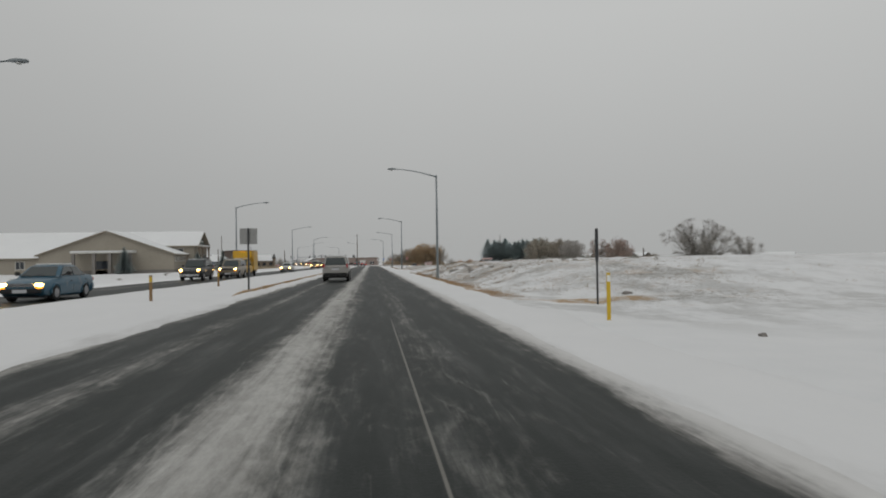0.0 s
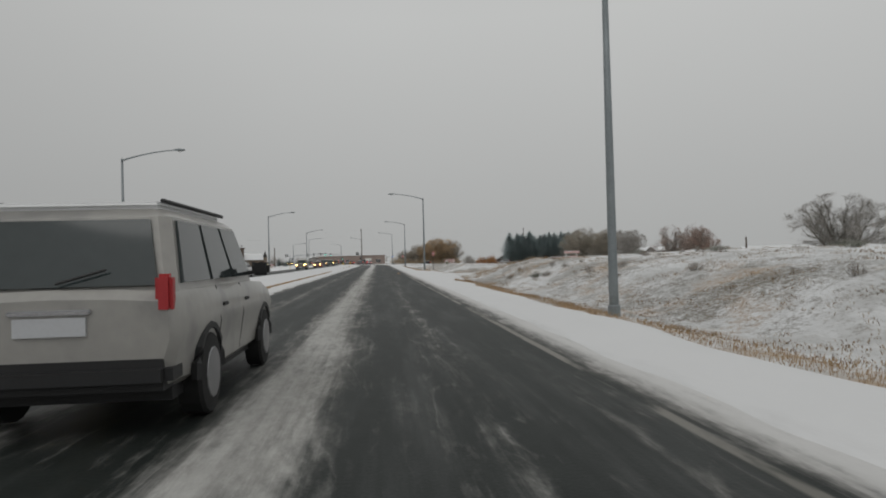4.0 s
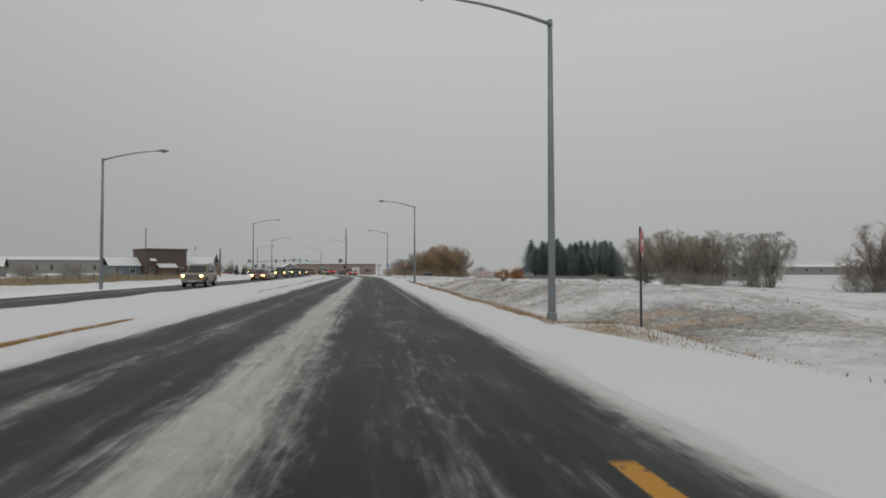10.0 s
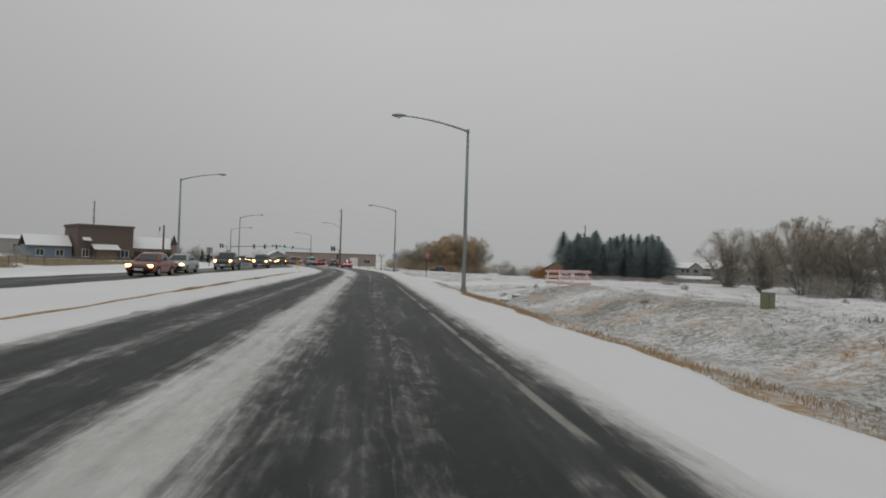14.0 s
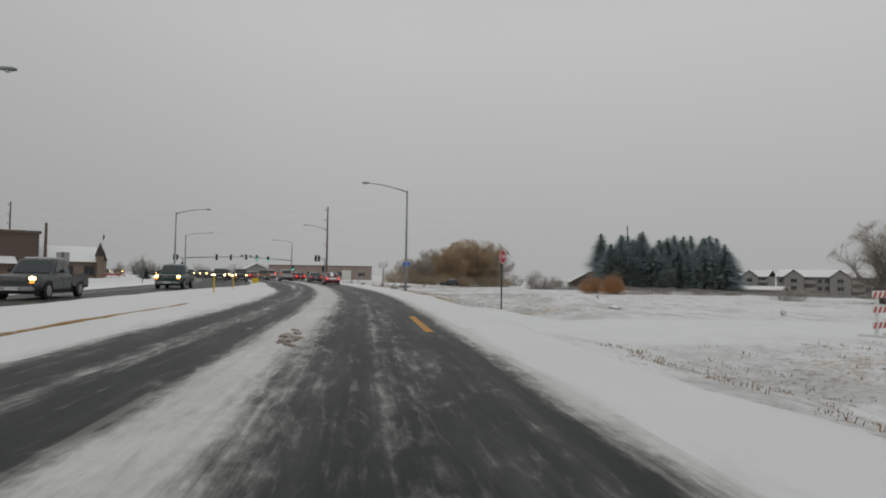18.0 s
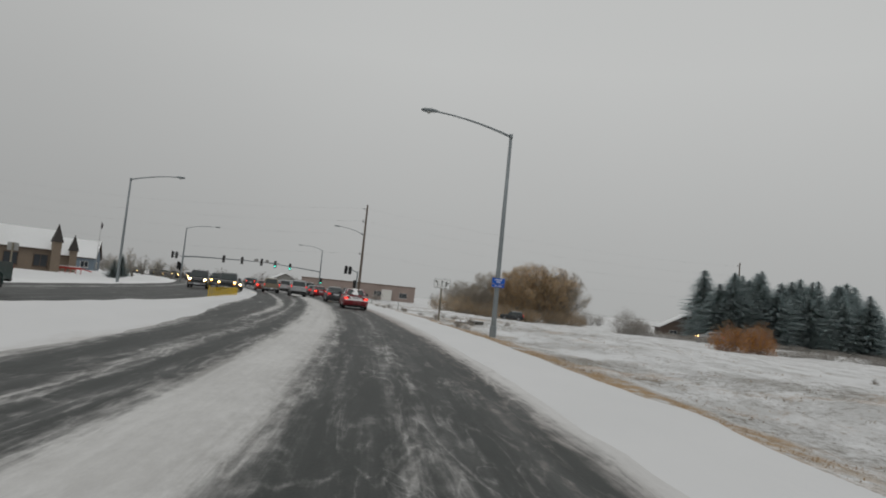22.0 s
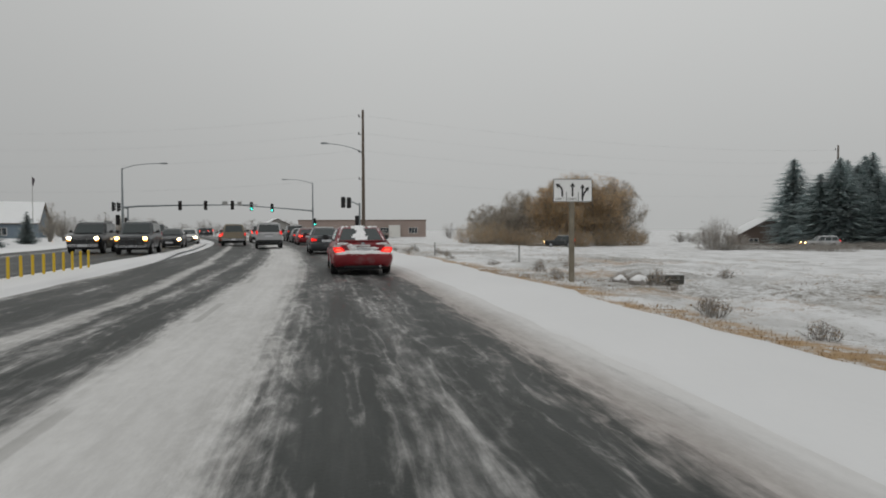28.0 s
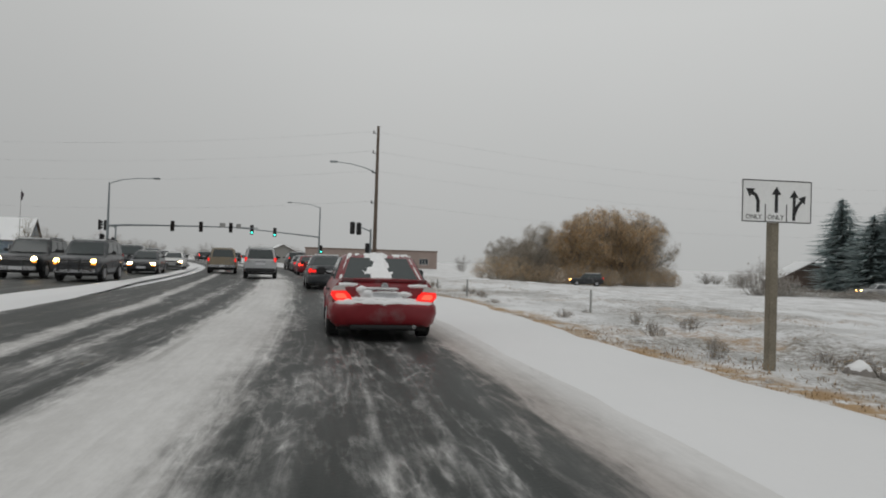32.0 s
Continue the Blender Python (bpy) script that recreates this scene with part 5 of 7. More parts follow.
    for x in (-103, -96, -89, -82, -75, -68, -63):
        window(top, pose(x, 126.46, 1.1), 1.5, 1.3, 2)
    # low wing behind the porch
    part("wall", prism([(143.0, 0), (153.0, 0), (153.0, 2.6), (148.0, 4.4), (143.0, 2.6)], "x", -60, -38.5), M_TANDARK, top)
    gable_roof(top, -60, -38.3, 143.0, 153.0, 2.6, 4.5, "x", 0.4)
    window(top, pose(-38.46, 146, 1.0, 0, 0, 90), 1.4, 1.2, 2)
    window(top, pose(-38.46, 150, 1.0, 0, 0, 90), 1.4, 1.2, 2)


lodge()


def brown_store():
    """Dark flat-topped hall with a pent porch, and a lower tan wing with small gables."""
    a = math.degrees(math.atan2(6.4, 8.8))
    top = empty("store_building", pose(-59.6, 293.5, -0.4, 0, 0, a))
    tagged(top, "dark brown flat-roofed store with a tan wing", "building")
    part("wall", box(0, 10.9, 0, 11, 0, 7.3), M_BROWNWALL, top)
    cornice = part("cornice", box(-0.25, 11.15, -0.25, 11.25, 7.3, 7.75, 0.04), M_BROWNWALL, top)
    part("snow_cover", box(-0.15, 11.05, -0.15, 11.15, 7.755, 7.85, 0.02), M_ROOFSNOW, cornice)
    porch = part("porch_roof", prism([(-2.6, 2.5), (-0.02, 3.5), (-0.02, 3.3), (-2.6, 2.3)], "x", 2.6, 7.6), M_TIMBER, top)
    part("snow_cover", prism([(-2.62, 2.505), (-0.05, 3.505), (-0.05, 3.66), (-2.62, 2.66)], "x", 2.55, 7.65), M_ROOFSNOW, porch)
    for x in (2.8, 7.4):
        part("porch_post", box(x - 0.15, x + 0.15, -2.5, -2.2, 0, 2.35, 0.02), M_TIMBER, top)
    part("porch_wall", box(3.0, 7.2, -2.0, -0.02, 0, 2.3), M_GABLE, top)
    canopy = part("canopy", prism([(-1.2, 4.3), (-0.02, 4.9), (-0.02, 4.7), (-1.2, 4.1)], "x", 0.8, 2.3), M_TIMBER, top)
    part("snow_cover", prism([(-1.2, 4.305), (-0.02, 4.905), (-0.02, 5.02), (-1.2, 4.42)], "x", 0.78, 2.32), M_ROOFSNOW, canopy)
    window(top, pose(9.2, -0.05, 1.0), 1.6, 1.5, 2)
    window(top, pose(1.5, -0.05, 1.0), 1.2, 1.5, 2)
    # tan wing
    part("wall", box(11.0, 20.5, 2.0, 9.5, 0, 3.3), M_BROWNTAN, top)
    gable_roof(top, 11.4, 20.4, 2.0, 9.5, 3.3, 5.6, "x", 0.45)
    part("gable_panel", prism([(2.0, 3.3), (9.5, 3.3), (5.75, 5.45)], "x", 20.42, 20.6), M_BROWNTAN, top, "tan gable end")
    part("wall", box(13.0, 24.5, 15.2, 21.2, 0, 2.9), M_BROWNTAN, top)
    gable_roof(top, 13.0, 24.5, 15.2, 21.2, 2.9, 5.0, "x", 0.4)
    part("gable_panel", prism([(15.2, 2.9), (21.2, 2.9), (18.2, 4.85)], "x", 24.42, 24.6), M_BROWNTAN, top, "tan gable end")
    part("link_wall", box(12.0, 18.0, 9.6, 15.1, 0, 2.7), M_TANDARK, top)
    # narrow pointed turrets at the ends of the wings
    for x, y, w, tip in ((20.3, 1.6, 0.5, 6.5), (24.6, 14.9, 0.48, 5.8)):
        tower = part("turret", box(x - w, x + w, y - w, y + w, 0, tip - 2.4), M_BROWNTAN, top, "brown square turret")
        bm = bmesh.new()
        base = [bm.verts.new((x + sx * (w + 0.15), y + sy * (w + 0.15), tip - 2.4)) for sx, sy in ((-1, -1), (1, -1), (1, 1), (-1, 1))]
        peak = bm.verts.new((x, y, tip))
        bm.faces.new(base[::-1])
        for i in range(4):
            bm.faces.new((base[i], base[(i + 1) % 4], peak))
        part("spire", bm, M_SPIRE, tower, "dark steep shingled spire")
    for x in (12.6, 15.6, 18.8):
        window(top, pose(x, 1.95, 0.9), 1.5, 1.4, 2, M_TIMBER)
    # blue-grey annexe
    part("wall", box(-8.5, -0.3, 3.0, 10, 0, 3.2), M_BLUEWALL, top)
    gable_roof(top, -8.5, -0.7, 3.0, 10, 3.2, 5.2, "x", 0.4)
    window(top, pose(-6.2, 2.95, 1.0), 1.4, 1.2, 2)
    window(top, pose(-2.6, 2.95, 1.0), 1.4, 1.2, 2)


brown_store()


def plain_house(m, w, d, eave, ridge, wall, label, along="x", windows=3):
    top = empty("house", m)
    tagged(top, label, "house")
    if along == "x":
        bm = prism([(0, -0.6), (d, -0.6), (d, eave), (d / 2, ridge - 0.12), (0, eave)], "x", 0, w)
    else:
        bm = prism([(0, -0.6), (w, -0.6), (w, eave), (w / 2, ridge - 0.12), (0, eave)], "y", 0, d)
    part("wall", bm, wall, top)
    gable_roof(top, 0, w, 0, d, eave, ridge, along, 0.45)
    for i in range(windows):
        window(top, pose(w * (i + 0.5) / windows, -0.04, eave * 0.32), min(1.6, w / windows * 0.5), eave * 0.36, 2)
    if along == "x":
        window(top, pose(w + 0.04, d * 0.5, eave * 0.32, 0, 0, 90), 1.4, eave * 0.36, 2)
    return top


plain_house(pose(-86, 372, -0.6, 0, 0, 18), 15.5, 10.5, 3.6, 7.4, M_BLUEWALL, "blue-grey house with a steep snow-covered roof", "x", 4)
plain_house(pose(-104, 262, -0.4, 0, 0, 12), 16, 8, 3.6, 5.4, M_TANDARK, "long tan shed under a snow-covered roof", "x", 5)
plain_house(pose(-84, 250, -0.4, 0, 0, 20), 9, 7, 2.8, 4.4, M_GREYWALL, "small grey house with snow on its roof", "x", 2)
plain_house(pose(-72, 318, -0.4, 0, 0, 30), 12, 8, 3.0, 5.2, M_GREYWALL, "grey house with snow on its roof", "x", 3)
plain_house(pose(58.0, 366, -2.0, 0, 0, -12), 11, 8, 2.2, 5.2, M_BROWNWALL, "low brown cabin with a steep snowy roof", "y", 2)
plain_house(pose(66, 370, -2.0, 0, 0, -12), 9, 7, 2.0, 3.9, M_TANDARK, "low tan outbuilding with snow on its roof", "x", 2)
plain_house(pose(-40.5, 428, -0.6, 0, 0, 20), 7.5, 8, 3.2, 5.0, M_GREYWALL, "pale gabled house behind the signals", "y", 2)


def apartments(m, label):
    """Three-storey block with projecting gabled bays and balconies."""
    top = empty("apartment_building", m)
    tagged(top, label, "apartment building", "apartment blocks")
    part("wall", box(0, 34, 0, 12, -0.8, 6.6), M_APT, top)
    gable_roof(top, 0, 34, 0, 12, 6.6, 8.6, "x", 0.5)
    for x in (5, 17, 29):
        part("bay_wall", prism([(x - 2.6, -0.8), (x + 2.6, -0.8), (x + 2.6, 6.6), (x, 8.4), (x - 2.6, 6.6)], "y", -1.3, 0.0), M_APT, top)
        gable_roof(top, x - 2.6, x + 2.6, -1.3, 3.0, 6.6, 8.6, "y", 0.35)
        for k in range(3):
            bal = part("balcony", box(x + 2.75, x + 5.6, -1.25, -0.02, 0.1 + 2.2 * k, 0.25 + 2.2 * k), M_APT, top)
            part("railing", box(x + 2.75, x + 5.6, -1.25, -1.2, 0.26 + 2.2 * k, 1.0 + 2.2 * k), M_GREYWALL, bal)
            window(top, pose(x, -1.35, 0.4 + 2.2 * k), 1.6, 1.1, 2, M_GREYWALL)
    for x in (1.2, 11.6, 13.4, 23.6, 25.4, 33):
        for k in range(3):
            window(top, pose(x, -0.04, 0.4 + 2.2 * k), 1.1, 1.1, 2, M_GREYWALL)


apartments(pose(106.5, 412, -4.0, 0, 0, -45), "grey and tan three-storey apartment block in snow")
apartments(pose(125.1, 374.9, -4.0, 0, 0, -46), "grey and tan three-storey apartment block in snow")
plain_house(pose(98, 362.5, -3.1, 0, 0, -45), 17, 7, 1.9, 2.7, M_GREYWALL, "low grey garage row with a snowy roof", "x", 4)


def long_store():
    top = empty("warehouse", pose(-40, 482, -0.5))
    tagged(top, "long low red-brown brick building beyond the signals", "building")
    part("wall", box(0, 44.5, 0, 20, -0.8, 4.9), M_BRICKFAR, top)
    part("parapet", box(-0.2, 44.7, -0.2, 20.2, 4.9, 5.3, 0.05), M_GABLE, top)
    for x in (6, 18, 30, 40):
        window(top, pose(x, -0.05, 0.6), 3.0, 1.9, 3)
    part("entrance", box(31.5, 35.5, -1.2, 0, -0.8, 3.4, 0.03), M_TRIM, top, "pale projecting entrance")


long_store()
plain_house(pose(-232, 520, -1.5, 0, 0, 20), 70, 18, 9.5, 11.5, M_GREYWALL, "large grey commercial building far beyond the meadow", "x", 9)
plain_house(pose(255, 486, -1.5, 0, 0, -35), 62, 16, 4.2, 6.0, M_GREYWALL, "very long low grey barn far beyond the field", "x", 8)

# ---- vehicles ----
M_RUBBER = mat("tyre_rubber", (0.018, 0.018, 0.018), 0.85, vary=0.2, scale=9, bump=0.1)
M_RIM = mat("alloy_rim", (0.32, 0.32, 0.33), 0.4, 0.7, vary=0.1, scale=8, bump=0.0)
M_CARGLASS = mat("car_glass", (0.035, 0.045, 0.046), 0.06, vary=0.1, scale=2, bump=0.0, spec=0.6)
M_PLASTIC = mat("dark_plastic", (0.022, 0.022, 0.023), 0.6, vary=0.15, scale=9, bump=0.05)
M_CHROME = mat("dull_chrome", (0.42, 0.42, 0.43), 0.25, 0.9, vary=0.08, scale=5, bump=0.0)
M_PLATE = mat("plate", (0.55, 0.56, 0.58), 0.5, vary=0.05, scale=9, bump=0.0)
M_HEAD = lamp_mat("lit_headlight", (1.0, 0.64, 0.22), 13.0)
M_HEADWHITE = lamp_mat("lit_white_headlight", (1.0, 0.78, 0.42), 15.0)
M_AMBER = lamp_mat("amber_marker", (1.0, 0.36, 0.03), 1.6)
M_BRAKE = lamp_mat("lit_brake_lamp", (1.0, 0.045, 0.025), 2.6)
M_TAILDIM = lamp_mat("lit_tail_lamp", (0.8, 0.02, 0.015), 0.75)


def paint(name, colour, dirt=0.18):
    m = mat(name, colour, 0.38, 0.1, vary=0.1, scale=2.0, bump=0.02, second=tuple(0.6 * c + 0.07 for c in colour), amount=dirt, spec=0.4)
    m.node_tree.nodes["Principled BSDF"].inputs["Coat Weight"].default_value = 0.35
    m.node_tree.nodes["Principled BSDF"].inputs["Coat Roughness"].default_value = 0.12
    return m


def loft(stations, bm=None):
    """A body from cross sections: (y, half width at sill, half width at waist, half width at shoulder, bottom, waist, top)."""
    bm = bm or bmesh.new()
    rings = []
    for y, ws, ww, wt, zb, zw, zt in stations:
        half = [(0, zb), (ws * 0.9, zb), (ws, zb + 0.07), (ww, zw), ((ww + wt) / 2 + 0.012, zw + (zt - zw) * 0.72), (wt, zt), (wt * 0.55, zt + 0.025)]
        ring = [(x, z) for x, z in half] + [(0, zt + 0.035)] + [(-x, z) for x, z in half[:0:-1]]
        rings.append([bm.verts.new((x, y, z)) for x, z in ring])
    n = len(rings[0])
    for a, b in zip(rings, rings[1:]):
        for j in range(n):
            bm.faces.new((a[j], a[(j + 1) % n], b[(j + 1) % n], b[j]))
    bm.faces.new(rings[0]), bm.faces.new(rings[-1][::-1])
    bmesh.ops.recalc_face_normals(bm, faces=bm.faces[:])
    return bm


def cabin(y0, y1, r0, r1, zb, zr, wb, wr):
    """The glass house: foot from y0 to y1, roof from r0 to r1."""
    bm = bmesh.new()
    rings = []
    for f, bulge in ((0.0, 0.0), (0.5, 0.02), (0.9, 0.03), (1.0, 0.0)):
        z = zb + (zr - zb) * f
        a, b = y0 + (r0 - y0) * f - bulge, y1 + (r1 - y1) * f + bulge
        w = wb + (wr - wb) * f + bulge * 0.6
        if f == 1.0:
            a, b, w = a + 0.06, b - 0.06, w - 0.05
        c = 0.08
        rings.append([bm.verts.new(p) for p in ((-w + c, a, z), (w - c, a, z), (w, a + c, z), (w, b - c, z), (w - c, b, z), (-w + c, b, z), (-w, b - c, z), (-w, a + c, z))])
    for p, q in zip(rings, rings[1:]):
        for j in range(8):
            bm.faces.new((p[j], p[(j + 1) % 8], q[(j + 1) % 8], q[j]))
    bm.faces.new(rings[-1]), bm.faces.new(rings[0][::-1])
    bmesh.ops.recalc_face_normals(bm, faces=bm.faces[:])
    return bm


def pane(corners, out):
    """A glass panel with thickness, lifted off along out."""
    bm = bmesh.new()
    o = Vector(out).normalized()
    lo, hi = [bm.verts.new(Vector(c) - o * 0.02) for c in corners], [bm.verts.new(Vector(c) + o * 0.016) for c in corners]
    n = len(corners)
    bm.faces.new(lo[::-1]), bm.faces.new(hi)
    for i in range(n):
        bm.faces.new((lo[i], lo[(i + 1) % n], hi[(i + 1) % n], hi[i]))
    bmesh.ops.recalc_face_normals(bm, faces=bm.faces[:])
    return bm


def wheel(parent, x, y, r, w=0.2):
    s = 1 if x > 0 else -1
    t = tube([(x - s * w, y, r), (x - s * 0.03, y, r), (x, y, r), (x + s * 0.012, y, r)], [r, r, r * 0.94, r * 0.66], 20)
    tyre_wheel = part("wheel", t, M_RUBBER, parent, smooth=False)
    part("rim", tube([(x + s * 0.004, y, r), (x + s * 0.02, y, r), (x + s * 0.028, y, r)], [r * 0.63, r * 0.6, r * 0.16], 14), M_RIM, tyre_wheel)


def glaze(parent, y0, y1, r0, r1, zb, zr, wb, wr, pillars, back=True):
    """Windscreen, rear window and side windows on a cabin."""
    def edge(front, f):
        return (y1 + (r1 - y1) * f if front else y0 + (r0 - y0) * f), wb + (wr - wb) * f, zb + (zr - zb) * f
    for front in (True, False) if back else (True,):
        (ya, wa, za), (yb, wc, zc) = edge(front, 0.1), edge(front, 0.86)
        s = 1 if front else -1
        n = (0, s * (zc - za), abs(ya - yb) + 0.001)
        part("windscreen" if front else "rear_window", pane([(-wa + 0.12, ya + s * 0.03, za), (wa - 0.12, ya + s * 0.03, za), (wc - 0.12, yb + s * 0.035, zc), (-wc + 0.12, yb + s * 0.035, zc)], n), M_CARGLASS, parent)
    for s in (-1, 1):
        for a, b in pillars:
            f0, f1 = 0.12, 0.86
            lo, hi = lambda f: y0 + (r0 - y0) * f + 0.13, lambda f: y1 + (r1 - y1) * f - 0.13
            q = []
            for f, t in ((f0, a), (f0, b), (f1, b), (f1, a)):
                q.append((s * (wb + (wr - wb) * f + 0.022), lo(f) + (hi(f) - lo(f)) * t, zb + (zr - zb) * f))
            part("side_window", pane(q, (s, 0, 0.25)), M_CARGLASS, parent)


def lamp_pair(parent, name, x, y, z, w, h, material, label, depth=0.07):
    for s in (-1, 1):
        bm = box(s * x - w / 2, s * x + w / 2, y - depth / 2, y + depth / 2, z - h / 2, z + h / 2, min(w, h) * 0.22)
        part(name, bm, material, parent, label)


SIZES = {
    # length, half width, stations, cabin, wheel radius, axles
    "sedan": dict(L=4.65, W=0.89, wheel=0.32, axles=(-1.38, 1.36), cab=(-1.72, 1.0, -0.98, 0.22, 0.93, 1.43, 0.80, 0.60), pillars=((0.0, 0.48), (0.52, 1.0)), head=(0.64, 2.23, 0.66, 0.27, 0.13), tail=(0.66, -2.29, 0.79, 0.36, 0.20),
                  st=[(-2.32, 0.66, 0.74, 0.66, 0.42, 0.66, 0.88), (-2.24, 0.78, 0.84, 0.74, 0.30, 0.68, 0.98), (-1.75, 0.84, 0.89, 0.80, 0.20, 0.66, 1.0), (-0.8, 0.85, 0.89, 0.82, 0.18, 0.64, 0.95), (0.6, 0.85, 0.89, 0.82, 0.18, 0.63, 0.92),
                      (1.1, 0.85, 0.89, 0.80, 0.18, 0.62, 0.90), (1.75, 0.82, 0.87, 0.74, 0.2, 0.58, 0.82), (2.15, 0.76, 0.82, 0.68, 0.24, 0.52, 0.72), (2.32, 0.6, 0.7, 0.56, 0.34, 0.5, 0.62)]),
    "suv": dict(L=4.7, W=0.93, wheel=0.37, axles=(-1.4, 1.4), cab=(-2.2, 0.9, -1.98, 0.3, 1.11, 1.80, 0.87, 0.74), pillars=((0.0, 0.3), (0.34, 0.64), (0.68, 1.0)), head=(0.70, 2.28, 0.90, 0.22, 0.15), tail=(0.82, -2.30, 1.12, 0.13, 0.30),
                st=[(-2.35, 0.78, 0.86, 0.82, 0.44, 0.78, 1.06), (-2.26, 0.85, 0.92, 0.87, 0.38, 0.8, 1.13), (-1.2, 0.88, 0.94, 0.89, 0.32, 0.8, 1.13), (0.5, 0.88, 0.94, 0.89, 0.32, 0.8, 1.12), (1.0, 0.88, 0.94, 0.87, 0.32, 0.8, 1.11),
                    (1.8, 0.87, 0.93, 0.82, 0.34, 0.8, 1.08), (2.2, 0.84, 0.9, 0.78, 0.38, 0.78, 1.03), (2.34, 0.76, 0.83, 0.74, 0.46, 0.74, 0.97)]),
    "pickup": dict(L=5.7, W=0.98, wheel=0.39, axles=(-1.75, 1.75), cab=(-0.75, 1.2, -0.6, 0.55, 1.1, 1.82, 0.90, 0.74), pillars=((0.0, 0.42), (0.46, 1.0)), head=(0.74, 2.78, 0.92, 0.24, 0.18), tail=(0.90, -2.82, 0.98, 0.12, 0.26),
                   st=[(-0.78, 0.93, 0.97, 0.93, 0.36, 0.8, 1.12), (0.6, 0.93, 0.98, 0.93, 0.34, 0.8, 1.12), (1.25, 0.93, 0.98, 0.92, 0.34, 0.8, 1.12), (2.2, 0.92, 0.97, 0.86, 0.36, 0.8, 1.07), (2.7, 0.88, 0.93, 0.82, 0.4, 0.76, 1.02), (2.85, 0.76, 0.84, 0.74, 0.46, 0.74, 0.94)]),
    "van": dict(L=6.0, W=1.02, wheel=0.39, axles=(-1.9, 1.8), cab=(-0.2, 2.2, 0.1, 1.35, 1.15, 1.95, 0.93, 0.82), pillars=((0.25, 1.0),), head=(0.76, 2.86, 0.9, 0.22, 0.18), tail=(0.95, -2.98, 0.9, 0.12, 0.3),
                st=[(-0.3, 0.95, 1.0, 0.95, 0.4, 0.85, 1.18), (1.3, 0.95, 1.0, 0.95, 0.4, 0.85, 1.18), (2.2, 0.94, 0.99, 0.88, 0.42, 0.82, 1.12), (2.75, 0.9, 0.94, 0.82, 0.44, 0.78, 1.04), (2.95, 0.78, 0.86, 0.76, 0.5, 0.76, 0.95)]),
}


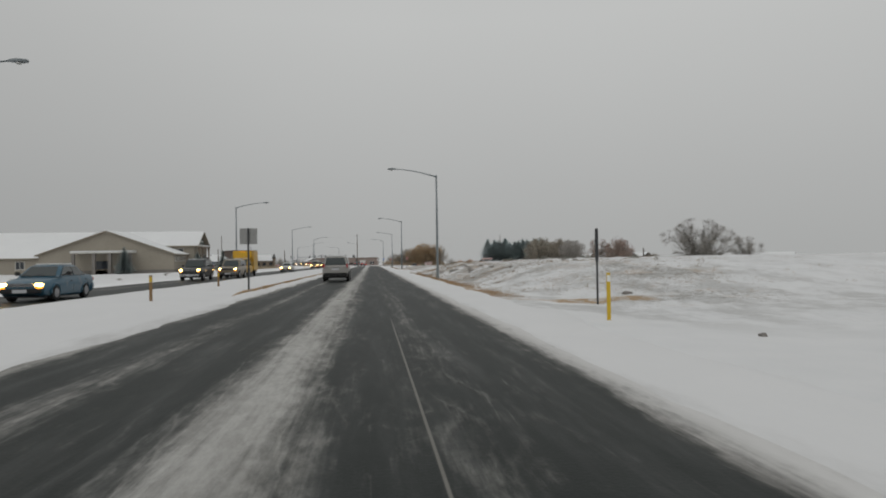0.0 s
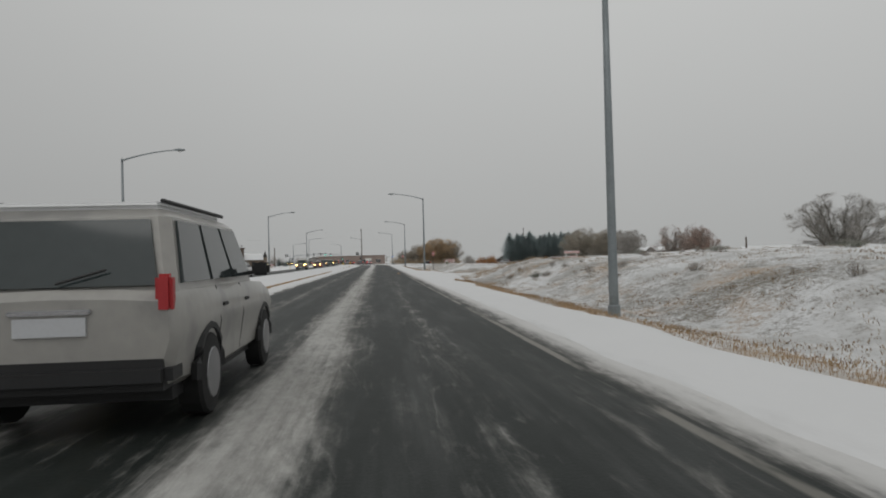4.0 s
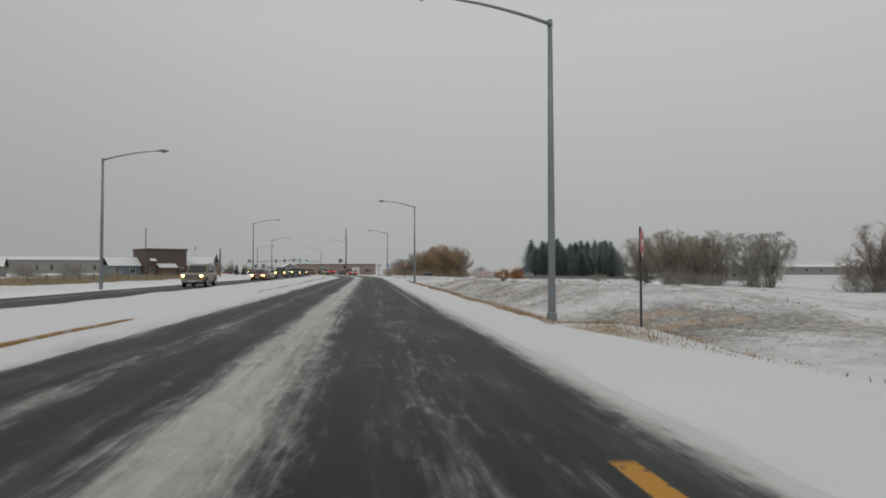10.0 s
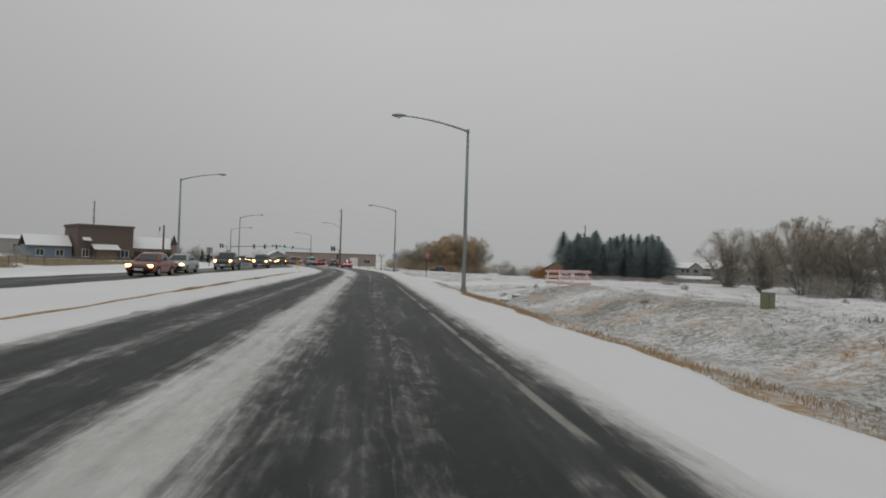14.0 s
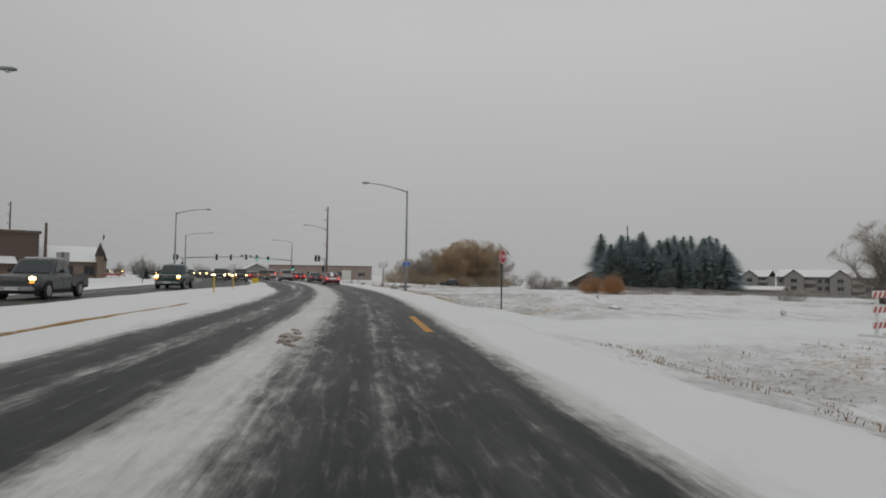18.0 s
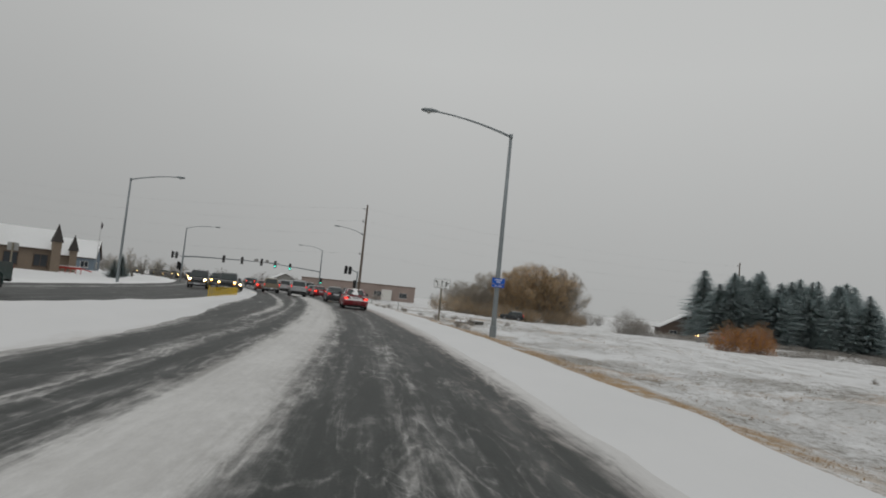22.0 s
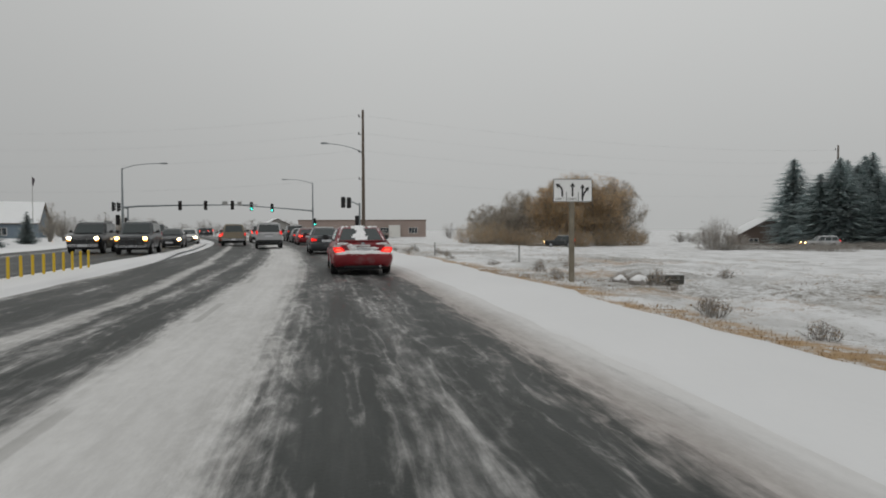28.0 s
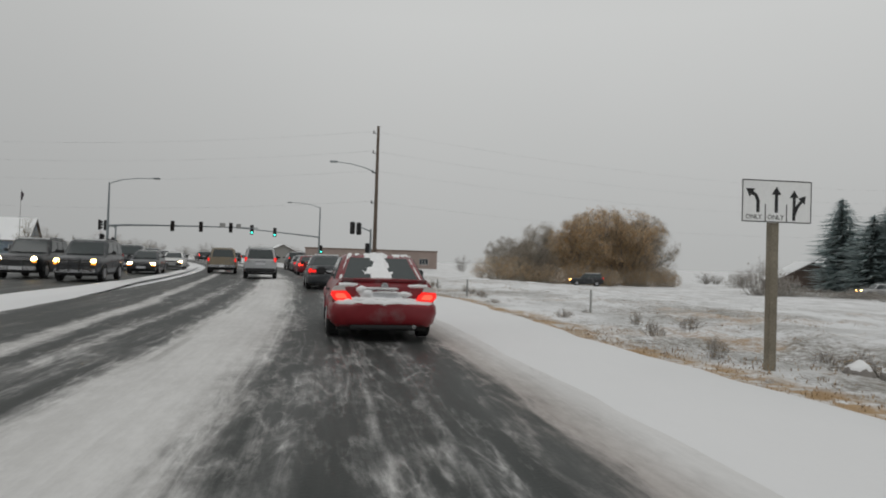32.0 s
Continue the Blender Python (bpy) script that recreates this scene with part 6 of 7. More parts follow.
def vehicle(kind, name, body_paint, label, head=None, tail=None, snow=True, rack=False, snowy_rear=False):
    """A car facing +y with its wheels on z = 0."""
    k = SIZES[kind]
    top = empty(name)
    body = part("body", loft(k["st"]), body_paint, top, smooth="creased")
    y0, y1, r0, r1, zb, zr, wb, wr = k["cab"]
    cab = part("cabin", cabin(*k["cab"]), body_paint, top, smooth="creased")
    glaze(cab, *k["cab"], k["pillars"])
    r = k["wheel"]
    for ax in k["axles"]:
        for s in (-1, 1):
            wheel(top, s * (k["W"] + 0.005), ax, r)
            if kind in ("sedan", "suv") or ax > 0:
                a = bmesh.new()
                pts = [(s * (k["W"] - 0.02), ax + (r + 0.055) * math.cos(t), r + (r + 0.055) * math.sin(t)) for t in (math.pi * i / 10 for i in range(11))]
                part("wheel_arch", tube(pts, 0.045, 5, a), M_PLASTIC if kind != "sedan" else body_paint, top)
    front = max(s[0] for s in k["st"])
    rear = -k["L"] / 2
    part("bumper", box(-k["W"] * 0.86, k["W"] * 0.86, front - 0.12, front + 0.06, r + 0.02, r + 0.2, 0.05), M_PLASTIC if kind == "sedan" else M_CHROME, top)
    hx, hy, hz, hw, hh = k["head"]
    part("grille", box(-hx + hw * 0.55, hx - hw * 0.55, front - 0.14, front + 0.025, hz - hh * 0.55, hz + hh * 0.5, 0.03), M_PLASTIC, top)
    lamp_pair(top, "headlight", hx, hy, hz, hw, hh, head or M_GLASSLENS, "lit headlight" if head else "clear headlight", 0.2)
    lamp_pair(top, "indicator", hx + 0.02, hy + 0.03, hz - hh * 0.85, hw * 0.8, 0.07, M_AMBER if head else M_GLASSLENS, "amber indicator", 0.16)
    part("number_plate", box(-0.26, 0.26, front + 0.062, front + 0.075, r + 0.04, r + 0.17), M_PLATE, top)
    for i in range(3):
        z = hz - hh * 0.36 + hh * 0.36 * i
        part("grille_bar", box(-hx + hw * 0.62, hx - hw * 0.62, front + 0.02, front + 0.04, z - 0.012, z + 0.012), M_CHROME, top)
    # shut lines and handles of the doors
    st = k["st"]
    for f in k["pillars"][-2:]:
        y = y0 + (y1 - y0) * f[0] + 0.1
        a, b = next(((p, q) for p, q in zip(st, st[1:]) if p[0] <= y <= q[0]), (st[1], st[2]))
        v = [p + (q - p) * (y - a[0]) / (b[0] - a[0]) for p, q in zip(a, b)]
        for s in (-1, 1):
            part("door_seam", tube([(s * v[1] * 0.995, y, v[4] + 0.08), (s * v[2] * 0.998, y, v[5]), (s * v[3] * 1.004, y, v[6])], 0.008, 4), M_PLASTIC, top)
            part("door_handle", box(s * (v[2] - 0.005) - 0.018, s * (v[2] - 0.005) + 0.018, y + 0.12, y + 0.3, v[6] - 0.2, v[6] - 0.165, 0.008), M_PLASTIC, top)
    for x in (-0.34, 0.22):
        part("wiper", tube([(x, y1 + 0.04, zb + 0.06), (x + 0.42, y1 - 0.1, zb + 0.15)], 0.009, 4), M_PLASTIC, top)
    tx, ty, tz, tw, th = k["tail"]
    if not snowy_rear:
        lamp_pair(top, "tail_light", tx, ty, tz, tw, th, tail or M_REDSIGN, "glowing red tail light" if tail else "red tail light", 0.12)
    if kind == "sedan":
        curve = [(rear - 0.10, 0.50, 0.60, 0.56, 0.36, 0.50, 0.59), (rear - 0.075, 0.66, 0.75, 0.71, 0.31, 0.49, 0.61), (rear - 0.02, 0.77, 0.84, 0.80, 0.27, 0.48, 0.625), (rear + 0.1, 0.84, 0.89, 0.85, 0.24, 0.47, 0.63), (rear + 0.32, 0.85, 0.90, 0.86, 0.23, 0.46, 0.62)]
        part("rear_bumper", loft(curve), body_paint, top, smooth="creased")
        part("diffuser", box(-0.55, 0.55, rear - 0.06, rear + 0.1, 0.22, 0.305, 0.02), M_PLASTIC, top)
        part("number_plate", box(-0.26, 0.26, rear - 0.005, rear + 0.03, 0.68, 0.82), M_PLATE, top)
    if kind == "suv":
        part("rear_bumper", box(-k["W"] * 0.95, k["W"] * 0.95, rear - 0.08, rear + 0.3, r + 0.02, r + 0.26, 0.07), M_PLASTIC, top)
        part("number_plate", box(-0.26, 0.26, rear - 0.02, rear + 0.03, 0.82, 0.96), M_PLATE, top)
        part("tailgate_handle", box(-0.3, 0.3, rear - 0.03, rear + 0.02, 0.98, 1.02, 0.01), M_CHROME, top)
        part("rear_wiper", tube([(0.0, y0 - 0.06, zb + 0.1), (0.36, y0 - 0.03, zb + 0.2)], 0.01, 4), M_PLASTIC, top)
    for s in (-1, 1):
        mz = zb + 0.1
        part("mirror", box(s * (wb + 0.2) - 0.1, s * (wb + 0.2) + 0.1, y1 - 0.55, y1 - 0.43, mz - 0.02, mz + 0.13, 0.03), M_PLASTIC, top)
        part("mirror_arm", tube([(s * wb * 0.97, y1 - 0.5, mz), (s * (wb + 0.15), y1 - 0.5, mz + 0.03)], 0.025, 6), M_PLASTIC, top)
    part("underbody", box(-k["W"] * 0.84, k["W"] * 0.84, rear + 0.3, front - 0.3, 0.16 if kind == "sedan" else 0.26, 0.5), M_PLASTIC, top)
    if kind == "pickup":
        for s in (-1, 1):
            part("bed_side", box(s * 0.93 - 0.05, s * 0.93 + 0.05, -2.82, -0.8, 0.55, 1.14, 0.03), body_paint, top)
            a = bmesh.new()
            pts = [(s * 0.965, -1.75 + (r + 0.07) * math.cos(t), r + (r + 0.07) * math.sin(t)) for t in (math.pi * i / 10 for i in range(11))]
            part("wheel_arch", tube(pts, 0.05, 5, a), body_paint, top)
        part("bed_floor", box(-0.9, 0.9, -2.8, -0.8, 0.55, 0.66), M_PLASTIC, top)
        part("tailgate", box(-0.86, 0.86, -2.86, -2.78, 0.62, 1.13, 0.02), body_paint, top)
        part("rear_bumper", box(-0.92, 0.92, -2.98, -2.87, 0.46, 0.64, 0.03), M_CHROME, top)
        part("number_plate", box(-0.16, 0.16, -2.995, -2.982, 0.5, 0.62), M_PLATE, top)
        if snow:
            part("snow_load", box(-0.85, 0.85, -2.75, -0.84, 0.67, 0.8, 0.05), M_SNOW, top, "snow in the bed")
    if kind == "van":
        part("cargo_box", box(-1.1, 1.1, -3.0, -0.32, 0.62, 2.85, 0.05), body_paint, top)
        part("header_panel", box(-1.05, 1.05, -0.318, 0.35, 1.98, 2.8, 0.08), body_paint, top)
        part("rear_bumper", box(-0.98, 0.98, -3.1, -3.0, 0.45, 0.6, 0.02), M_CHROME, top)
        for i in range(3):
            part("marker_light", box(-0.2 + 0.17 * i, -0.14 + 0.17 * i, 0.352, 0.37, 2.68, 2.73), M_AMBER, top)
    if rack:
        for s in (-1, 1):
            part("roof_rail", tube([(s * wr * 0.92, r0 + 0.1, zr + 0.07), (s * wr * 0.92, r1 - 0.1, zr + 0.07)], 0.02, 6), M_PLASTIC, top)
    if snow and not snowy_rear:
        bm = box(-wr + 0.07, wr - 0.07, r0 + 0.06, r1 - 0.12, zr + 0.002, zr + 0.065, 0.045)
        part("roof_snow", bm, M_SNOW, top, "thin snow on the roof")
    if snowy_rear:
        rng = random.Random(3)

        def crust(name, place, nx, nz, cover, label):
            """A crust of snow over a patch of surface: place(a, b) gives point and outward normal, cover(a, b) its depth."""
            verts, faces, depth = [], [], []
            for j in range(nz + 1):
                for i in range(nx + 1):
                    q, nrm = place(i / nx * 2 - 1, j / nz)
                    d = cover(i / nx * 2 - 1, j / nz)
                    depth.append(d)
                    verts.append(q + nrm * max(min(d * 0.09, 0.045), -0.012))
            for j in range(nz):
                for i in range(nx):
                    c = [j * (nx + 1) + i, j * (nx + 1) + i + 1, (j + 1) * (nx + 1) + i + 1, (j + 1) * (nx + 1) + i]
                    if max(depth[x] for x in c) > 0:
                        faces.append(c)
            ob = link_mesh(name, verts, faces, M_SNOW, top, label)
            for f in ob.data.polygons:
                f.use_smooth = True

        def fuzz(a, b, k):
            return noise.noise((a * 4, b * 4, k)) * 0.35 + noise.noise((a * 11, b * 9, k + 3)) * 0.2

        # lamp clusters that wrap the corners: red below, clear above
        for k in (-1, 1):
            red = part("tail_light", prism([(k * x, z) for x, z in ((0.52, 0.69), (0.80, 0.67), (0.865, 0.75), (0.85, 0.82), (0.63, 0.83), (0.56, 0.77))][::k], "y", rear - 0.05, rear + 0.3), M_TAILDIM, top, "glowing red tail light")
            part("brake_bulb", prism([(k * x, z) for x, z in ((0.60, 0.71), (0.76, 0.70), (0.80, 0.75), (0.77, 0.79), (0.65, 0.785))][::k], "y", rear - 0.058, rear - 0.051), M_BRAKE, red, "bright brake lamp")
            part("reversing_lens", prism([(k * x, z) for x, z in ((0.63, 0.835), (0.848, 0.825), (0.80, 0.90), (0.66, 0.92))][::k], "y", rear - 0.035, rear + 0.25), M_GLASSLENS, red, "clear lens under snow")
        bm = bmesh.new()
        pts = [(-0.80 + 0.0667 * i, rear - 0.035 + 0.05 * abs(i - 12) / 12 + rng.uniform(-0.012, 0.012), 0.625 + rng.uniform(-0.01, 0.02)) for i in range(25)]
        bm = tube(pts, [0.02 if i in (0, 24) else 0.06 + rng.uniform(0, 0.022) for i in range(25)], 10, bm)
        part("bumper_snow", bm, M_SNOW, top, "snow packed on the bumper ledge", True)
        spots = ((-0.55, 0.85, 0.16, 0.09), (0.55, 0.85, 0.16, 0.09), (-0.38, 0.62, 0.07, 0.22), (-0.30, 0.4, 0.1, 0.2), (0.33, 0.45, 0.1, 0.12), (0.0, 0.68, 0.34, 0.05), (0.0, 0.14, 0.8, 0.12), (0.05, 0.5, 0.26, 0.06))

        def lid(a, b):
            return Vector((a * 0.74, rear - 0.012 + (0.085 * max(b - 0.72, 0) / 0.28), 0.64 + 0.34 * b)), Vector((0, -1, 0.15))

        crust("boot_snow", lid, 64, 28, lambda a, b: max(math.exp(-((a * 0.74 - x) / sx) ** 2 - ((b - z) / sz) ** 2) for x, z, sx, sz in spots) - 0.42 + fuzz(a, b, 1), "snow caught on the boot lid")
        slope = Vector((0, -(zr - zb), r0 - y0)).normalized()

        def screen(a, b):
            w = wb + (wr - wb) * b - 0.06
            return Vector((a * w, y0 + (r0 - y0) * b, zb + (zr - zb) * b)) + slope * 0.02, slope

        crust("window_snow", screen, 64, 32, lambda a, b: max(0.36 + 0.12 * math.sin(b * 5) + 0.2 * b * b - abs(a - 0.04 + 0.14 * b), (0.07 - b) * 4.0, (abs(a) - 0.95) * 1.5, (b - 0.97) * 2) + fuzz(a, b, 5) * 0.9 - 0.05, "snow melting on the rear window")
        part("spoiler", box(-0.72, 0.72, rear + 0.02, rear + 0.22, 0.985, 1.03, 0.02), body_paint, top)
        part("emblem", tube([(0, rear - 0.018, 0.91), (0, rear + 0.02, 0.91)], 0.065, 14), M_CHROME, top)
        part("exhaust", tube([(0.5, rear - 0.06, 0.26), (0.5, rear + 0.3, 0.26)], 0.035, 10), M_CHROME, top)
        part("high_brake_light", box(-0.14, 0.14, r0 - 0.52, r0 - 0.47, 1.03, 1.06), M_TAILDIM, top)
    return tagged(top, label, "car" if kind in ("sedan", "suv") else kind if kind == "van" else "pickup truck")


def park(ob, u, s, towards):
    p = at(u, s)
    ob.matrix_basis = pose(p.x, p.y, 0.012, 0, 0, heading(s) + (180 if towards else 0))
    return ob


P_RED, P_BLUE, P_SILVER = paint("red_car_paint", (0.19, 0.012, 0.018)), paint("blue_car_paint", (0.025, 0.09, 0.14)), paint("silver_car_paint", (0.40, 0.41, 0.42))
P_DARK, P_BLACK, P_TAN = paint("dark_grey_car_paint", (0.045, 0.05, 0.055)), paint("black_car_paint", (0.014, 0.016, 0.018)), paint("tan_car_paint", (0.24, 0.20, 0.14))
P_ORANGE, P_YELLOW, P_WHITE, P_GREEN = paint("maroon_car_paint", (0.22, 0.045, 0.03)), paint("yellow_truck_paint", (0.62, 0.36, 0.02)), paint("white_car_paint", (0.62, 0.62, 0.61)), paint("dark_green_car_paint", (0.02, 0.055, 0.05))

P_GREY = paint("dusty_grey_car_paint", (0.34, 0.33, 0.31))
# the car in the next lane, and the queue ahead
park(vehicle("suv", "car", P_GREY, "grey SUV with roof rails and dirty tailgate", None, None, rack=True), -2.65, 50.0, False)
park(vehicle("sedan", "car", P_RED, "red sedan with snow on its boot and brake lights lit", None, M_BRAKE, True, snowy_rear=True), 1.0, 270.6, False)
park(vehicle("sedan", "car", P_DARK, "dark grey sedan waiting in the queue", None, M_TAILDIM), 0.75, 287.8, False)
park(vehicle("suv", "car", P_SILVER, "silver SUV with roof rails and red tail lights", None, M_TAILDIM, rack=True), -2.3, 299.5, False)
park(vehicle("pickup", "pickup_truck", P_TAN, "tan pickup braking in the turn lane", None, M_TAILDIM), -4.9, 309.5, False)
park(vehicle("sedan", "car", P_RED, "red sedan queueing at the signals", None, M_BRAKE), 1.3, 309.6, False)
park(vehicle("suv", "car", P_BLACK, "black SUV waiting at the signals", None, M_TAILDIM, rack=True), 2.0, 327.5, False)
park(vehicle("suv", "car", P_SILVER, "silver SUV with roof rails near the signals", None, M_BRAKE, rack=True), -2.2, 322.0, False)
park(vehicle("sedan", "car", P_DARK, "dark sedan waiting at the signals", None, M_TAILDIM), 1.6, 318.5, False)
park(vehicle("sedan", "car", P_ORANGE, "maroon sedan stopped in the turn lane", None, M_BRAKE), -5.4, 321.5, False)
# oncoming traffic
ONCOMING = [
    ("sedan", "car", P_BLUE, "blue compact sedan with its headlights on", M_HEAD, -13.5, 29.3),
    ("suv", "car", P_BLACK, "black off-roader with round headlights lit", M_HEAD, -15.2, 59.5),
    ("suv", "car", P_TAN, "dusty tan off-roader with headlights lit", M_HEAD, -13.6, 66.5),
    ("van", "box_truck", P_YELLOW, "yellow box truck with its headlights on", M_HEAD, -14.3, 75.5),
    ("sedan", "car", P_WHITE, "pale dirty sedan with snow on its roof", M_HEAD, -13.6, 108.5),
    ("suv", "car", P_TAN, "brown SUV with bright headlights", M_HEAD, -13.7, 162.5),
    ("sedan", "car", P_ORANGE, "maroon sedan with its headlights on", M_HEAD, -13.6, 193.0),
    ("sedan", "car", P_SILVER, "silver sedan with amber-tinted headlights", M_HEAD, -14.6, 203.5),
    ("pickup", "pickup_truck", P_DARK, "dark pickup with bright headlights", M_HEAD, -14.3, 221.0),
    ("pickup", "pickup_truck", P_GREEN, "dark green pickup with its headlights on", M_HEAD, -12.9, 242.5),
    ("suv", "car", P_DARK, "dark grey SUV with a grille guard and headlights lit", M_HEAD, -9.6, 290.4),
    ("suv", "car", P_BLACK, "black SUV with bright headlights", M_HEADWHITE, -12.5, 292.5),
    ("sedan", "car", P_DARK, "dark blue-grey sedan with headlights lit", M_HEADWHITE, -9.3, 303.5),
    ("pickup", "pickup_truck", P_DARK, "dark pickup with headlights lit", M_HEAD, -11.4, 311.0),
    ("sedan", "car", P_WHITE, "white sedan with bright headlights", M_HEADWHITE, -9.0, 318.0),
]
for kind, name, body_paint, label, head, u, s in ONCOMING:
    ob = park(vehicle(kind, name, body_paint, label, head, None, rack=kind == "suv"), u, s, True)
    if "guard" in label:
        bars = bmesh.new()
        for z in (0.55, 0.72, 0.89):
            tube([(-0.62, 2.5, z), (0.62, 2.5, z)], 0.022, 6, bars)
        for x in (-0.62, -0.2, 0.2, 0.62):
            tube([(x, 2.5, 0.45), (x, 2.5, 0.96)], 0.025, 6, bars)
            tube([(x, 2.5, 0.5), (x, 2.3, 0.5)], 0.025, 6, bars)
        part("grille_guard", bars, M_PLASTIC, ob, "black tube grille guard")
queue_car = park(vehicle("sedan", "car", P_BLACK, "dark sedan far off with bright headlights", M_HEADWHITE, None), -9.4, 352.0, True)
queue_suv = park(vehicle("suv", "car", P_DARK, "dark SUV far off with bright headlights", M_HEAD, None), -12.6, 346.0, True)
tagged(queue_car, group="far queue of oncoming cars"), tagged(queue_suv, group="far queue of oncoming cars")
for i in range(9):
    s = 362 + 13.5 * i
    for ob, u in ((queue_car, -9.2), (queue_suv, -12.6)):
        if (i + (u < -10)) % 4 == 3:
            continue
        p = at(u, s + (5 if u < -10 else 0))
        copy_thing(ob, pose(p.x, p.y, 0.012, 0, 0, heading(s) + 180))
away = park(vehicle("suv", "car", P_DARK, "dark car far down the road with tail lights lit", None, M_BRAKE), -1.5, 372.0, False)
for i, u in enumerate((2.0, -1.8, 1.8, -5.0)):
    p = at(u, 386 + 13 * i)
    copy_thing(away, pose(p.x, p.y, 0.012, 0, 0, heading(386 + 13 * i)))
# vehicles on the far field lane
for x, y, a, ob in ((22, 352, 80, P_BLACK), (57.5, 341, 78, P_SILVER)):
    c = vehicle("suv", "car", ob, ("dark" if ob is P_BLACK else "silver") + " SUV on the lane beyond the field", M_HEAD, M_TAILDIM)
    c.matrix_basis = pose(x, y, land(x, y)[0] + 0.02, 0, 0, a)

# ---- signs, posts, signals and wires ----
def text_bar(parent, name, w, h, y, x, z, material):
    part(name, box(x - w / 2, x + w / 2, y, y + 0.003, z - h / 2, z + h / 2), material, parent)


def arrow_shape(bm, pts, w, y, head=True):
    """A flat bent arrow on the plane y, from points (x, z)."""
    for (xa, za), (xb, zb) in zip(pts, pts[1:]):
        d = Vector((xb - xa, zb - za)).normalized()
        n = Vector((-d.y, d.x)) * w / 2
        e = d * w * 0.3
        q = [(xa - e.x - n.x, za - e.y - n.y), (xb + e.x * 0.2 - n.x, zb + e.y * 0.2 - n.y), (xb + e.x * 0.2 + n.x, zb + e.y * 0.2 + n.y), (xa - e.x + n.x, za - e.y + n.y)]
        prism(q, "y", y - 0.004, y, bm)
    if head:
        (xa, za), (xb, zb) = pts[-2:]
        d = Vector((xb - xa, zb - za)).normalized()
        n = Vector((-d.y, d.x))
        t = Vector((xb, zb))
        q = [t + n * w * 1.5 - d * w * 0.4, t - n * w * 1.5 - d * w * 0.4, t + d * w * 2.0]
        prism([(p.x, p.y) for p in q], "y", y - 0.0045, y, bm)
    return bm


def words(parent, name, body, size, m, material):
    cu = bpy.data.curves.new(name, "FONT")
    cu.body, cu.size, cu.align_x, cu.align_y, cu.extrude = body, size, "CENTER", "CENTER", 0.002
    cu.materials.append(material)
    ob = new(name, cu)
    ob.parent = parent
    ob.matrix_local = m
    return ob


def lane_sign():
    top = empty("lane_control_sign", pose(2.72, 267.2, 0.14, 0, 0, 4) @ Matrix.Scale(0.93, 4))
    tagged(top, "white lane-arrow sign on a weathered wooden post", "road sign")
    part("post", box(-0.07, 0.07, 0.02, 0.16, -0.9, 2.16, 0.01), M_WOODPOST, top)
    panel = part("panel", prism([(-0.59, 2.12), (0.59, 2.12), (0.61, 2.14), (0.61, 2.80), (0.59, 2.82), (-0.59, 2.82), (-0.61, 2.80), (-0.61, 2.14)], "y", -0.012, 0.0), M_WHITESIGN, top)
    fr = bmesh.new()
    for x0, x1, z0, z1 in ((-0.6, 0.6, 2.125, 2.14), (-0.6, 0.6, 2.80, 2.815), (-0.605, -0.59, 2.13, 2.81), (0.59, 0.605, 2.13, 2.81)):
        box(x0, x1, -0.016, -0.0125, z0, z1, bm=fr)
    part("border", fr, M_BLACK, panel)
    for x in (-0.2, 0.17):
        part("divider", box(x - 0.008, x + 0.008, -0.016, -0.0125, 2.14, 2.42), M_BLACK, panel)
    bm = arrow_shape(bmesh.new(), [(-0.33, 2.30), (-0.33, 2.47), (-0.37, 2.56), (-0.45, 2.61)], 0.055, -0.0125)
    part("arrow", bm, M_BLACK, panel, "left-turn arrow")
    part("arrow", arrow_shape(bmesh.new(), [(-0.01, 2.30), (-0.01, 2.60)], 0.055, -0.0125), M_BLACK, panel, "straight arrow")
    bm = arrow_shape(bmesh.new(), [(0.30, 2.18), (0.30, 2.56)], 0.05, -0.0125)
    arrow_shape(bm, [(0.30, 2.25), (0.36, 2.40), (0.44, 2.50)], 0.05, -0.0125)
    part("arrow", bm, M_BLACK, panel, "straight and right arrow")
    for x in (-0.40, -0.02):
        words(panel, "lettering", "ONLY", 0.105, pose(x, -0.014, 2.205, 90, 0, 0), M_BLACK)
    for z in (2.3, 2.7):
        part("bolt", tube([(0, -0.02, z), (0, -0.012, z)], 0.012, 8), M_STEEL, panel)


lane_sign()


def stop_sign(m, label, turn=0.0):
    top = empty("stop_sign", m)
    tagged(top, label, "road sign", "stop signs")
    part("post", box(-0.03, 0.03, 0.009, 0.06, -0.6, 2.75, 0.006), M_DARKSTEEL, top)
    poly = [(0.33 * math.cos(math.radians(22.5 + 45 * i)), 2.38 + 0.33 * math.sin(math.radians(22.5 + 45 * i))) for i in range(8)]
    panel = part("panel", prism(poly, "y", -0.008, 0.008), M_REDSIGN, top)
    ring = bmesh.new()
    for i in range(8):
        (xa, za), (xb, zb) = poly[i], poly[(i + 1) % 8]
        c = (0, 2.38)
        q = [(xa, za), (xb, zb), (c[0] + (xb - c[0]) * 0.93, c[1] + (zb - c[1]) * 0.93), (c[0] + (xa - c[0]) * 0.93, c[1] + (za - c[1]) * 0.93)]
        prism(q, "y", -0.011, -0.0085, ring)
    part("border", ring, M_WHITESIGN, panel)
    words(panel, "lettering", "STOP", 0.205, pose(0, -0.0095, 2.38, 90, 0, 0), M_WHITESIGN)
    return top


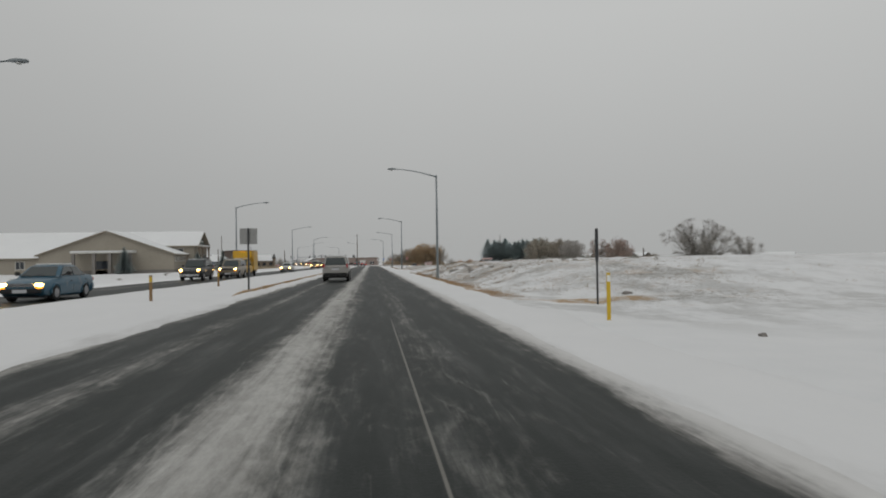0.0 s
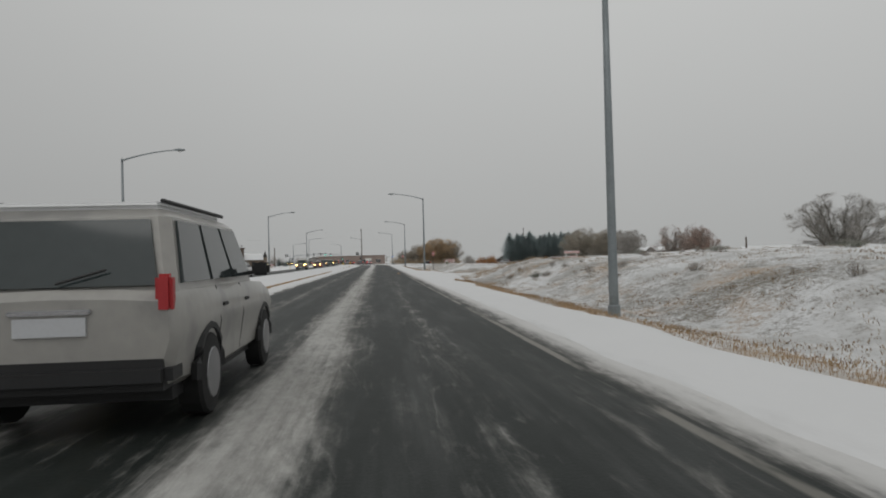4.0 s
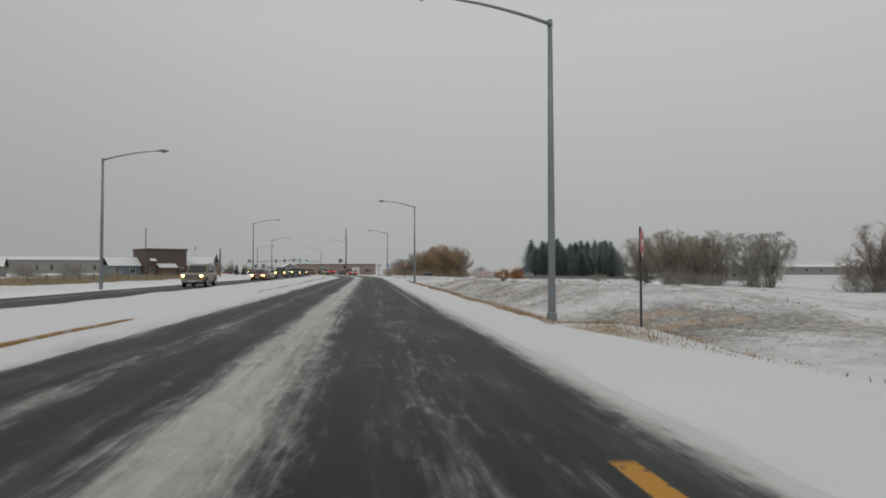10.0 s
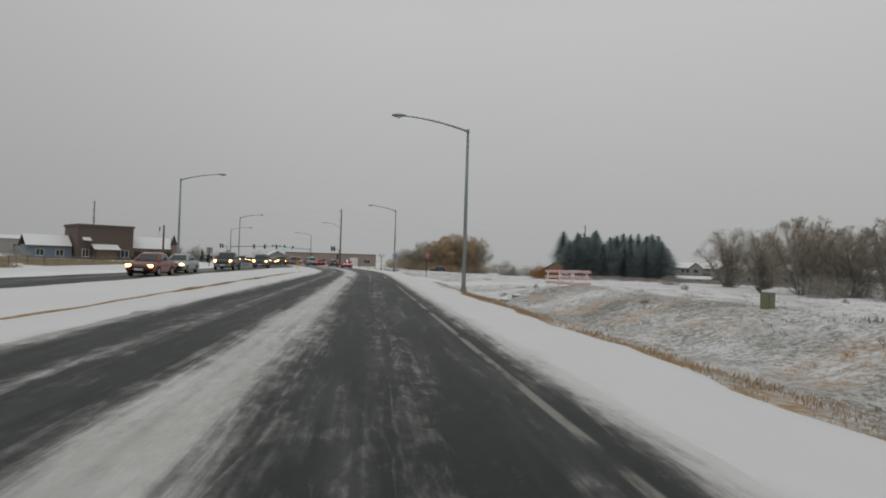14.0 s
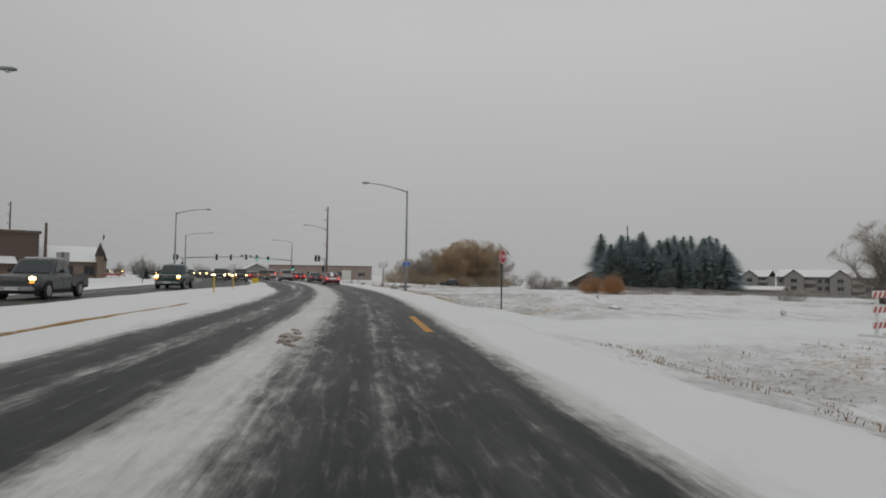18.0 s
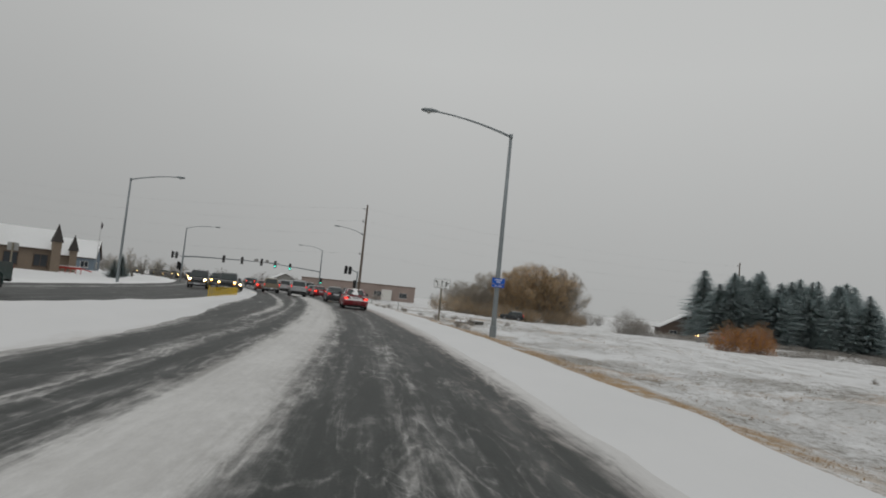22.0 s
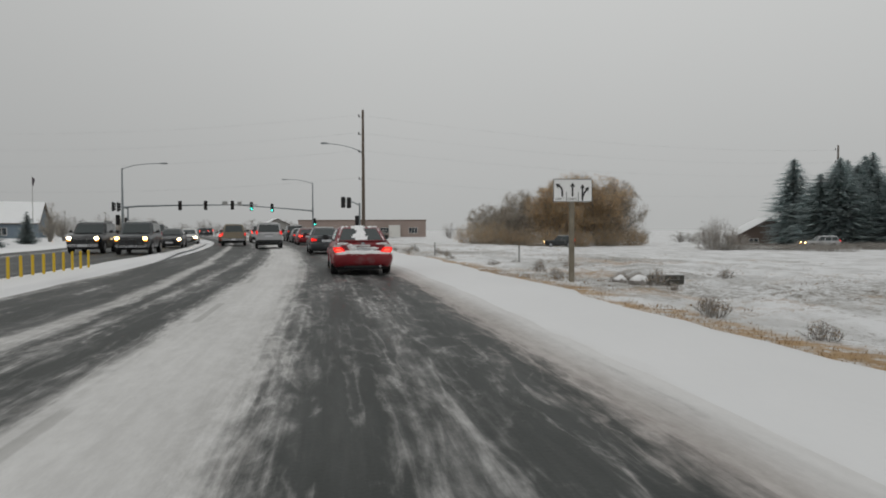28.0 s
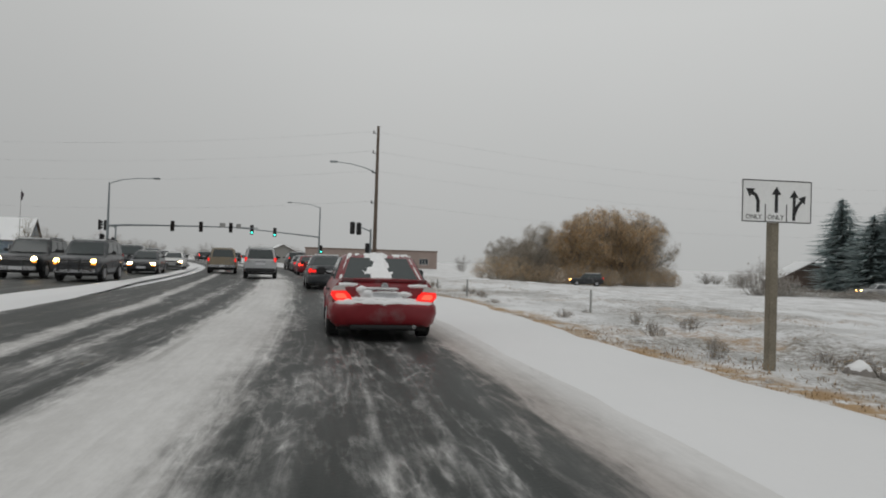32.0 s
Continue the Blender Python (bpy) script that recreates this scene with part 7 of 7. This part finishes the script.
stop_sign(pose(6.34, 120.75, -0.43, 0, 0, 60), "red stop sign on a thin brown post in snow")
stop_sign(pose(6.3, 216.4, -0.18, 0, 0, 52), "red stop sign on a thin brown post in snow")


def blue_sign():
    p = at(6.42, 250.4)
    top = empty("direction_sign", pose(p.x, p.y - 0.02, 0, 0, 0, heading(250)))
    tagged(top, "blue direction plates strapped to a street light pole", "road sign")
    up = part("panel", box(-0.30, 0.30, -0.165, -0.15, 2.30, 2.56, 0.004), M_BLUESIGN, top)
    lo = part("panel", box(-0.30, 0.30, -0.165, -0.15, 2.14, 2.275, 0.004), M_BLUESIGN, top)
    text_bar(up, "writing_bar", 0.32, 0.035, -0.17, 0, 2.485, M_WHITESIGN)
    text_bar(up, "writing_bar", 0.2, 0.035, -0.17, 0, 2.385, M_WHITESIGN)
    part("arrow", arrow_shape(bmesh.new(), [(0.18, 2.205), (-0.12, 2.205)], 0.022, -0.166), M_WHITESIGN, lo)
    for z in (2.16, 2.44):
        part("strap", tube([(0, 0.02, z - 0.015), (0, 0.02, z + 0.015)], 0.127, 14), M_STEEL, top)


blue_sign()


def back_sign(m, w, h, z0, label, wood=False):
    """A sign seen from behind on a post."""
    top = empty("road_sign", m)
    tagged(top, label, "road sign")
    part("post", box(-0.04, 0.04, -0.09, -0.02, -0.5, z0 + h, 0.006), M_WOODPOST if wood else M_DARKSTEEL, top)
    part("panel", box(-w / 2, w / 2, -0.016, 0.0, z0, z0 + h, 0.006), M_ALU, top)
    for z in (z0 + h * 0.25, z0 + h * 0.75):
        part("stiffener", box(-w * 0.42, w * 0.42, -0.045, -0.0165, z - 0.02, z + 0.02), M_ALU, top)
    return top


back_sign(pose(-5.9, 32.3, 0.1, 0, 0, 0), 0.82, 0.76, 2.2, "grey back of a square road sign on a thin post")
p = at(-18.8, 236)
back_sign(pose(p.x, p.y, 0, 0, 0, 8), 0.8, 0.8, 1.7, "grey back of a road sign beside the verge")
p = at(-19.0, 262)
back_sign(pose(p.x, p.y, 0, 0, 0, 10), 0.6, 0.45, 1.7, "small grey back of a road sign", True)


def marker(m, h, material, label, flat=False, cap=None):
    top = empty("marker_post", m)
    tagged(top, label, "marker post", "marker posts")
    if flat:
        part("post", box(-0.05, 0.05, -0.012, 0.012, -0.4, h, 0.008), material, top)
    else:
        part("post", tube([(0, 0, -0.4), (0, 0, h - 0.02), (0, 0, h)], [0.038, 0.038, 0.026], 10), material, top)
    if cap:
        part("reflector", box(-0.04, 0.04, -0.06 if not flat else -0.02, -0.047 if not flat else -0.013, h - 0.22, h - 0.06), cap, top)
    return top


edge_sign = marker(pose(8.1, 23.4, -0.5), 2.95, M_DARKSTEEL, "tall dark post with a thicker sleeve on top")
part("sleeve", tube([(0, 0, 1.75), (0, 0, 1.78), (0, 0, 2.93), (0, 0, 2.97)], [0.04, 0.062, 0.062, 0.045], 10), M_DARKSTEEL, edge_sign)
marker(pose(5.65, 15.6, -0.4), 1.42, M_YPOST, "yellow marker post leaning in the snow", True, M_WHITESIGN)
marker(pose(-7.1, 22.0, 0.1), 0.95, M_BROWNPOST, "brown and yellow marker post in the median snow", True, M_YPOST)
marker(pose(-8.0, 35.4, 0.12), 0.85, M_BROWNPOST, "brown and yellow marker post in the median snow", True, M_YPOST)
for u, s in ((-7.4, 225.0), (-7.6, 234.0)):
    p = at(u, s)
    marker(pose(p.x, p.y, 0.1, 0, 0, 0), 1.05, M_YPOST, "yellow plastic marker post in the median")
p = at(-17.8, 178)
marker(pose(p.x, p.y, 0.0), 1.2, M_YPOST, "yellow plastic marker post on the verge")
for i in range(17):
    p = at(-8.1 + 0.035 * i, 261.6 + 0.66 * i)
    marker(pose(p.x, p.y, 0.05, 0, 0, 0), 0.66 + (0.0 if i else 0.1), M_YPOST, "yellow plastic delineator post in a row")
for u, s, h in ((7.2, 287, 0.9), (8.0, 296, 0.8), (9.5, 279, 0.9), (8.4, 309, 0.9)):
    p = at(u, s)
    marker(pose(p.x, p.y, land(p.x, p.y)[0] - 0.05), h, M_ALU, "thin grey stake in the snowy ditch")


M_WHITEBOARD = mat("white_board", (0.72, 0.71, 0.69), 0.6, vary=0.06, scale=3, bump=0.05)
M_REDBOARD = mat("red_stripe", (0.46, 0.10, 0.085), 0.55, vary=0.1, scale=5, bump=0.02)


def barricade(m):
    """Three striped boards on two white legs with skid feet."""
    top = empty("road_barricade", m)
    tagged(top, "white barricade with three red-striped boards", "barricade", "barricades across the lane")
    for x in (-0.7, 0.7):
        part("leg", box(x - 0.05, x + 0.05, 0.0, 0.09, 0.06, 1.55, 0.01), M_WHITEBOARD, top)
        part("foot", box(x - 0.06, x + 0.06, -0.6, 0.65, 0.0, 0.09, 0.01), M_WHITEBOARD, top)
        part("foot_snow", box(x - 0.055, x + 0.055, -0.58, 0.63, 0.092, 0.13, 0.015), M_SNOW, top)
    for z in (0.35, 0.85, 1.33):
        board = part("board", box(-1.04, 1.04, -0.035, -0.002, z, z + 0.2, 0.006), M_WHITEBOARD, top)
        for i in range(8):
            x = -1.03 + 0.258 * i
            part("stripe", prism([(x, z + 0.004), (x + 0.13, z + 0.004), (x + 0.24, z + 0.196), (x + 0.11, z + 0.196)], "y", -0.039, -0.0355), M_REDBOARD, board)
        part("snow_cap", box(-1.02, 1.02, -0.034, -0.003, z + 0.201, z + 0.225, 0.008), M_SNOW, board)
    return top


bar = barricade(pose(17.3, 207.6, land(17.3, 207.6)[0] - 0.03, 0, 0, 20))
for x, y, a in ((17.25, 203.8, 16), (17.2, 200.2, 12), (18.0, 108.0, 24), (18.3, 104.4, 28)):
    copy_thing(bar, pose(x, y, land(x, y)[0] - 0.03, 0, 0, a))


def diamond_marker(x, y, z):
    """A dark diamond plate on a post at the closed end of the side street."""
    top = empty("end_marker", pose(x, y, land(x, y)[0], 0, 0, 20))
    tagged(top, "dark diamond end-of-road marker on a post", "road sign", "end markers")
    h = z - land(x, y)[0]
    part("post", box(-0.03, 0.03, 0.0, 0.05, -0.4, h + 0.1, 0.005), M_DARKSTEEL, top)
    part("panel", prism([(-0.22, h), (0.0, h - 0.22), (0.22, h), (0.0, h + 0.22)], "y", -0.014, -0.002), M_DARKRED, top)


M_DARKRED = mat("dark_red_plate", (0.03, 0.016, 0.016), 0.5, vary=0.15, scale=5, bump=0.02)
for x, y in ((17.7, 111.9), (17.4, 110.4), (23.3, 118.1)):
    diamond_marker(x, y, 1.15)


def signal_head(parent, m, lit=False, back=False):
    h = part("signal_head", box(-0.21, 0.21, -0.12, 0.12, -0.6, 0.6, 0.03), M_BLACK, parent)
    h.matrix_local = m
    for z in (-0.35, 0.0, 0.35):
        part("visor", tube([(0, -0.3, z + 0.02), (0, -0.121, z)], [0.14, 0.145], 12, caps=False), M_BLACK, h)
        part("lens", tube([(0, -0.135, z), (0, -0.122, z)], [0.1, 0.12], 12), M_GREEN if lit and z < -0.2 else M_DARKLENS, h, "glowing green lens" if lit and z < -0.2 else "dark unlit lens")
    return h


def mast(name, foot, height, tip, arm_z, tip_z, heads, lamp, label, plates=()):
    """Signal pole with a long arm towards tip, lamps on a bracket above; heads: (share of the arm, lit)."""
    top = empty(name, pose(*foot, 0))
    tagged(top, label, "traffic light", "traffic signals at the crossing")
    d = Vector((tip[0] - foot[0], tip[1] - foot[1], 0))
    part("pole", tube([(0, 0, -1.0), (0, 0, arm_z), (0, 0, height)], [0.17, 0.13, 0.08], 12), M_STEEL, top)
    arm = [(0, 0, arm_z)] + [tuple(d * f + Vector((0, 0, arm_z + (tip_z - arm_z) * f ** 0.6))) for f in (0.1, 0.3, 0.6, 1.0)]
    part("mast_arm", tube(arm, [0.12, 0.115, 0.10, 0.08, 0.055], 10), M_STEEL, top)
    part("base", tube([(0, 0, -1.0), (0, 0, -0.2)], [0.35, 0.3], 12), M_STEEL, top)
    yaw = math.degrees(math.atan2(d.y, d.x))
    for f, lit in heads:
        c = d * f + Vector((0, 0, arm_z + (tip_z - arm_z) * f ** 0.6))
        signal_head(top, pose(c.x, c.y - 0.2, c.z - 0.05, 0, 0, 14), lit)
    for f, w in plates:
        c = d * f + Vector((0, 0, arm_z + (tip_z - arm_z) * f ** 0.6 + 0.2))
        part("sign_plate", box(c.x - w / 2, c.x + w / 2, c.y - 0.2, c.y - 0.185, c.z - 0.28, c.z + 0.28, 0.01), M_ALU, top)
    if lamp:
        lx = lamp
        pts = [(0, 0, height - 0.1), (lx * 0.3, 0, height + 0.35), (lx * 0.65, 0, height + 0.55), (lx, 0, height + 0.6)]
        part("lamp_arm", tube(pts, [0.05, 0.045, 0.04, 0.035], 8), M_STEEL, top)
        head = part("lamp_head", box(min(lx, lx * 1.17), max(lx, lx * 1.17), -0.15, 0.15, height + 0.52, height + 0.68, 0.05), M_STEEL, top)
        part("lens", box(min(lx * 1.02, lx * 1.15), max(lx * 1.02, lx * 1.15), -0.1, 0.1, height + 0.49, height + 0.518), M_GLASSLENS, head)
    return top


left_mast = mast("traffic_light", (-36.2, 330.4), 8.8, (-22.6, 341.0), 4.1, 4.8, [(0.40, False), (0.59, False), (0.80, False)], 4.6, "grey signal pole with a long mast arm and street lamp", [(0.74, 0.7)])
signal_head(left_mast, pose(-0.55, -0.1, 2.6, 0, 0, 60))
right_mast = mast("traffic_light", (-17.4, 357.9), 8.95, (-24.6, 338.8), 4.4, 4.68, [(0.59, True), (0.845, True)], -4.2, "grey signal pole with a mast arm and green lights", [(0.98, 0.55)])
signal_head(right_mast, pose(0.35, -0.35, 2.6, 0, 0, 14), True)


def short_signal(foot, label, height, arms, turn):
    top = empty("traffic_light", pose(*foot, -0.8))
    tagged(top, label, "traffic light", "traffic signals at the crossing")
    part("pole", tube([(0, 0, -0.3), (0, 0, height)], [0.13, 0.09], 10), M_STEEL, top)
    part("arm", tube([(0, 0, height - 0.25), (arms * 0.5, 0, height + 0.15), (arms, 0, height + 0.2)], [0.07, 0.06, 0.05], 8), M_STEEL, top)
    signal_head(top, pose(arms * 0.95, 0, height + 0.05, 0, 0, turn))
    signal_head(top, pose(arms * 0.62, 0, height + 0.0, 0, 0, turn))
    signal_head(top, pose(-0.28, 0, height - 2.0, 0, 0, turn))
    return top


short_signal((-7.2, 322.0), "short grey signal pole seen from behind", 5.1, -1.9, 150)
short_signal((-38.5, 337.5), "short grey signal pole at the far corner", 5.2, -2.0, 100)


def utility_pole(x, y, h, label, lamp=False, arms=True):
    top = empty("utility_pole", pose(x, y, -0.8))
    tagged(top, label, "utility pole", "utility poles")
    part("pole", tube([(0, 0, -0.4), (0, 0, h * 0.5), (0, 0, h + 0.8)], [0.22, 0.18, 0.13], 10), M_UTILITY, top)
    if arms:
        for k, z in enumerate((h + 0.1, h - 1.9, h - 3.9, h - 7.0)):
            br = part("bracket", tube([(0, 0, z - 0.2), (-0.45, 0, z)], 0.03, 6), M_DARKSTEEL, top)
            part("insulator", tube([(-0.45, 0, z - 0.1), (-0.45, 0, z + 0.02), (-0.45, 0, z + 0.22)], [0.05, 0.08, 0.05], 8), M_DARKSTEEL, br)
    if lamp:
        pts = [(0, 0, 10.9), (-1.2, -0.05, 11.4), (-2.6, -0.1, 11.75), (-4.0, -0.1, 11.9)]
        part("lamp_arm", tube(pts, [0.05, 0.045, 0.04, 0.035], 8), M_STEEL, top)
        part("lamp_head", box(-4.75, -3.95, -0.25, 0.05, 11.82, 12.0, 0.05), M_STEEL, top)
    return top


utility_pole(-6.95, 324.5, 14.9, "tall weathered utility pole with a street lamp arm", True)
utility_pole(-73.9, 337.6, 15.6, "tall utility pole behind the store", False)
utility_pole(-57.7, 257.4, 7.2, "short dark pole beside the fence", False, False)
utility_pole(70.0, 356.0, 15.2, "utility pole behind the spruces", False)
utility_pole(-34.0, 264.5, 6.4, "thin grey lamp post beyond the fence", False, False)
utility_pole(66.7, 157, 3.9, "dark pole beyond the mound", False, False)
utility_pole(117.3, 294, 9.6, "thin pole far beyond the trees", False, False)


def wires():
    """Thin power lines sagging across the junction."""
    for k, z in enumerate((14.9, 12.9, 10.9, 7.8)):
        top = empty("power_line")
        tagged(top, "thin grey power line across the junction", "wire", "power lines")
        for far in ((-73.9 - 0.45, 337.6), (70.0 - 0.45, 356.0)):
            a, b = Vector((-7.4, 324.5, z - 0.55)), Vector((far[0], far[1], z - 0.5))
            pts = [a.lerp(b, i / 14) - Vector((0, 0, 1.3 * 4 * (i / 14) * (1 - i / 14))) for i in range(15)]
            part("wire", tube(pts, 0.005, 4), M_WIRE, top)


wires()


M_FLAG = mat("dark_flag_cloth", (0.07, 0.055, 0.065), 0.9, vary=0.3, scale=6, bump=0.1)


def flag_pole():
    top = empty("flag_pole", pose(-64.4, 362.7, -0.6))
    tagged(top, "pale flag pole with a limp furled flag", "flag pole")
    part("pole", tube([(0, 0, -0.3), (0, 0, 10.9)], [0.07, 0.035], 8), M_ALU, top)
    part("finial", tube([(0, 0, 10.9), (0, 0, 11.0), (0, 0, 11.1)], [0.03, 0.07, 0.02], 8), M_CHROME, top)
    bm = bmesh.new()
    pts = [(0.1, 0, 10.8), (0.22, 0.05, 10.4), (0.18, -0.03, 9.9), (0.14, 0.02, 9.4)]
    part("flag", tube(pts, [0.05, 0.2, 0.16, 0.05], 7, bm), M_FLAG, top, "limp dark flag")


flag_pole()


def fence():
    """Low post-and-rail fence in front of the dry grass by the store."""
    top = empty("fence")
    tagged(top, "low wooden post-and-rail fence in dry grass", "fence")
    pts = [at(-33.5, 176 + 4.0 * i) for i in range(24)]
    for p in pts:
        z = land(p.x, p.y)[0]
        part("post", box(p.x - 0.06, p.x + 0.06, p.y - 0.06, p.y + 0.06, z - 0.3, z + 1.0, 0.01), M_WOODPOST, top)
    for a, b in zip(pts, pts[1:]):
        za, zb = land(a.x, a.y)[0], land(b.x, b.y)[0]
        for h in (0.5, 0.85):
            part("rail", tube([(a.x, a.y, za + h), (b.x, b.y, zb + h)], 0.035, 5), M_WOODPOST, top)


fence()


def boulder(m, sx, sy, sz, seed, label, snow=True):
    bm = bmesh.new()
    bmesh.ops.create_icosphere(bm, subdivisions=3, radius=1.0)
    for v in bm.verts:
        j = 1 + 0.3 * noise.noise(v.co * 1.3 + Vector((seed, 0, 0))) + 0.1 * noise.noise(v.co * 4 + Vector((0, seed, 0)))
        v.co = Vector((v.co.x * sx * j, v.co.y * sy * j, v.co.z * sz * j))
    top = empty("rock", m)
    tagged(top, label, "rock")
    part("stone", bm, M_STONE, top)
    if snow:
        bm = bmesh.new()
        bmesh.ops.create_icosphere(bm, subdivisions=3, radius=1.0)
        for v in bm.verts:
            j = 1 + 0.3 * noise.noise(v.co * 1.3 + Vector((seed, 0, 0))) + 0.1 * noise.noise(v.co * 4 + Vector((0, seed, 0)))
            j *= 1.06 if v.co.z + 0.35 * noise.noise(v.co * 2.5 + Vector((3, seed, 0))) > 0.45 else 0.9
            v.co = Vector((v.co.x * sx * j, v.co.y * sy * j, v.co.z * sz * j))
        part("snow_cap", bm, M_SNOW, top, smooth=True)


M_OLDPLANK = mat("dark_weathered_plank", (0.075, 0.072, 0.064), 0.9, vary=0.35, scale=6, bump=0.4, second=(0.45, 0.45, 0.45), amount=0.12)
for i, (u, s, a, b, c) in enumerate(((8.55, 265.9, 0.3, 0.26, 0.24), (8.15, 266.3, 0.22, 0.2, 0.2), (7.88, 12.8, 0.1, 0.09, 0.07), (11.14, 28.2, 0.3, 0.2, 0.13), (8.3, 186.5, 0.35, 0.5, 0.22), (9.4, 188.6, 0.3, 0.3, 0.2), (30, 172, 0.8, 0.6, 0.5), (14, 222, 0.35, 0.3, 0.2))):
    p = at(u, s)
    boulder(pose(p.x, p.y, land(p.x, p.y)[0], 0, 0, 40 * i), a, b, c, i, "dark stone half buried in snow", i not in (2, 3))




def slush_clod(u, s, size, seed):
    """A lump of brown frozen slush dropped from a wheel arch."""
    bm = bmesh.new()
    bmesh.ops.create_icosphere(bm, subdivisions=3, radius=1.0)
    for v in bm.verts:
        j = size * (1 + 0.45 * noise.noise(v.co * 1.6 + Vector((seed, 0, 0))) + 0.2 * noise.noise(v.co * 5 + Vector((0, seed, 0))))
        v.co = Vector((v.co.x * j, v.co.y * j * 3.0, v.co.z * j * 0.3))
    q = at(u, s)
    ob = part("slush_lump", bm, M_CLOD, None, smooth=True)
    ob.matrix_basis = pose(q.x, q.y, 0.02, 0, 0, 9 * seed - 20)
    tagged(ob, "brown lump of frozen slush lying on the road", "slush", "slush lumps on the snow ridge")


M_CLOD = mat("brown_slush", (0.20, 0.155, 0.12), 0.85, vary=0.4, scale=14, bump=0.6, bump_scale=30, second=(0.42, 0.40, 0.38), amount=0.3)
for i, (u, s, size) in enumerate(((-1.24, 201.3, 0.17), (-1.36, 202.2, 0.14), (-1.2, 202.9, 0.11), (-1.33, 203.7, 0.08), (-1.12, 200.5, 0.09), (-1.1, 202.0, 0.07), (-1.3, 24.2, 0.05), (-1.35, 88.5, 0.05))):
    slush_clod(u, s, size, i + 1)


def drain_grate():
    """A low weathered culvert headwall of two planks, with a snowed-over rubble heap beside it."""
    q = at(9.4, 266.0)
    z = land(q.x, q.y)[0]
    top = empty("drain_headwall", pose(q.x, q.y, z - 0.06, 0, 0, -6))
    tagged(top, "dark weathered culvert headwall half buried in snow", "drain")
    for k in range(3):
        part("plank", box(-0.5, 0.5, -0.05, 0.05, 0.01 + 0.125 * k, 0.125 + 0.125 * k, 0.012), M_OLDPLANK, top)
    for x in (-0.46, 0.46):
        part("stake", box(x - 0.04, x + 0.04, 0.055, 0.13, -0.3, 0.40, 0.01), M_OLDPLANK, top)
    part("snow_cap", tube([(-0.5, 0.02, 0.39), (-0.2, 0.03, 0.40), (0.1, 0.0, 0.39), (0.3, 0.03, 0.395), (0.5, 0.02, 0.385)], [0.015, 0.05, 0.03, 0.045, 0.015], 8), M_SNOW, top)


drain_grate()


def utility_box():
    x, y = 12.95, 168.4
    top = empty("utility_box", pose(x, y, land(x, y)[0] - 0.1, 0, 0, 20))
    tagged(top, "small green utility pedestal with snow on top", "utility box")
    body = part("cabinet", box(-0.17, 0.17, -0.16, 0.16, 0, 0.62, 0.02), M_GREENBOX, top)
    part("door", box(-0.14, 0.14, -0.172, -0.162, 0.1, 0.56, 0.006), M_GREENBOX, body)
    part("snow_cap", box(-0.16, 0.16, -0.15, 0.15, 0.622, 0.7, 0.03), M_SNOW, top)


utility_box()


def plough():
    """A red machine parked in the yard on the far side."""
    p = at(-30.0, 318)
    top = empty("snow_plough", pose(p.x, p.y, land(p.x, p.y)[0], 0, 0, 30))
    tagged(top, "red farm implement parked in the snow", "machine")
    part("frame", box(-1.6, 1.6, -0.3, 0.3, 0.55, 0.8, 0.04), M_REDPLOW, top)
    for i in range(6):
        x = -1.5 + 0.6 * i
        part("tine", tube([(x, 0.1, 0.7), (x + 0.1, -0.4, 0.45), (x + 0.05, -0.6, 0.0)], 0.06, 6), M_REDPLOW, top)
    part("drawbar", tube([(1.6, 0, 0.7), (2.8, 0, 0.4)], 0.08, 6), M_REDPLOW, top)
    part("snow_cover", box(-1.5, 1.5, -0.25, 0.25, 0.805, 0.92, 0.04), M_SNOW, top)


plough()
